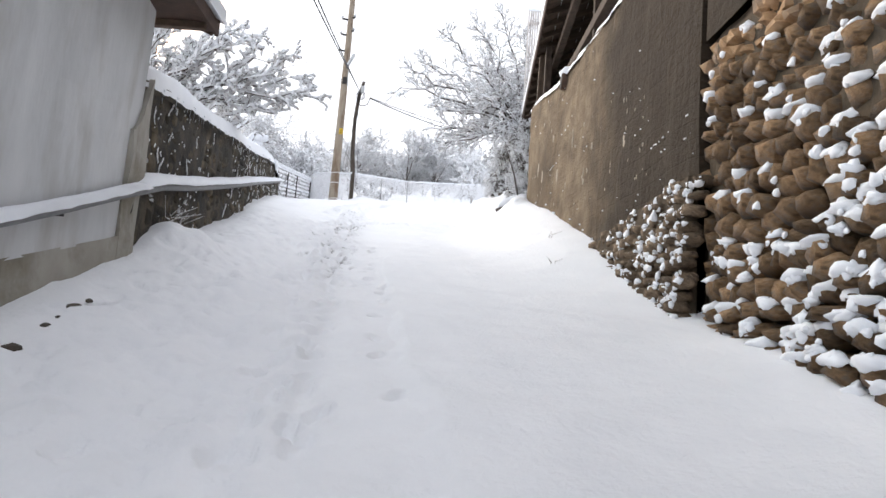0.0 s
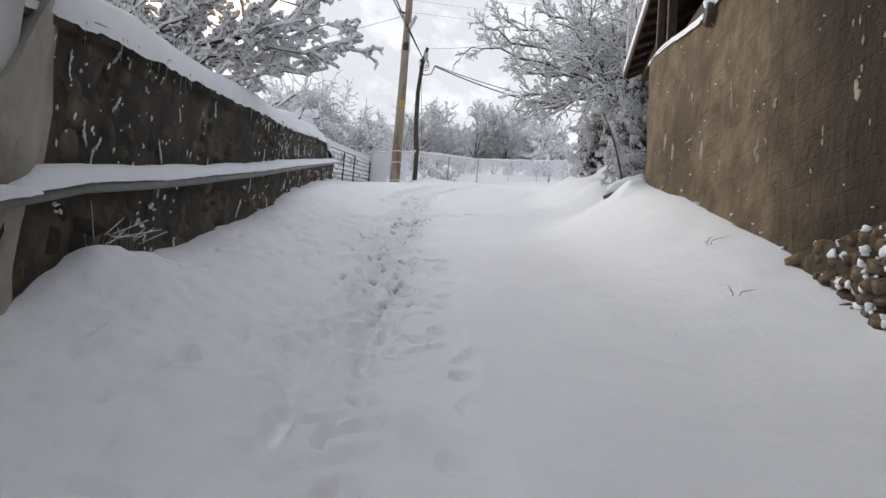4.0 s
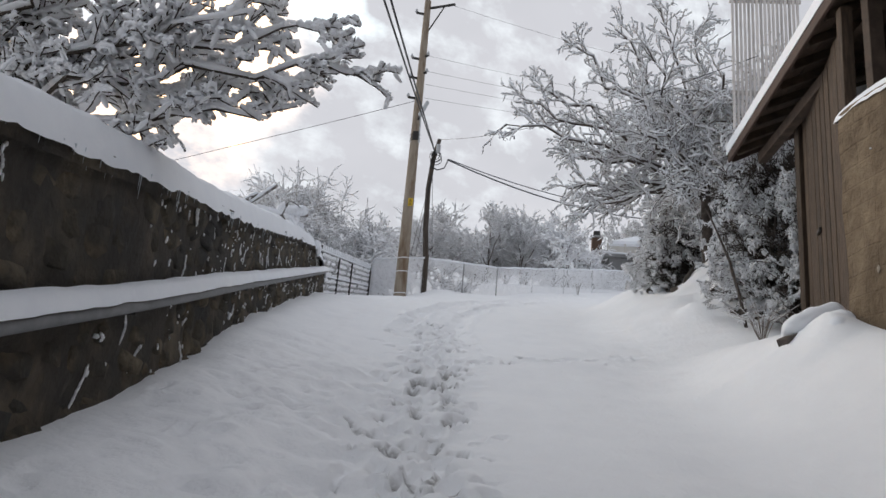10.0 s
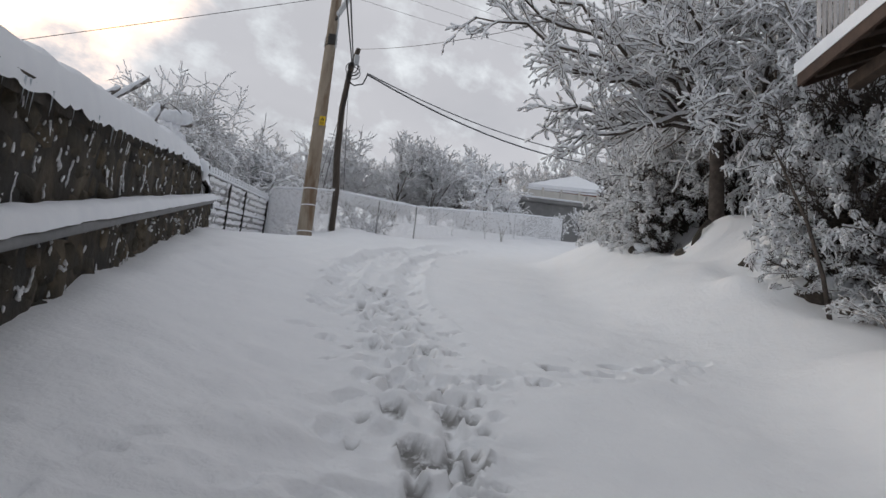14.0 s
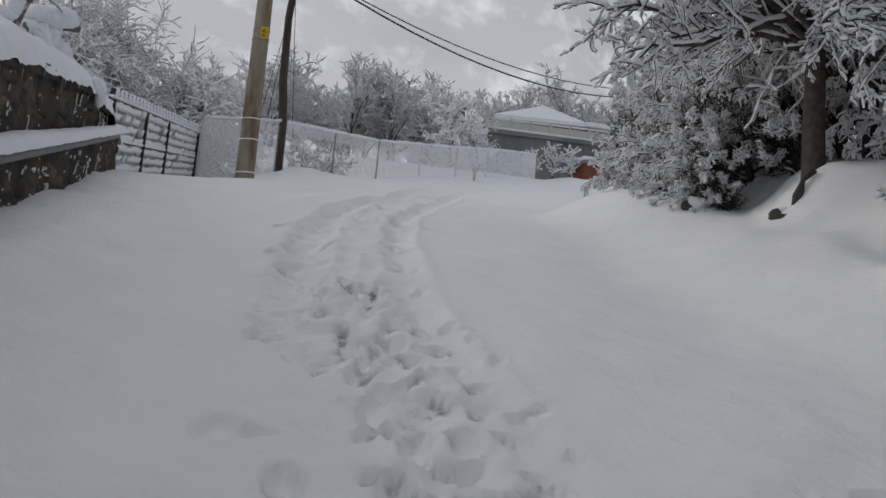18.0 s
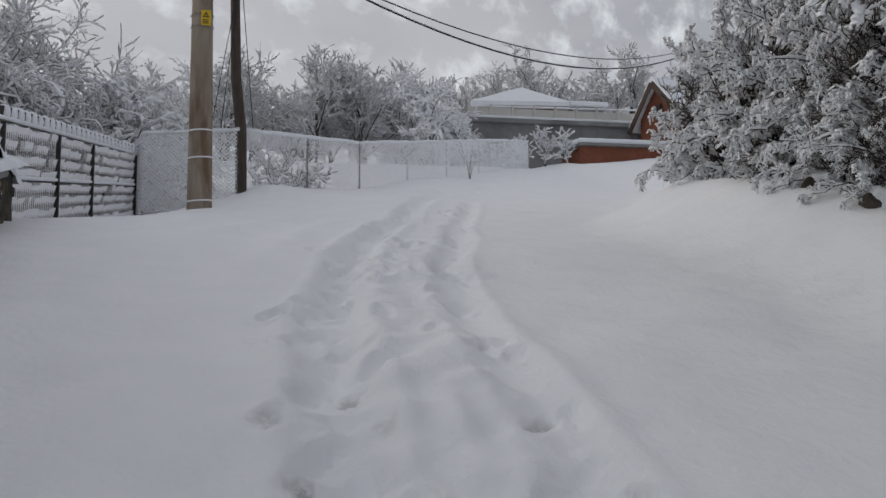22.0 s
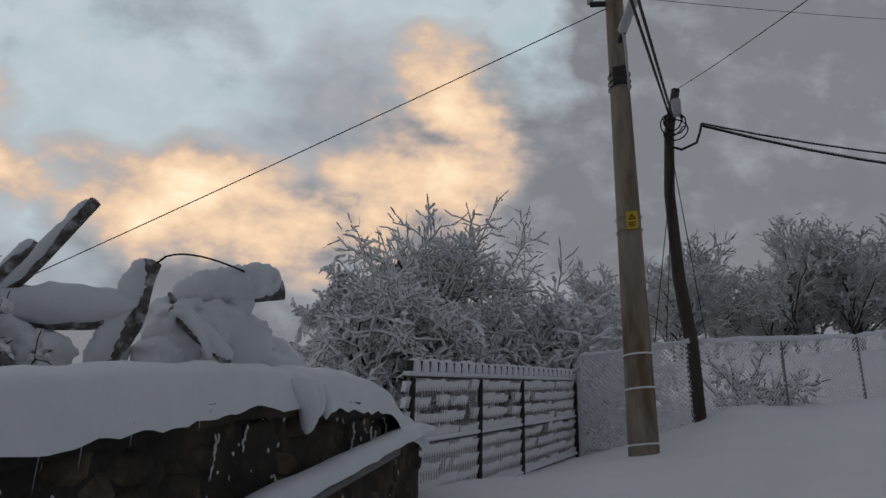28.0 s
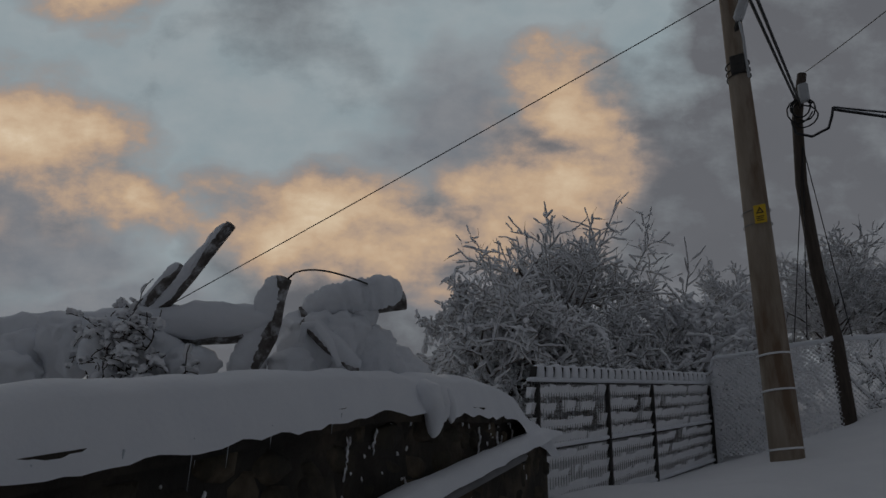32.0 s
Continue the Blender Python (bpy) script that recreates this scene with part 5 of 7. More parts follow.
# ---- trees and shrubs ----
def grow(seed, base, height, reach, trunk_r, levels, kids, spread=0.9, droop=0.0, lean=(0, 0), trunk_part=0.35, wig=0.25, stems=1, min_r=0.004, up=0.25, length_k=0.62):
    """Branch segments (p, q, r0, r1, level) of a bare tree."""
    rng = np.random.RandomState(seed)
    segs = []

    def branch(p, d, ln, r, lev):
        n = 5 if lev == 0 else (4 if lev < 3 else 3)
        step = ln / n
        pts = [p]
        for i in range(n):
            d = d + rng.normal(0, wig, 3) * (0.5 if lev == 0 else 1) * np.array([1, 1, 0.7])
            d[2] += up * (0.4 if lev else 0.6) - droop * lev * (0.3 + i / n) * 0.5
            d = d / np.linalg.norm(d)
            q = pts[-1] + d * step
            r1 = max(min_r, r * (1 - 0.55 * (i + 1) / n))
            segs.append((pts[-1], q, max(min_r, r * (1 - 0.55 * i / n)), r1, lev))
            pts.append(q)
        if lev >= levels:
            return
        k = kids[lev]
        for j in range(k):
            t = (trunk_part if lev == 0 else 0.15) + (1 - (trunk_part if lev == 0 else 0.15)) * (j + rng.uniform(0.1, 0.9)) / k
            i = min(n - 1, int(t * n))
            p0 = pts[i] + (pts[i + 1] - pts[i]) * (t * n - i)
            axis_ = (pts[i + 1] - pts[i]) / step
            rv = rng.normal(0, 1, 3)
            rv -= axis_ * rv.dot(axis_)
            rv /= np.linalg.norm(rv) + 1e-9
            a = spread * rng.uniform(0.6, 1.3)
            nd = axis_ * math.cos(a) + rv * math.sin(a)
            base_ln = reach if lev == 0 else ln * length_k
            branch(p0, nd, base_ln * rng.uniform(0.6, 1.15) * (1.15 - 0.55 * t if lev == 0 else 1), max(min_r, r * (1 - 0.55 * t) * 0.6), lev + 1)

    for s in range(stems):
        d = np.array([lean[0] + rng.uniform(-0.25, 0.25) * (stems > 1) * 2, lean[1] + rng.uniform(-0.25, 0.25) * (stems > 1) * 2, 1.0])
        off = rng.uniform(-0.25, 0.25, 3) * (stems > 1) * np.array([1, 1, 0])
        branch(np.array(base, float) + off, d / np.linalg.norm(d), height * rng.uniform(0.8, 1.05), trunk_r, 0)
    return segs


def prisms(P, Q, R0, R1, sides):
    D = Q - P
    D = D / (np.linalg.norm(D, axis=1, keepdims=True) + 1e-9)
    ref = np.where(np.abs(D[:, 2:3]) < 0.9, np.array([[0, 0, 1.0]]), np.array([[1.0, 0, 0]]))
    Xa = np.cross(ref, D)
    Xa /= np.linalg.norm(Xa, axis=1, keepdims=True) + 1e-9
    Ya = np.cross(D, Xa)
    ang = np.arange(sides) * 2 * np.pi / sides + np.pi / 4
    c, s = np.cos(ang)[None, :, None], np.sin(ang)[None, :, None]
    return P, Q, Xa, Ya, c, s


def bark_mesh(name, S, mat, sides):
    P, Q = np.array([s[0] for s in S]), np.array([s[1] for s in S])
    R0, R1 = np.array([s[2] for s in S]), np.array([s[3] for s in S])
    P, Q, X, Y, c, s = prisms(P, Q, R0, R1, sides)
    ring = X[:, None, :] * c + Y[:, None, :] * s
    A, B = P[:, None, :] + ring * R0[:, None, None], Q[:, None, :] + ring * R1[:, None, None]
    V = np.concatenate([A, B], 1).reshape(-1, 3)
    o = (np.arange(len(P)) * 2 * sides)[:, None, None]
    k = np.arange(sides)
    F = np.stack([k, (k + 1) % sides, (k + 1) % sides + sides, k + sides], -1)[None] + o
    return mesh_np(name, V, F.reshape(-1, 4), mat, smooth=True)


def snow_mesh(name, S, seed, amount=1.0, skip=0.1, clump=0.0, width=1.0, far=False, hang=0.0):
    """Snow lying along the branches: a soft lumpy roll over each segment, higher on flat ones; hang: the share that sags in lobes."""
    rng = np.random.RandomState(seed)
    P, Q = np.array([s[0] for s in S]), np.array([s[1] for s in S])
    R = np.array([(s[2] + s[3]) / 2 for s in S])
    D = Q - P
    flat = np.sqrt(np.clip(1 - (D[:, 2] / (np.linalg.norm(D, axis=1) + 1e-9)) ** 2, 0, 1))
    keep = (rng.uniform(size=len(P)) > skip) & (flat > 0.25)
    P, Q, R, flat = P[keep], Q[keep], R[keep], flat[keep]
    w = (R * 1.05 + 0.012 * amount * width) * rng.uniform(0.8, 1.25, len(P))
    h = (0.015 * amount + R * 0.6) * (0.3 + 0.7 * flat) * rng.uniform(0.75, 1.35, len(P))
    big = rng.uniform(size=len(P)) < clump
    w[big] *= rng.uniform(1.3, 2.0, big.sum())
    h[big] *= rng.uniform(1.2, 1.9, big.sum())
    if hang:
        pick = np.where(rng.uniform(size=len(P)) < hang)[0]
        a = P[pick] + (Q[pick] - P[pick]) * rng.uniform(0, 1, (len(pick), 1))
        way = rng.normal(0, 1, (len(pick), 3)) * [0.7, 0.7, 0.25] + [0, 0, -0.75]
        way /= np.linalg.norm(way, axis=1, keepdims=True)
        ln = (0.05 + 0.05 * amount * rng.uniform(0.2, 1.0, len(pick)))[:, None]
        P, Q = np.concatenate([P, a]), np.concatenate([Q, a + way * ln])
        R, flat = np.concatenate([R, R[pick] * 0.3]), np.concatenate([flat, np.ones(len(pick))])
        w = np.concatenate([w, 0.011 * amount * width * rng.uniform(0.6, 1.3, len(pick))])
        h = np.concatenate([h, 0.011 * amount * rng.uniform(0.6, 1.3, len(pick))])
    N = len(P)
    D = Q - P
    D /= np.linalg.norm(D, axis=1, keepdims=True) + 1e-9
    S_ = np.cross(D, np.array([[0.01, 0.02, 1.0]]))
    S_ /= np.linalg.norm(S_, axis=1, keepdims=True) + 1e-9
    U = np.cross(S_, D)
    if far:
        prof, steps = [(-1.0, -0.1), (0.0, 1.0), (1.0, -0.1)], ((-0.05, 0.9), (1.05, 0.9))
    else:
        prof, steps = [(-1.0, 0.05), (-0.6, 0.95), (0.6, 0.95), (1.0, 0.05), (0.0, -0.40)], ((-0.08, 0.7), (0.30, 1.0), (0.70, 1.0), (1.08, 0.6))
    rings = []
    for t, k in steps:
        C = P + (Q - P) * t + U * (R * 0.75 + h * 0.32)[:, None]
        C = C + rng.normal(0, 0.006 if far else 0.0035, (N, 3))
        j = k if far else k * rng.uniform(0.82, 1.2, N)
        rings.append(np.stack([C + S_ * (w * j * a)[:, None] + U * (h * j * b)[:, None] for a, b in prof], 1))
    V = np.concatenate(rings, 1).reshape(-1, 3)
    m = len(prof)
    F = []
    for r in range(len(steps) - 1):
        for k in range(m - 1 if far else m):
            a, b = r * m + k, r * m + (k + 1) % m
            F.append((a, b, b + m, a + m))
    F = np.array(F)[None] + (np.arange(N) * len(steps) * m)[:, None, None]
    return mesh_np(name, V, F.reshape(-1, 4), FROST, smooth=True)


def tree(name, label, category, base, seed, snow=1.0, clump=0.05, skip=0.1, width=1.0, twig_level=2, group="", far=False, twig=None, hang=0.0, **kw):
    S = grow(seed, (0, 0, 0), **kw)
    ob = thing(name, label, category, base, group)
    part("trunk", bark_mesh("trunk", [s for s in S if s[4] < twig_level], BARK, 6), BARK, ob)
    part("crown", bark_mesh("crown", [s for s in S if s[4] >= twig_level], twig or TWIG, 3), twig or TWIG, ob)
    o = part("crown_snow", snow_mesh("crown_snow", S, seed + 1, snow, skip, clump, width, far, hang), FROST, ob, "snow lying on the branches")
    if name == "sapling":
        tagged(o, kind="stuff")
    return ob


def boughs(root, tips, seed, reach, radius, kids, sag=0.25, wig=0.13, length_k=0.55):
    """Long bent boughs from near a root to each tip, with side twigs; (p, q, r0, r1, level)."""
    out = []
    for i, tip in enumerate(tips):
        rng_ = np.random.RandomState(seed + i)
        a, b = np.array(root, float) + rng_.uniform(-0.12, 0.12, 3), np.array(tip, float)
        ln = np.linalg.norm(b - a)
        n = 9
        line = [a + (b - a) * t + np.array([0, 0, sag * ln * 0.5 * math.sin(math.pi * t)]) + rng_.normal(0, 0.022 * ln, 3) * (0 < t < 1) for t in np.linspace(0, 1, n + 1)]
        for j in range(n):
            out.append((line[j], line[j + 1], radius * (1 - 0.75 * j / n), radius * (1 - 0.75 * (j + 1) / n), 0))
        for j in range(kids):
            t = 0.22 + 0.78 * (j + rng_.uniform(0, 1)) / kids
            k = min(n - 1, int(t * n))
            p = line[k] + (line[k + 1] - line[k]) * (t * n - k)
            ax = (line[k + 1] - line[k]) / np.linalg.norm(line[k + 1] - line[k])
            v = rng_.normal(0, 1, 3) + np.array([0, 0, 0.35])
            v -= ax * v.dot(ax)
            d = ax * 0.85 + v / np.linalg.norm(v) * 0.6
            d /= np.linalg.norm(d)
            sub_ = grow(int(rng_.randint(9999)), p, height=reach * rng_.uniform(0.5, 1.1) * (1.2 - 0.6 * t), reach=reach * 0.5, trunk_r=radius * 0.28, levels=2, kids=(4, 2), spread=0.7, wig=wig, up=0.03, trunk_part=0.2, lean=(d[0] / max(abs(d[2]), 0.12), d[1] / max(abs(d[2]), 0.12)), length_k=length_k, min_r=0.0055)
            if d[2] < 0:               # twigs that leave downwards are turned over
                sub_ = [(np.array([p[0], p[1], 2 * p[2]]) * [0, 0, 1] + s_[0] * [1, 1, -1], np.array([0, 0, 2 * p[2]]) + s_[1] * [1, 1, -1], s_[2], s_[3], s_[4]) for s_ in sub_]
            out += [(s_[0], s_[1], s_[2], s_[3], s_[4] + 1) for s_ in sub_]
    return out


# tree that hangs over the masonry wall: a trunk behind it and long boughs across
def overhanging_tree():
    base = np.array([-6.3, 12.6, 4.0])
    low = [(-2.72, 13.0, 5.95), (-2.95, 12.9, 6.35), (-3.35, 13.1, 5.6), (-3.4, 12.6, 6.2), (-3.8, 13.3, 5.85), (-3.1, 13.3, 6.0), (-4.2, 12.8, 5.9)]
    high = [(-3.1, 12.9, 6.75), (-3.8, 12.7, 7.0), (-4.3, 12.9, 7.1), (-4.4, 12.3, 6.5), (-5.2, 12.8, 7.7), (-5.9, 12.5, 8.0), (-6.6, 12.9, 8.1), (-7.4, 12.6, 7.7), (-4.9, 13.4, 7.3), (-5.2, 12.2, 6.9), (-6.0, 13.4, 7.3), (-6.9, 12.2, 7.2), (-3.6, 13.2, 6.5), (-4.7, 12.7, 6.3)]
    S = boughs((0.15, 0, 0.7), [np.array(t) - base for t in low], 50, 0.50, 0.022, 13, 0.18, 0.07)
    S += boughs((0.0, 0, 0.9), [np.array(t) - base for t in high], 80, 0.60, 0.022, 12, 0.10, 0.07)
    S += [(np.array([0.0, 0, -0.6]), np.array([0.08, 0, 0.9]), 0.15, 0.11, 0)]
    ob = thing("tree", "bare tree hanging over the masonry wall under heavy snow", "tree", tuple(base))
    part("trunk", bark_mesh("trunk", [s for s in S if s[4] < 1], BARK, 6), BARK, ob)
    part("crown", bark_mesh("crown", [s for s in S if s[4] >= 1], BARK, 3), BARK, ob)
    part("crown_snow", snow_mesh("crown_snow", S, 8, 1.75, 0.10, 0.10, 1.2, hang=0.08), FROST, ob, "heavy snow lying on the boughs")


# old tree on the bank that reaches over the lane with dark limbs
def bank_tree():
    base = np.array([2.5, 22.9, 6.9])
    tips = [(-1.8, 22.0, 9.8), (-1.6, 22.2, 10.4), (-0.6, 22.0, 9.2), (-0.45, 22.1, 8.5), (-0.2, 21.9, 7.9), (0.1, 22.3, 8.3), (-1.3, 22.4, 10.9), (-0.7, 22.0, 11.8), (0.4, 22.2, 12.2), (1.3, 22.0, 12.6), (0.3, 21.2, 10.4), (2.2, 22.3, 12.4), (0.7, 21.0, 9.4), (-0.2, 23.2, 9.8), (1.2, 20.9, 8.2), (0.9, 21.2, 11.2)]
    S = boughs((-0.1, -0.05, 1.9), [np.array(t) - base for t in tips], 300, 0.9, 0.042, 13, 0.14, 0.22)
    S += [(np.array([0.0, 0, -0.6]), np.array([-0.05, 0, 1.0]), 0.15, 0.125, 0), (np.array([-0.05, 0, 1.0]), np.array([-0.1, -0.05, 2.2]), 0.125, 0.10, 0)]
    ob = thing("tree", "large old tree with dark crooked limbs reaching over the lane", "tree", tuple(base))
    part("trunk", bark_mesh("trunk", [s for s in S if s[4] < 1], BARK, 6), BARK, ob)
    part("crown", bark_mesh("crown", [s for s in S if s[4] >= 1], BARK, 3), BARK, ob)
    part("crown_snow", snow_mesh("crown_snow", S, 9, 1.2, 0.14, 0.10, 0.95, hang=0.10), FROST, ob, "snow lying on the limbs")


overhanging_tree()
bank_tree()
# brushwood close behind the gate
for i, (x, y) in enumerate(((-8.95, 30.2), (-9.2, 32.2), (-8.6, 34.6), (-9.9, 33.9))):
    tree("brushwood", "tangled dark brushwood with lumps of snow close behind the gate", "shrub", (x, y, gz(x, y) - 0.1), 310 + i, group="brushwood behind the gate", snow=1.3, clump=0.16, hang=0.25, height=1.65, reach=1.3, trunk_r=0.05, levels=4, kids=(8, 7, 6, 3), spread=1.05, droop=0.05, trunk_part=0.12, up=0.1, stems=3, width=1.2)
# round tree behind the gate
tree("tree", "dense round fruit tree behind the gate loaded with snow", "tree", (-10.3, 35.8, 8.0), 5, snow=1.3, clump=0.24, skip=0.28, width=1.0, hang=0.14, height=4.0, reach=3.0, trunk_r=0.15, levels=4, kids=(15, 9, 7, 5), min_r=0.004, spread=1.0, trunk_part=0.22, up=0.14, wig=0.24)
tree("shrub", "low spreading shrub behind the gate bowed under clumps of snow", "shrub", (-7.7, 35.4, 8.0), 6, snow=2.2, clump=0.3, hang=0.5, height=2.5, reach=2.3, trunk_r=0.07, levels=4, kids=(7, 6, 5, 3), spread=1.05, droop=0.1, trunk_part=0.15, up=0.05, stems=2, width=1.8)
tree("shrub", "low spreading shrub behind the gate bowed under clumps of snow", "shrub", (-11.3, 35.4, 7.6), 66, snow=2.4, clump=0.3, hang=0.4, height=2.1, reach=2.2, trunk_r=0.07, levels=4, kids=(7, 6, 5, 3), spread=1.05, droop=0.08, trunk_part=0.15, up=0.08, stems=2, width=1.6)
tree("shrub", "small bare shrub matted with snow by the log pile", "shrub", (-7.95, 23.75, 7.72), 67, snow=1.2, clump=0.2, skip=0.5, twig=BARK, height=0.5, reach=0.42, trunk_r=0.018, levels=3, kids=(7, 5, 4), spread=1.1, droop=0.1, trunk_part=0.1, up=0.05, stems=4, width=1.5)
# large trees and thicket on the bank
BIG = dict(levels=4, spread=1.0, trunk_part=0.28, droop=0.05, wig=0.32)
tree("tree", "large old tree on the bank with a dark trunk", "tree", (3.4, 23.4, 7.4), 21, snow=1.2, clump=0.12, hang=0.1, height=4.6, reach=2.3, trunk_r=0.12, kids=(12, 7, 6, 4), up=0.05, lean=(-0.12, -0.05), **BIG)
tree("tree", "snow-laden tree leaning over the lane from the bank", "tree", (3.7, 28.2, 8.1), 23, snow=1.2, clump=0.12, hang=0.2, height=4.6, reach=2.7, trunk_r=0.15, kids=(12, 8, 7, 5), up=0.06, lean=(-0.15, 0.0), **BIG)
def laden_bush(base, seed, h, reach, n, group):
    """A thicket bush whose long boughs arch towards the lane and droop under hanging snow; dark and bare inside."""
    rng_ = np.random.RandomState(seed)
    tips = []
    for k in range(n):
        a = math.pi + rng_.uniform(-1.25, 1.25)
        r, z = reach * rng_.uniform(0.6, 1.1), h * (0.02 + 1.05 * (k + 0.5) / n)
        tips.append((math.cos(a) * r * (1.15 - 0.45 * z / h), math.sin(a) * r, z))
    S = []
    for k, t in enumerate(tips):
        S += boughs((0.0, 0.0, t[2] * 0.6), [t], seed * 7 + k, 0.34, 0.018, 8, 0.30, 0.10)
    for k in range(5):
        S.append((np.array([0.0, 0, -0.4]), np.array([rng_.uniform(-0.2, 0.2), rng_.uniform(-0.3, 0.3), h * rng_.uniform(0.6, 0.9)]), 0.05, 0.02, 0))
    inner = grow(seed + 5, (0.1, 0, 0), h * 0.75, reach * 0.6, 0.04, 3, (8, 7, 6), spread=0.9, wig=0.3, up=0.1, stems=4, trunk_part=0.05, min_r=0.007)
    ob = thing("shrub", "dense thicket shrub on the bank drooping under hanging snow", "shrub", base, group)
    part("trunk", bark_mesh("trunk", [s for s in S if s[4] < 1], BARK, 5), BARK, ob)
    part("crown", bark_mesh("crown", [s for s in S if s[4] >= 1] + inner, BARK, 3), BARK, ob)
    part("crown_snow", snow_mesh("crown_snow", S, seed + 1, 1.15, 0.32, 0.20, 1.1, hang=0.35), FROST, ob, "snow hanging on the boughs")
    return ob


BUSHES = ((2.9, 20.0, 1.7, 1.1), (2.95, 23.9, 1.6, 1.0), (2.55, 24.5, 1.7, 1.2), (2.6, 25.4, 2.0, 1.25), (2.7, 26.4, 2.2, 1.3), (2.9, 27.5, 2.3, 1.3), (3.1, 28.8, 2.3, 1.3), (3.6, 20.4, 2.8, 1.4), (4.1, 22.3, 3.2, 1.4), (3.5, 24.2, 3.2, 1.6), (3.5, 25.7, 3.3, 1.6), (3.5, 27.3, 3.3, 1.6), (2.6, 18.9, 1.0, 0.7), (2.3, 19.5, 0.8, 0.7), (2.2, 25.0, 0.7, 0.7), (2.35, 26.3, 0.8, 0.8), (4.3, 29.8, 2.4, 1.4), (4.8, 26.0, 4.0, 1.8), (4.8, 23.2, 4.0, 1.8), (1.95, 24.3, 1.2, 0.7), (2.05, 25.0, 1.5, 0.8), (2.0, 24.0, 0.6, 0.5), (2.55, 19.7, 1.7, 0.95), (3.0, 20.5, 2.4, 1.2), (3.1, 19.2, 2.0, 1.0))
FIRST = [laden_bush((0, 0, 0), 100 + i, 2.2, 1.4, 13, "thicket on the bank") for i in range(4)]
rng = random.Random(52)
for i, (x, y, h, rch) in enumerate(BUSHES):
    m = pose(x, y, gz(x, y) - 0.15, 0, 0, rng.uniform(-28, 28)) @ Matrix.Diagonal((rch / 1.4, rch / 1.4 * rng.uniform(0.9, 1.2), h / 2.2, 1))
    (FIRST[i] if i < 4 else copy_thing(FIRST[i % 4], m)).matrix_basis = m
# woods beyond the fence
WOODS = [tree("tree", "bare frosted tree beyond the fence", "tree", (0, 0, 0), 200 + i, snow=1.7, clump=0.05, height=3.6, reach=2.5, trunk_r=0.08, levels=4, kids=(11, 7, 5, 4), spread=0.75, trunk_part=0.22, up=0.13, min_r=0.0055, wig=0.2, length_k=0.55, group="woods beyond the fence", width=1.1, far=True, twig=RIME) for i in range(5)]
rng = random.Random(31)
for i in range(26):
    x = -8.5 + 13.0 * i / 25 + rng.uniform(-0.7, 0.7)
    y = 47.5 + 10 * ((i * 7) % 5) / 5 + rng.uniform(-0.8, 0.8)
    if x > 1.5:
        y += 7
    k = rng.uniform(0.65, 1.25) * (1.0 if x < 2 else 0.75)
    m = pose(x, y, gz(x, y) - 0.2, 0, 0, rng.uniform(0, 360)) @ Matrix.Diagonal((k, k, k, 1))
    if i < 5:
        WOODS[i].matrix_basis = m
    else:
        o = copy_thing(WOODS[i % 5], m)
        o.matrix_basis = m

# far trees behind the houses
for i in range(14):
    x, y = 7 + 1.5 * i + rng.uniform(-0.6, 0.6), 68 + 5 * ((i * 3) % 4) / 4
    k = rng.uniform(1.35, 1.85)
    m = pose(x, y, gz(x, y) + 2.2, 0, 0, rng.uniform(0, 360)) @ Matrix.Diagonal((k, k, k, 1))
    copy_thing(WOODS[i % 5], m).matrix_basis = m

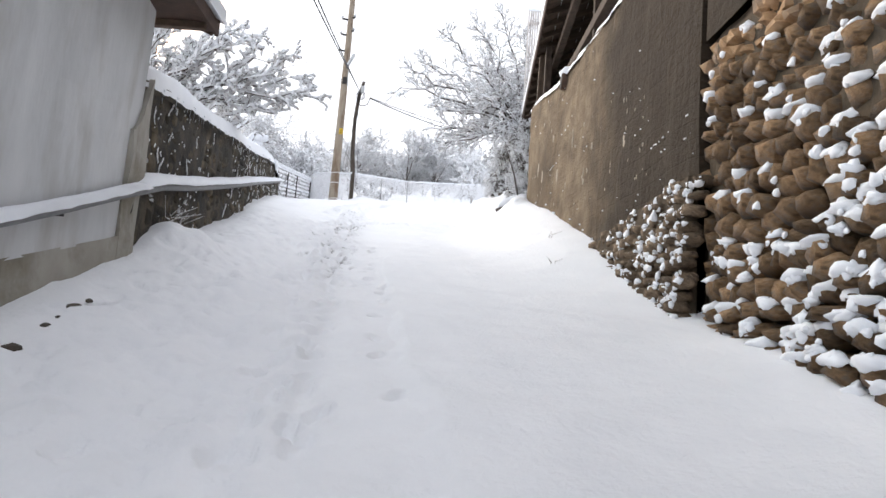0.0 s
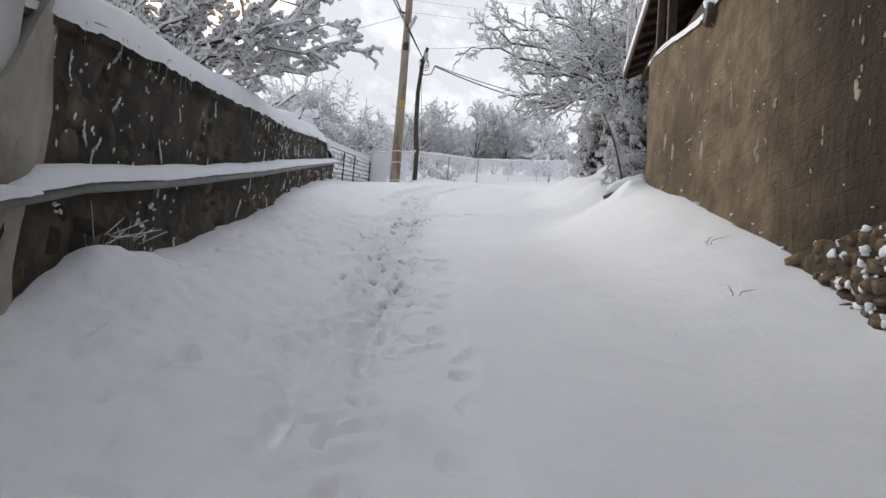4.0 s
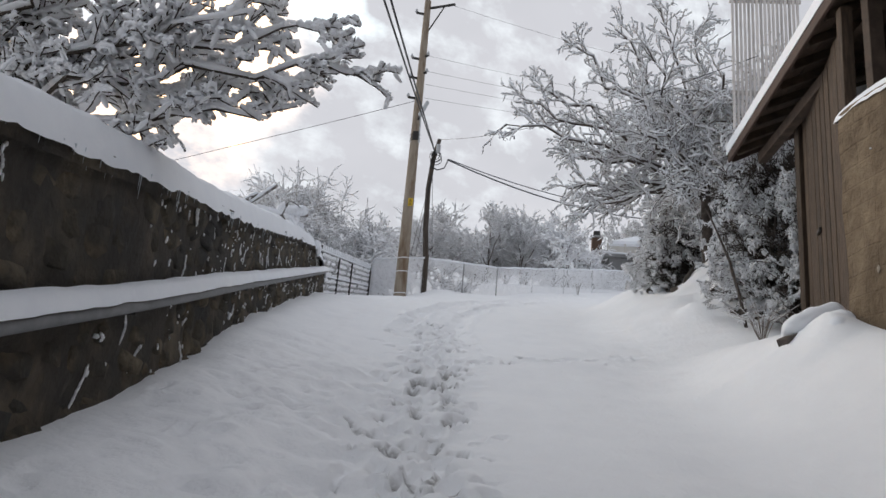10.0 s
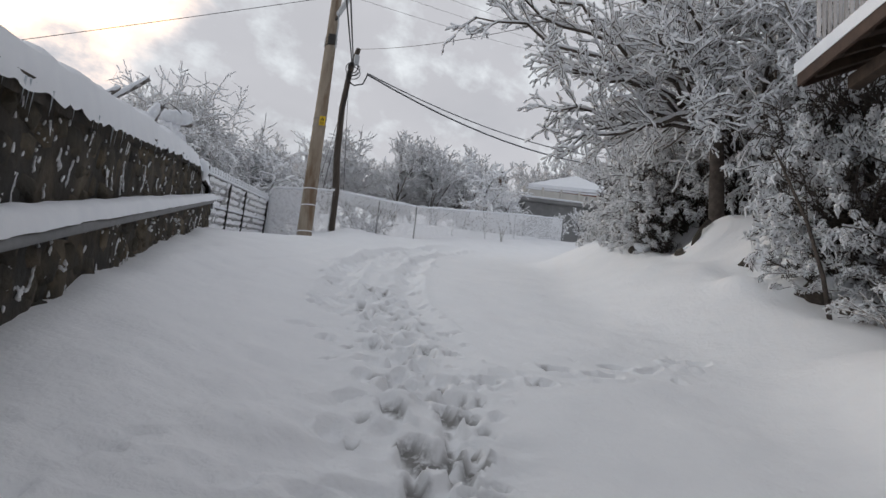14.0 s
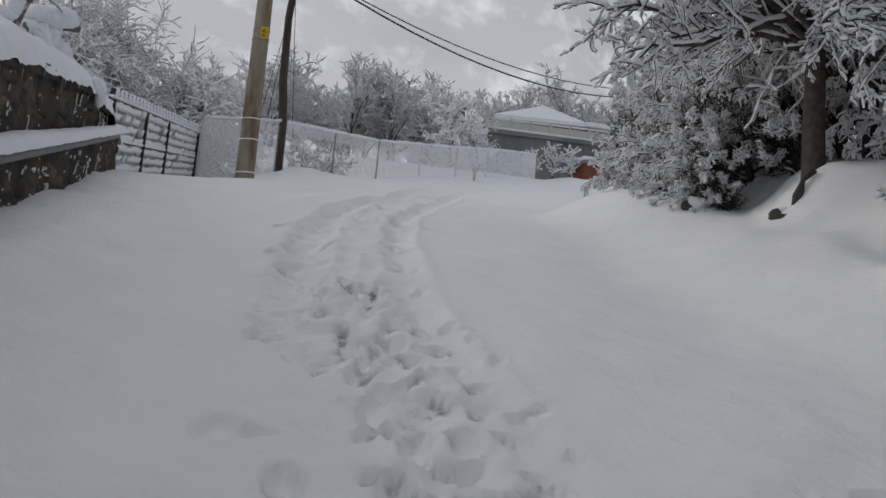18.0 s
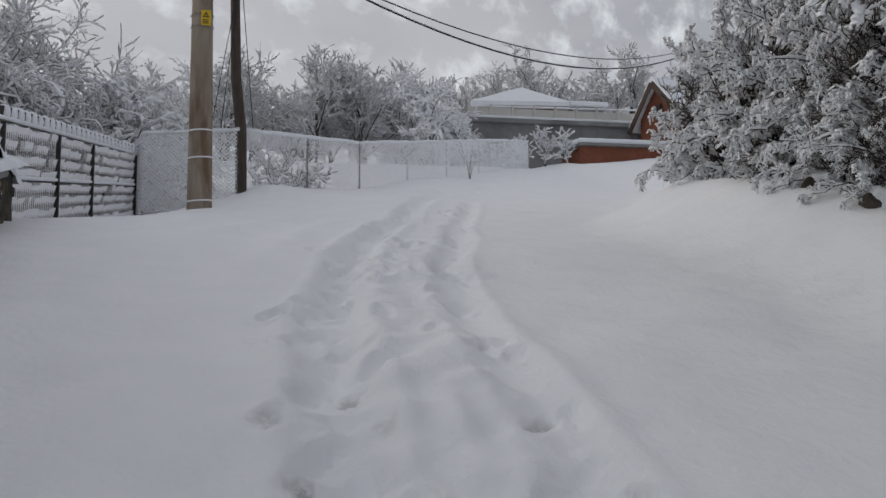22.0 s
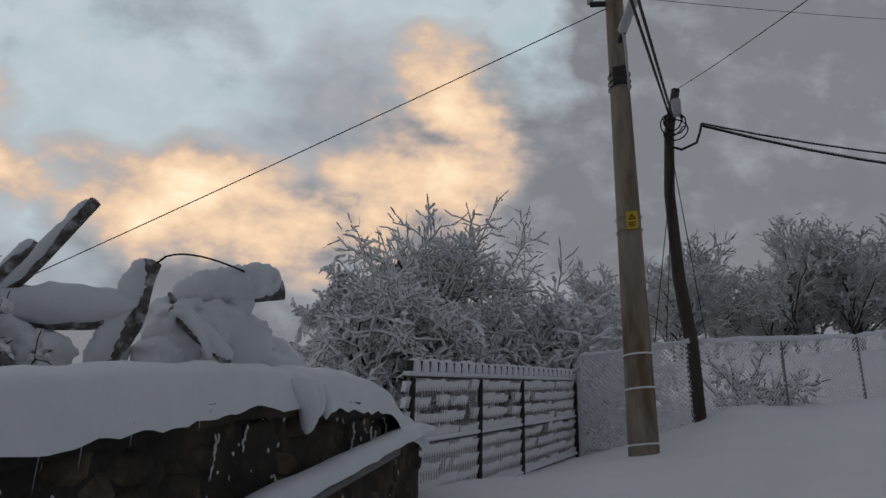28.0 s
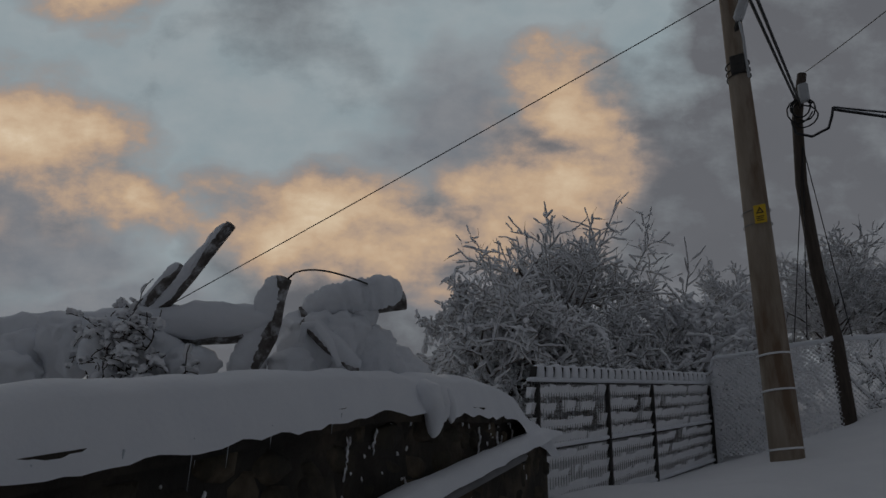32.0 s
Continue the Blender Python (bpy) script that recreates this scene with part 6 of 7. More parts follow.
# ---- houses at the top of the lane ----
def gable_house():
    """Brick house end with a snow roof, half hidden by the thicket."""
    ob = thing("brick_house", "red brick house with a steep snow-covered roof", "house", (11.0, 47.5, 12.3))
    inv = Matrix.Translation(-ob.location)

    def hp2(name, data, mat, label="", parent=None):
        o = part(name, data, mat, parent or ob, label)
        o.matrix_parent_inverse = inv if parent is None else Matrix.Identity(4)
        return o
    # plan: the gable runs from A to B, the long side from B away to the right
    A, B, L_ = Vector((11.67, 49.4, 0)), Vector((12.34, 47.2, 0)), Vector((4.6, 1.4, 0))
    out_, zb, zd, ze, zp = (A - B).normalized(), 11.6, 14.95, 15.05, 16.4
    M = (A + B) / 2
    up_ = lambda p, z: (p.x, p.y, z)
    vs = [up_(A, zb), up_(B, zb), up_(B, ze), up_(M, zp), up_(A, zd)] + [up_(p + L_, z) for p, z in ((A, zb), (B, zb), (B, ze), (M, zp), (A, zd))]
    hp2("wall", mesh_of("wall", vs, [(0, 1, 2, 3, 4), (9, 8, 7, 6, 5), (1, 6, 7, 2), (0, 4, 9, 5)], BRICK), BRICK)
    fw = -L_.normalized() * 0.35
    for e_, z0 in ((A + out_ * 0.4, zd - 0.5), (B - out_ * 0.35, ze - 0.4)):
        a = [up_(M + fw, zp + 0.06), up_(e_ + fw, z0 + 0.05), up_(e_ + L_, z0 + 0.05), up_(M + L_, zp + 0.06)]
        hp2("roof", mesh_of("roof", a + [(x, y, z + 0.22) for x, y, z in a], [(0, 1, 2, 3), (7, 6, 5, 4), (0, 4, 5, 1), (1, 5, 6, 2), (2, 6, 7, 3), (3, 7, 4, 0)], SNOW), SNOW, "thick snow on the roof")
        hp2("gable_board", beam(up_(M + fw * 1.05, zp - 0.05), up_(e_ + fw * 1.05, z0 - 0.06), 0.06, 0.24), FASCIA)
    w_ = M + L_.normalized() * -0.02
    hp2("window", box((w_.x - 0.03, w_.y - 0.28, 14.6), (w_.x + 0.03, w_.y + 0.1, 15.4), 0.01), DARKGLASS, "small dark window opening")
    hp2("stone_base", mesh_of("stone_base", [up_(B + Vector((0.02, -0.05, 0)), zb), up_(B + L_ + Vector((0.02, -0.05, 0)), zb), up_(B + L_ + Vector((0.02, -0.05, 0)), 14.1), up_(B + Vector((0.02, -0.05, 0)), 14.0), up_(B, zb), up_(B + L_, zb), up_(B + L_, 14.1), up_(B, 14.0)], [(0, 1, 2, 3), (7, 6, 5, 4), (3, 2, 6, 7), (0, 3, 7, 4), (1, 5, 6, 2)], LIME), LIME, "pale stone base of the side wall")
    return ob


def terrace_house():
    ob = thing("terrace_house", "low house with hipped snow roof above a grey terrace wall", "house", (4.0, 50.0, 13.0))
    inv = Matrix.Translation(-ob.location)

    def tp2(name, data, mat, label=""):
        o = part(name, data, mat, ob, label)
        o.matrix_parent_inverse = inv
        return o
    y = 50.0
    tp2("terrace_wall", box((3.9, y, 11.8), (12.0, y + 0.5, 14.75)), CONCRETE, "grey wall of upright boards")
    for i in range(40):
        x = 3.95 + i * 0.2
        tp2("wall_board", box((x, y - 0.035, 12.0), (x + 0.18, y - 0.004, 14.45)), CONCRETE)
    tp2("terrace_slab", box((3.6, y - 0.25, 14.75), (12.1, y + 4, 14.95), 0.03), CONCRETE)
    tp2("slab_snow", box((3.58, y - 0.27, 14.95), (12.1, y + 4, 15.05), 0.03), SNOW)
    tp2("railing_panel", box((3.75, y - 0.16, 15.06), (12.0, y - 0.11, 15.42)), CREAM, "pale railing panel with snow")
    for i in range(9):
        tp2("railing_post", box((3.7 + i * 1.0, y - 0.22, 14.97), (3.8 + i * 1.0, y - 0.12, 15.58), 0.01), CREAM)
    tp2("railing_top", beam((3.7, y - 0.15, 15.47), (12.0, y - 0.15, 15.6), 0.1, 0.06), SNOW)
    tp2("wall", box((4.8, 52.5, 14.9), (8.8, 57.0, 16.3)), BRICK, "brown house wall under the roof")
    c = (7.7, 54.9, 18.1)
    e = [(4.3, 51.9, 16.35), (9.3, 51.9, 16.5), (10.5, 57.5, 16.6), (5.3, 57.5, 16.5)]
    vs = e + [c] + [(x, yy_, z - 0.2) for x, yy_, z in e]
    tp2("roof", mesh_of("roof", vs, [(0, 1, 4), (1, 2, 4), (2, 3, 4), (3, 0, 4), (0, 5, 6, 1), (1, 6, 7, 2), (2, 7, 8, 3), (3, 8, 5, 0), (8, 7, 6, 5)], SNOW), SNOW, "hipped roof under snow")
    tp2("porch", box((9.4, 52.0, 14.9), (11.0, 54.0, 16.3)), CONCRETE)
    tp2("porch_roof", box((9.2, 51.8, 16.3), (11.2, 54.2, 16.55), 0.05), SNOW)
    return ob


def shed():
    ob = thing("brick_shed", "low red brick shed with a flat snow-covered roof", "shed", (7.3, 45.0, 11.6))
    inv = Matrix.Translation(-ob.location)
    for n_, d_, m_, l_ in (("wall", box((7.05, 45.05, 11.2), (11.2, 47.2, 12.62)), BRICK, ""), ("roof_slab", box((6.9, 44.85, 12.62), (11.35, 47.4, 12.72), 0.01), CONCRETE, ""), ("roof_snow", box((6.88, 44.83, 12.72), (11.37, 47.4, 12.9), 0.05), SNOW, "snow on the shed roof")):
        part(n_, d_, m_, ob, l_).matrix_parent_inverse = inv
    return ob


gable_house()
terrace_house()
shed()
solid("lamp_post", tube_mesh("lamp_post", [(11.35, 44.6, 11.6), (11.33, 44.6, 15.6)], 0.07, DARKPOLE, 8), DARKPOLE, "dark metal post beside the brick shed", "post")
ch = thing("chimney", "brown chimney with a cap rising behind the trees", "chimney", (5.9, 75.9, 22.0))
for n_, d_, m_ in (("stack", box((-0.45, -0.45, -8), (0.45, 0.45, 1.6), 0.02), BARREL), ("cap", box((-0.6, -0.6, 1.6), (0.6, 0.6, 1.8), 0.02), CONCRETE), ("cowl", box((-0.3, -0.3, 1.8), (0.3, 0.3, 2.3), 0.02), IRON)):
    part(n_, d_, m_, ch)

# ---- small things along the lane ----
drum = thing("drum", "rusty open pipe end sticking out of the barn wall", "drum", (2.13, 12.6, 6.50))
part("barrel", tube_mesh("barrel", [(-0.12, 0, 0), (-0.10, 0, 0), (0.5, 0, 0)], [0.15, 0.16, 0.16], BARREL, 18, caps=False), BARREL, drum)
# black disc in the mouth, in place of the shade inside the pipe
part("inside", tube_mesh("inside", [(-0.118, 0, 0), (-0.05, 0, 0)], [0.145, 0.145], BLACK, 18), BLACK, drum)
part("drum_snow", tube_mesh("drum_snow", [(-0.14, 0, 0.14), (-0.05, 0, 0.17), (0.2, 0, 0.18), (0.5, 0, 0.17)], [0.05, 0.12, 0.13, 0.11], SNOW, 10, wob=0.08), SNOW, drum, "cushion of snow")

# slatted screen standing over the end of the barn roof
screen = thing("slat_screen", "grey wooden slat screen over the barn roof dusted with snow", "screen", (2.4, 19.2, 8.6))
for i in range(17):
    part("slat", box((-0.48 + i * 0.065, -0.012, 0.0), (-0.44 + i * 0.065, 0.012, 2.7), 0.003), GREY_WOOD, screen)
for z in (0.6, 2.3):
    part("rail", box((-0.5, 0.014, z), (0.65, 0.05, z + 0.07), 0.004), GREY_WOOD, screen)
part("screen_snow", beam((-0.5, 0, 2.74), (0.66, 0, 2.74), 0.07, 0.09, 0.02), SNOW, screen)

# snow-covered boards leaning together by the barn corner
for i, (p_, q_) in enumerate((((1.78, 15.5, 0.08), (1.15, 15.2, 0.03)), ((1.70, 15.2, -0.03), (1.45, 14.78, -0.02)))):
    p_, q_ = Vector((p_[0], p_[1], gz(p_[0], p_[1]) + p_[2])), Vector((q_[0], q_[1], gz(q_[0], q_[1]) + q_[2]))
    ob = thing("fallen_board", "dark fallen board leaning in the snow by the barn", "board", tuple(q_), group="boards by the barn")
    v_ = p_ - q_
    part("plank", beam((0, 0, 0), tuple(v_), 0.14, 0.09, 0.01), BARK, ob)
    part("board_snow", tube_mesh("board_snow", [tuple(v_ * t + Vector((0.03, 0.05, 0.09 + 0.03 * math.sin(i + t * 5)))) for t in (0.02, 0.12, 0.25, 0.4, 0.55, 0.7, 0.85, 0.97, 1.03)], [0.04, 0.09, 0.11, 0.10, 0.13, 0.12, 0.14, 0.12, 0.05], SNOW, 12, wob=0.07, seed=i), SNOW, ob)

# bare twigs
def twigs(label, base, seed, n, h, spread):
    rng_ = random.Random(seed)
    ob = thing("bare_twigs", label, "twigs", base)
    for i in range(n):
        a, s = rng_.uniform(0, 6.28), rng_.uniform(0.3, 1.0) * spread
        pts_ = [(0, 0, -0.1), (math.cos(a) * s * 0.3, math.sin(a) * s * 0.3, h * 0.45 * rng_.uniform(0.8, 1.2)), (math.cos(a) * s, math.sin(a) * s, h * rng_.uniform(0.6, 1.0))]
        part("twig", tube_mesh("twig", pts_, [0.005, 0.0035, 0.0015], TWIG, 5), TWIG, ob)
        part("twig_snow", tube_mesh("twig_snow", [tuple(Vector(p) + Vector((0, 0, 0.008))) for p in pts_[1:]], [0.004, 0.002], FROST, 5), FROST, ob)
    return ob


twigs("bare frosted twigs growing at the foot of the masonry wall", (-3.22, 8.05, gz(-3.2, 8.05)), 1, 9, 0.55, 0.5)
twigs("bare frosted twigs growing at the foot of the masonry wall", (-3.3, 8.6, gz(-3.3, 8.6)), 2, 6, 0.4, 0.4)
twigs("dry twig poking out of the snow", (1.6, 9.6, gz(1.6, 9.6)), 3, 4, 0.12, 0.35)
twigs("dry twig poking out of the snow", (1.75, 11.2, gz(1.75, 11.2)), 4, 5, 0.14, 0.4)
twigs("dry frosted stems at the foot of the plank door", (1.75, 17.6, gz(1.75, 17.6)), 6, 22, 0.5, 0.6)
twigs("frosted weeds at the foot of the chain-link fence", (1.2, 38.6, gz(1.2, 38.6)), 5, 12, 0.9, 0.5)

sap = thing("sapling", "slender dark leaning sapling in front of the thicket", "sapling", (1.93, 19.06, gz(1.93, 19.06)))
part("stem", tube_mesh("stem", [(0.1, 0, -0.2), (0.0, 0, 0.4), (-0.12, 0.1, 1.0), (-0.3, 0.25, 1.6), (-0.42, 0.3, 1.9)], [0.028, 0.025, 0.02, 0.014, 0.006], BARK, 7), BARK, sap)
part("twig", tube_mesh("twig", [(-0.12, 0.1, 1.0), (-0.2, 0.0, 1.3)], [0.008, 0.004], BARK, 5), BARK, sap)

# dark lumps stand in for shaded hollows under the bank's snow; roots follow
for i, (x, y, r) in enumerate(((2.1, 21.0, 0.15), (2.0, 20.3, 0.12), (2.15, 19.55, 0.20), (1.78, 22.45, 0.09), (1.6, 24.2, 0.13), (1.75, 25.1, 0.14), (2.05, 26.2, 0.16), (2.4, 27.4, 0.15), (2.3, 19.25, 0.13))):
    ob = thing("rock", "dark lump for the shade of a hollow in the snowy bank", "rock", (x, y, gz(x, y) - 0.25 * r), group="rocks on the bank")
    bm = bmesh.new()
    bmesh.ops.create_icosphere(bm, subdivisions=3, radius=r)
    for v in bm.verts:
        v.co *= 1 + 0.5 * noise.noise(v.co / r * 1.1 + Vector((i * 7.1, 0, 0)))
        v.co.z *= 0.9
    part("stone", bm, DARK_BROWN, ob)
    bm = bmesh.new()
    bmesh.ops.create_icosphere(bm, subdivisions=3, radius=r * 1.1)
    for v in bm.verts:
        k = 1 + 0.35 * noise.noise(v.co / r * 1.2 + Vector((i * 3.3, 4, 1)))
        v.co = Vector((v.co.x * 1.1 * k + 0.75 * r, v.co.y * 1.3 * k, v.co.z * 0.8 * k + r * 0.45))
    o = part("rock_snow", bm, SNOW, ob, "cap of snow")
    o.data.shade_smooth()

for pts_, r in ((((1.62, 22.36, 0.10), (1.72, 22.3, -0.02), (1.88, 22.28, -0.10), (2.06, 22.3, -0.10), (2.2, 22.36, -0.02)), 0.045), (((1.86, 22.32, -0.1), (1.92, 22.36, 0.06), (2.02, 22.42, 0.16), (2.16, 22.45, 0.15)), 0.04)):
    x, y = pts_[0][:2]
    ob = thing("exposed_root", "dark gnarled root showing in the undercut snow bank", "root", (x, y, gz(x, y)), group="roots on the bank")
    part("bark", tube_mesh("bark", [(a - x, b - y, gz(a, b) - gz(x, y) + c) for a, b, c in pts_], [r * (1 + 0.5 * math.sin(k * 2.1)) for k in range(len(pts_))], DARK_BROWN, 9, wob=0.25, seed=3), DARK_BROWN, ob)
# dark lumps stand in for shade under broken snow crust along the house
for x, y, r in ((-2.67, 5.09, 0.075), (-2.63, 4.65, 0.035), (-2.65, 4.85, 0.03), (-2.55, 4.14, 0.06), (-2.69, 5.35, 0.03), (-2.98, 7.85, 0.03)):
    bm = bmesh.new()
    bmesh.ops.create_icosphere(bm, subdivisions=2, radius=r)
    for v in bm.verts:
        v.co = Vector((v.co.x * 0.8, v.co.y * 1.5, v.co.z * 0.6)) * (1 + 0.4 * noise.noise(v.co / r + Vector((y, 0, 0))))
    o = solid("earth_clod", bm, DARK_BROWN, "dark lump for the shade in a gap of the snow crust", "clod", group="clods by the house")
    o.location = (x, y, gz(x, y) + 0.01)

tree("shrub", "dark bare shrub behind the chain-link fence", "shrub", (-3.75, 34.9, 8.25), 91, snow=1.6, clump=0.1, skip=0.3, twig=BARK, height=1.1, reach=0.8, trunk_r=0.05, levels=3, kids=(6, 5, 4), spread=0.8, trunk_part=0.15, up=0.12, stems=3, min_r=0.008)
# dark stems seen through the fence
st = thing("stump_shrub", "forked dark shrub stems behind the chain-link fence", "shrub", (-3.9, 34.6, 8.3))
for i, (dx, dz, r) in enumerate(((-0.75, 1.1, 0.05), (-0.35, 1.25, 0.05), (0.1, 1.0, 0.06), (0.55, 1.15, 0.06), (0.75, 0.9, 0.05), (-0.5, 0.7, 0.03))):
    part("stem", tube_mesh("stem", [(0.1 * i - 0.2, 0, -0.2), (dx * 0.5, 0.1, dz * 0.5), (dx, 0.05, dz)], [r, r * 0.8, r * 0.4], BARK, 7), BARK, st)
    part("stem_snow", tube_mesh("stem_snow", [(dx * 0.5, 0.05, dz * 0.5 + r), (dx, 0.03, dz + r * 0.5)], [r * 0.8, r * 0.4], FROST, 6), FROST, st)


for x, y, h, sd in ((6.0, 46.2, 1.7, 4), (6.7, 45.6, 1.2, 6), (5.3, 46.6, 1.2, 8)):
    tree("sapling", "young sapling furred with snow by the fence", "sapling", (x, y, gz(x, y) - 0.1), 80 + sd, snow=2.2, clump=0.1, height=h, reach=0.7, trunk_r=0.03, levels=2, kids=(14, 6), spread=0.75, trunk_part=0.1, up=0.15, group="saplings by the fence")
tree("tree", "small tree bowed under clumps of snow behind the fence", "tree", (1.2, 44.6, gz(1.2, 44.6)), 71, snow=3.2, clump=0.3, hang=0.3, height=2.9, reach=1.4, trunk_r=0.06, levels=3, kids=(11, 6, 4), spread=1.0, trunk_part=0.15, up=0.08)
tree("tree", "small tree bowed under clumps of snow behind the fence", "tree", (2.6, 45.6, gz(2.6, 45.6)), 72, snow=3.2, clump=0.3, hang=0.3, height=1.9, reach=1.3, trunk_r=0.05, levels=3, kids=(10, 6, 4), spread=1.05, trunk_part=0.12, up=0.05)

# ---- stones and small pieces of the walls ----
def stone_meshes(mat, count, seed, name="stone"):
    out = []
    rng = random.Random(seed)
    for i in range(count):
        bm = box((-0.5, -0.5, -0.5), (0.5, 0.5, 0.5), rng.uniform(0.19, 0.31))
        for v in bm.verts:
            v.co += Vector((rng.uniform(-0.09, 0.09), rng.uniform(-0.12, 0.12), rng.uniform(-0.13, 0.13)))
        me = bpy.data.meshes.new(name)
        bm.to_mesh(me)
        bm.free()
        me.materials.append(mat)
        me.shade_smooth()
        out.append(me)
    return out


def lay_stones(parent, meshes, y0, y1, face, lo, hi, row_h, len_rng, depth, proud, seed, limit=300, normal=-1, tilt=0.14):
    """Rough courses of stones, each an object of its own, nearest stretch first; the rest joined."""
    rng = random.Random(seed)
    made, rest_v, rest_f = 0, [], []
    z_base = float(min(lo(y0), lo(y1)))
    z_max = float(max(hi(y0), hi(y1)))
    tops = []
    z = z_base
    while z < z_max:
        h = row_h * rng.uniform(0.7, 1.35)
        y = y0 - rng.uniform(0, 0.2)
        while y < y1:
            ln = rng.uniform(*len_rng)
            yc, zc = y + ln / 2, z + h / 2 + rng.uniform(-0.035, 0.035) + 0.06 * math.sin(y * 2.3 + seed) + 0.04 * math.sin(y * 5.1 + z * 3)
            if yc < y1 and float(lo(yc)) - 0.1 < zc < float(hi(yc)) - 0.03:
                x = float(face(yc, zc)) + normal * (proud * rng.uniform(-0.4, 1.0) - depth / 2)
                m = Matrix.Translation((x, yc, zc)) @ Euler((rng.uniform(-tilt, tilt), rng.uniform(-0.12, 0.12), rng.uniform(-0.15, 0.15))).to_matrix().to_4x4() @ Matrix.Diagonal((depth, ln * rng.uniform(0.9, 1.02), h * rng.uniform(0.75, 1.15), 1))
                me = rng.choice(meshes)
                tops.append((x + normal * depth / 2, yc, zc + h / 2, ln, h))
                if made < limit:
                    o = new("stone", me)
                    o.parent, o.matrix_basis = parent, m
                    made += 1
                else:
                    off = len(rest_v)
                    rest_v += [m @ v.co for v in me.vertices]
                    rest_f += [tuple(off + k for k in p.vertices) for p in me.polygons]
            y += ln + rng.uniform(0.0, 0.02)
        z += h + rng.uniform(-0.01, 0.015)
    if rest_v:
        o = part("stones", mesh_of("stones", rest_v, rest_f, meshes[0].materials[0]), None, parent)
        tagged(o, kind="stuff")
    return tops


def blobs(name, items, mat, parent, label, seed):
    """Small soft lumps, joined: items of (x, y, z, rx, ry, rz)."""
    bm = bmesh.new()
    bmesh.ops.create_icosphere(bm, subdivisions=2, radius=1)
    base = np.array([v.co[:] for v in bm.verts])
    tri = np.array([[v.index for v in f.verts] for f in bm.faces])
    bm.free()
    rng = np.random.RandomState(seed)
    V, F = [], []
    for i, (x, y, z, rx, ry, rz) in enumerate(items):
        b = base * (1 + 0.22 * rng.uniform(-1, 1, (len(base), 1)))
        b = b + 0.25 * np.sin(b[:, [1, 2, 0]] * 2.2 + rng.uniform(0, 6))
        V.append(b * (rx, ry, rz) + (x, y, z))
        F.append(tri + i * len(base))
    o = part(name, mesh_np(name, np.concatenate(V), np.concatenate(F), mat, smooth=True), None, parent, label)
    return tagged(o, kind="stuff")


rng = random.Random(77)
FIELD = stone_meshes(STONE, 12, 1)


def rub_face(y, z):
    h = np.clip((z - float(lane_z(y))) / 3.0, 0, 1)
    return float(right_x(y)) + 0.12 - 0.25 * (1 - h) ** 1.4 * float(1 - smooth(6.0, 7.1, y)) - 0.05


tops = lay_stones(rubble, FIELD, 3.0, 7.12, rub_face, lambda y: lane_z(y) - 0.15, lambda y: y * 0 + 4.72, 0.185, (0.13, 0.36), 0.34, 0.075, 5, 300, -1, 0.26)
snow = []
for x, y, z, ln, h in tops:
    k = float(np.clip(0.98 - (y - 3.6) / 3.6 + (2.6 - z) * 0.22, 0.10, 0.9))
    if rng.random() < k:               # a cap of snow lying on the front edge of the stone
        c = rng.uniform(-0.15, 0.15) * ln
        big = rng.uniform(0.34, 0.58) * ln * (0.6 + 0.4 * k)
        snow.append((x + 0.05, y + c, z - 0.02, rng.uniform(0.07, 0.095), big * 1.25, rng.uniform(0.04, 0.062)))
        for _ in range(rng.randint(1, 3)):
            sz = rng.uniform(0.03, 0.06)
            snow.append((x + rng.uniform(0.01, 0.05), y + c + rng.uniform(-0.9, 0.9) * big, z + rng.uniform(-0.06, 0.0), sz * 0.8, sz * rng.uniform(0.9, 1.6), sz * rng.uniform(0.7, 1.1)))
    if rng.random() < k * 0.35:
        sz = rng.uniform(0.02, 0.05)
        snow.append((x - 0.01, y + rng.uniform(-0.3, 0.3) * ln, z - h * rng.uniform(0.3, 0.8), sz * 0.7, sz * rng.uniform(0.9, 1.6), sz))
blobs("joint_snow", snow, SNOW, rubble, "snow caught between the stones", 3)

# low rubble footing in front of the earthen wall
footing = tagged(new("wall_footing", strip_wall("wall_footing", np.arange(7.1, 10.6, 0.1), lambda y: right_x(y) - 0.10, lambda y: foot(y, right_x(y)), lambda y: np.interp(y, [7.1, 8.3, 10.5], [3.25, 3.18, 3.0]), 0.2, MORTAR, 27, 0.03, side=1)),
                 "low rubble footing of the barn wall matted with snow", "wall", kind="structure")
FOOT = stone_meshes(STONE_FOOT, 8, 9)
tops = lay_stones(footing, FOOT, 7.1, 10.4, lambda y, z: float(right_x(y)) - 0.10 - 0.14 * max(0, 3.2 - z), lambda y: lane_z(y) - 0.1, lambda y: np.interp(y, [7.1, 8.3, 10.5], [3.28, 3.2, 3.0]), 0.12, (0.08, 0.24), 0.24, 0.05, 6, 300, -1, 0.35)
snow = []
for x, y, z, ln, h in tops:
    for _ in range(6):
        if rng.random() < 0.55 - 0.14 * (y - 7.1):
            sz = rng.uniform(0.012, 0.045)
            snow.append((x + rng.uniform(0.015, 0.05), y + rng.uniform(-0.09, 0.09), z - rng.uniform(0, 0.11), sz * 0.9, sz * rng.uniform(0.7, 2.2), sz * rng.uniform(0.6, 1.5)))
blobs("joint_snow", snow, SNOW, footing, "snow matted between the stones", 4)

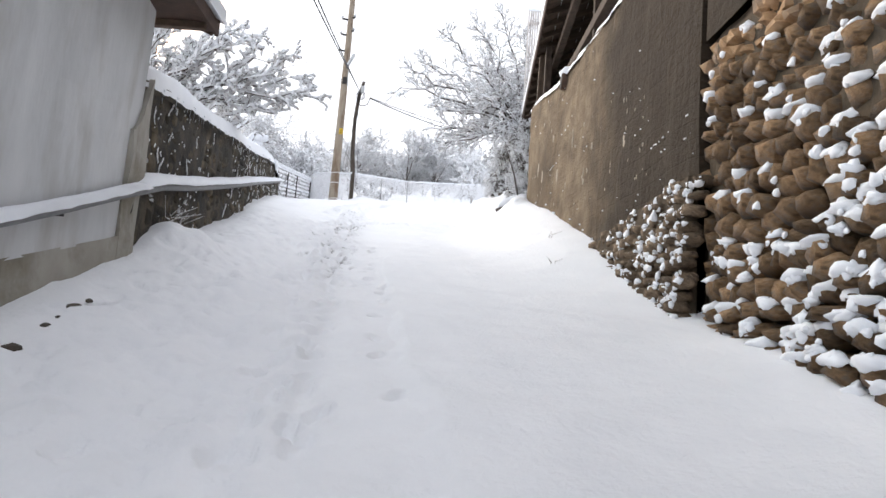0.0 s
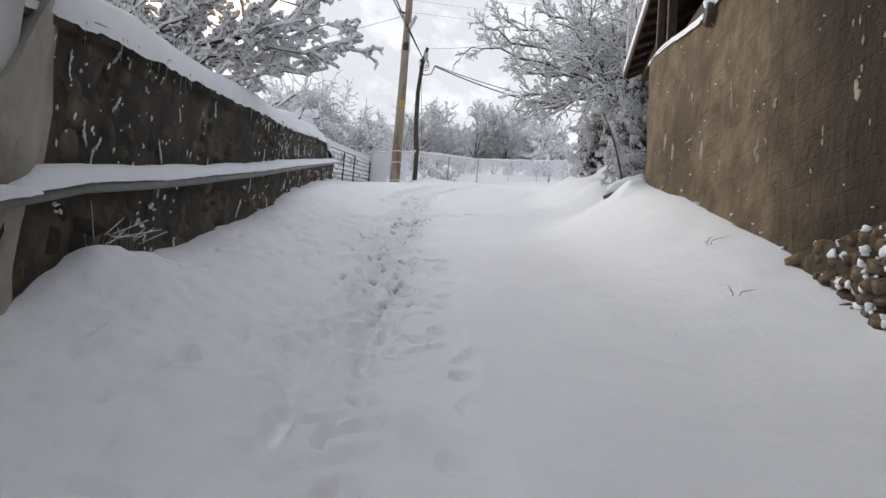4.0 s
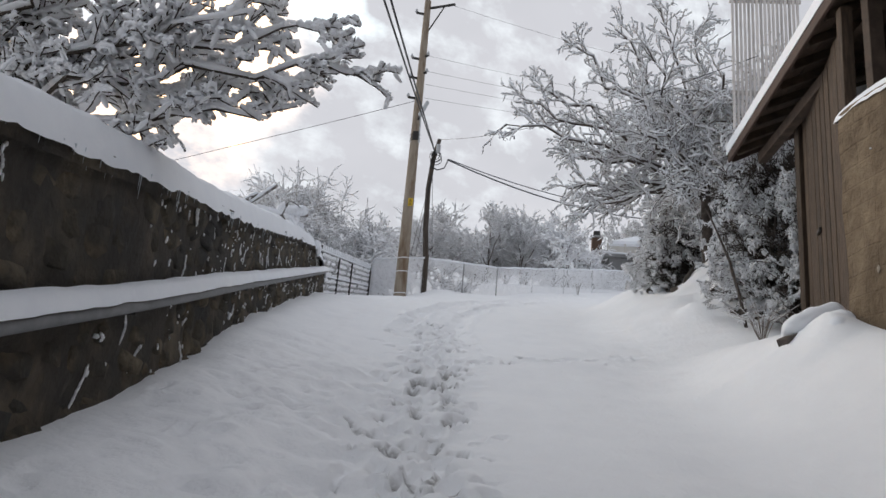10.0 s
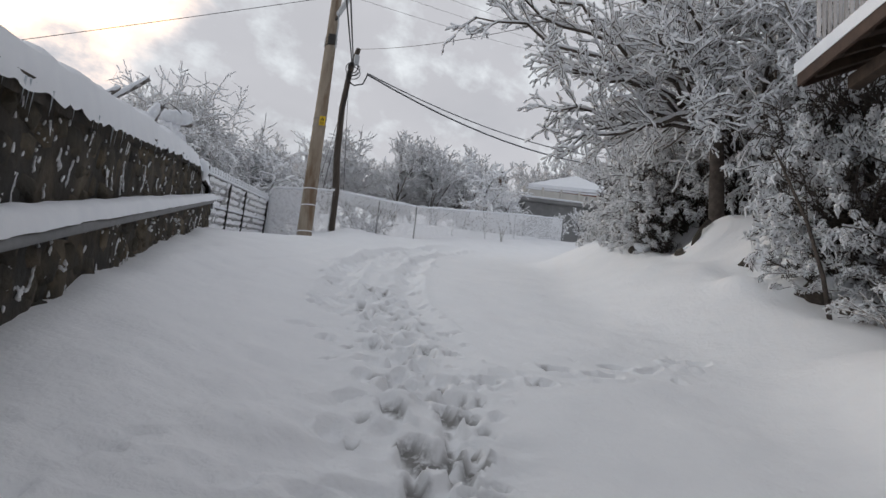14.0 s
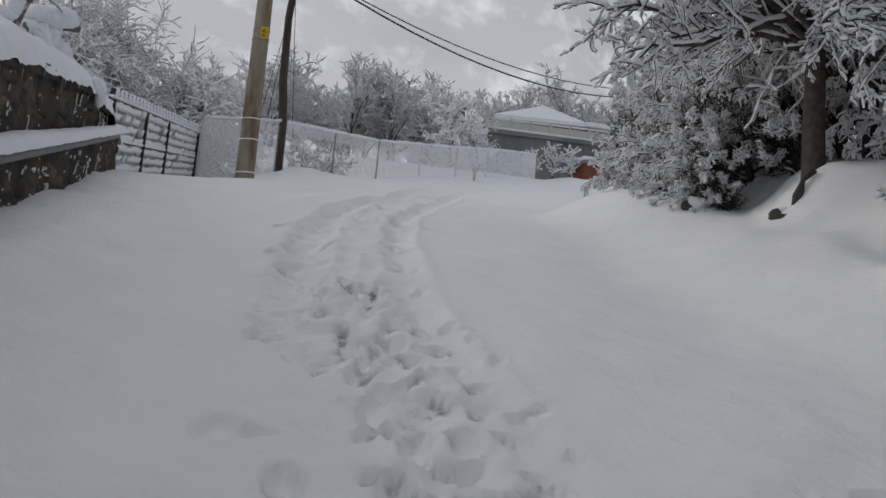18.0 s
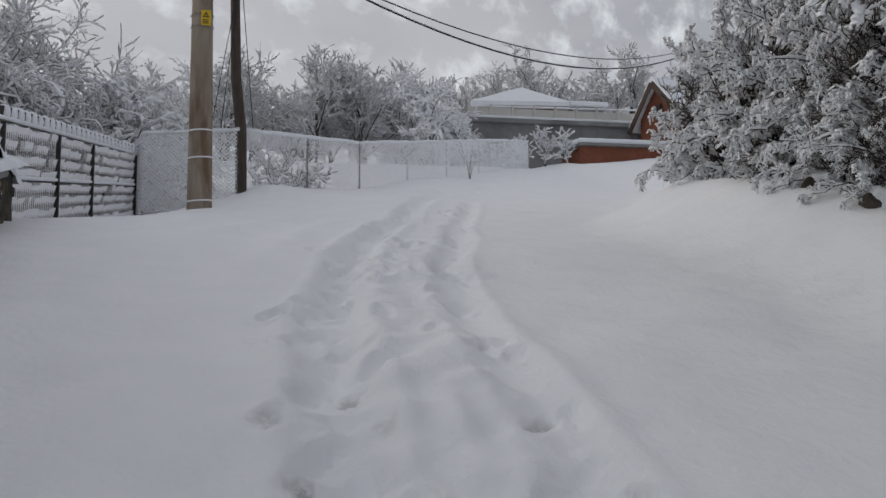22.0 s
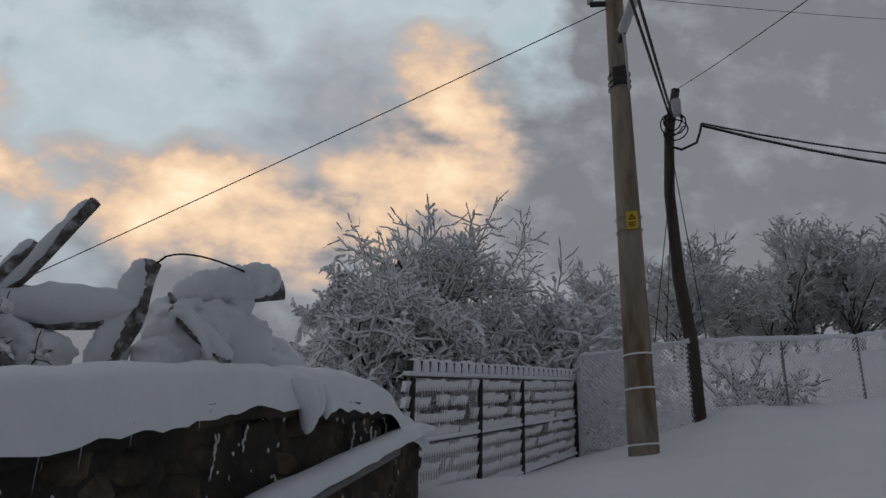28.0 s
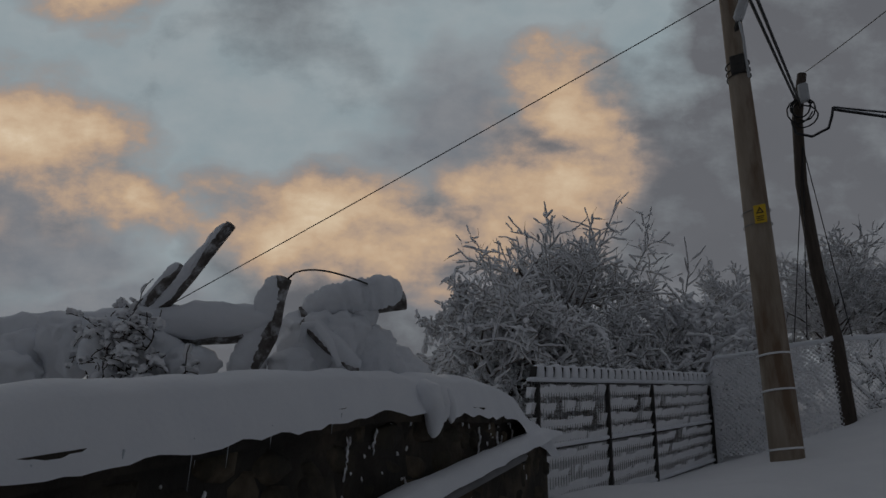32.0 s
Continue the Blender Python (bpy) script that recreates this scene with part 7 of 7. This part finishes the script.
# left wall: rough coursed stones on both steps
DARK = stone_meshes(STONE_DARK, 10, 2)
lay_stones(wall_left, DARK, 7.2, 27.1, lambda y, z: float(left_x(y)) - 0.13, lambda y: ledge_z(y) + 0.02, lambda y: wall_top(y) - 0.10, 0.20, (0.16, 0.5), 0.16, 0.035, 15, 300, 1)
lay_stones(wall_low, DARK, 7.2, 27.95, lambda y, z: float(left_x(y)), lambda y: ground_z(left_x(y), y) - 0.1, lambda y: ledge_z(y) - 0.06, 0.20, (0.16, 0.5), 0.16, 0.035, 16, 300, 1)
frost = []
for i in range(520):
    y = 7.3 + 20.4 * rng.random() ** 1.25
    up_ = rng.random() < 0.62
    top_, low_ = (float(wall_top(y)) - 0.12, float(ledge_z(y)) + 0.12) if up_ else (float(ledge_z(y)) - 0.08, gz(float(left_x(y)), y))
    if noise.noise(Vector((y * 0.9, 3.1 if up_ else 7.7, 0))) < -0.12 or top_ - low_ < 0.1:
        continue
    z = top_ - (top_ - low_) * rng.random() ** 1.3
    x = float(left_x(y)) - (0.13 if up_ else 0.0) + 0.02
    s = rng.uniform(0.004, 0.012)
    frost.append((x, y, z, 0.008, s, s * rng.uniform(1, 3)))
    if rng.random() < 0.22:            # a dribble of frozen melt below it
        yy_, zz_, lean = y, z, rng.uniform(-0.012, 0.012)
        for k in range(rng.randint(3, 11)):
            yy_ += lean + rng.uniform(-0.012, 0.012)
            zz_ -= 0.022
            frost.append((x - 0.004, yy_, zz_, 0.008, rng.uniform(0.002, 0.006), 0.02))
for i in range(12):                    # handfuls of snow stuck on the stones
    y = 7.5 + 18 * rng.random()
    z = rng.uniform(gz(float(left_x(y)), y) + 0.1, float(ledge_z(y)) - 0.12)
    for _ in range(4):
        frost.append((float(left_x(y)) + 0.03, y + rng.gauss(0, 0.03), z + rng.gauss(0, 0.03), 0.016, rng.uniform(0.008, 0.022), rng.uniform(0.008, 0.02)))
blobs("frost_flecks", frost, FROST, wall_left, "dribbles of frost on the masonry", 7)
vs, fs = [], []
for i in range(120):
    y = rng.choice((8.4, 9.6, 10.9, 12.2, 13.4, 14.6, 16.2, 18.0, 20.5, 23.0)) + rng.gauss(0, 0.7)
    y = min(max(y, 7.3), 26.8)
    x, z = float(left_x(y)) - 0.06 + rng.uniform(-0.02, 0.02), float(wall_top(y)) - 0.03
    ln, r = 0.03 + 0.2 * rng.random() ** 2, rng.uniform(0.003, 0.008)
    o = len(vs)
    for k in range(5):
        a = k * 2 * math.pi / 5
        vs.append((x + r * math.cos(a), y + r * math.sin(a), z))
    vs.append((x, y, z - ln))
    fs += [(o + k, o + (k + 1) % 5, o + 5) for k in range(5)]
tagged(part("icicles", mesh_of("icicles", vs, fs, ICE), None, wall_left, "thin icicles under the snow ridge"), kind="stuff")
# coping lip under the snow ridge
tagged(new("trim", strip_wall("trim", np.arange(7.0, 27.9, 0.2), lambda y: left_x(y) - 0.07, lambda y: wall_top(y) - 0.13, lambda y: wall_top(y) - 0.004, 0.5, RETAIN, 35, 0.012)), "rough dark coping of the masonry wall", "coping", kind="structure")

# lime patches and frost on the earthen wall
patches = []
for y, z, ry, rz in ((12.8, 4.82, 0.09, 0.26), (9.36, 4.36, 0.07, 0.12), (14.3, 5.15, 0.16, 0.2), (13.9, 5.0, 0.1, 0.16), (11.9, 5.2, 0.05, 0.18), (10.8, 4.7, 0.06, 0.1), (11.2, 4.3, 0.07, 0.16), (12.2, 4.4, 0.05, 0.1), (9.9, 4.1, 0.05, 0.12), (13.2, 5.6, 0.07, 0.1)):
    for _ in range(5):
        patches.append((float(right_x(y)) + 0.006, y + rng.uniform(-0.6, 0.6) * ry, z + rng.uniform(-0.7, 0.7) * rz, 0.014, ry * rng.uniform(0.25, 0.55), rz * rng.uniform(0.2, 0.5)))
blobs("plaster_patch", patches, LIME, wall_barn, "pale patches of bare lime plaster", 9)
flecks = []
for i in range(45):
    y = 7.2 + 8 * rng.random()
    z = float(lane_z(y)) + 0.8 + 3.2 * rng.random() ** 1.4
    if z < float(barn_top(y)):
        s = 0.003 + 0.009 * rng.random() ** 2
        flecks.append((float(right_x(y)) - 0.005, y, z, 0.012, s * 1.2, s))
for z0, ya, yb in ((4.05, 7.4, 8.4), (3.8, 7.3, 8.0), (4.35, 8.5, 9.1), (5.5, 12.2, 12.7), (5.0, 13.1, 13.4)):
    y = ya
    while y < yb:                      # snow on the edges of broken courses
        flecks.append((float(right_x(y)) - 0.002, y, z0 - 0.1 * (y - ya) + rng.uniform(-0.01, 0.01), 0.010, rng.uniform(0.01, 0.04), rng.uniform(0.004, 0.012)))
        y += rng.uniform(0.05, 0.3)
for i in range(10):
    y = 10.2 + 4.6 * rng.random()
    flecks.append((float(right_x(y)) - 0.005, y, gz(float(right_x(y)), y) + rng.uniform(0.02, 0.2), 0.02, rng.uniform(0.02, 0.06), rng.uniform(0.008, 0.018)))
chips = []
for i in range(50):
    y = 8.4 + 6.6 * rng.random()
    chips.append((float(right_x(y)) + 0.002, y, float(lane_z(y)) + 1.0 + 1.7 * rng.random() ** 1.3, 0.010, rng.uniform(0.008, 0.025), rng.uniform(0.015, 0.045)))
blobs("plaster_chip", chips, LIME, wall_barn, "pale chips in the earthen plaster", 12)
blobs("frost_flecks", flecks, SNOW, wall_barn, "flecks of snow on the earthen wall", 11)
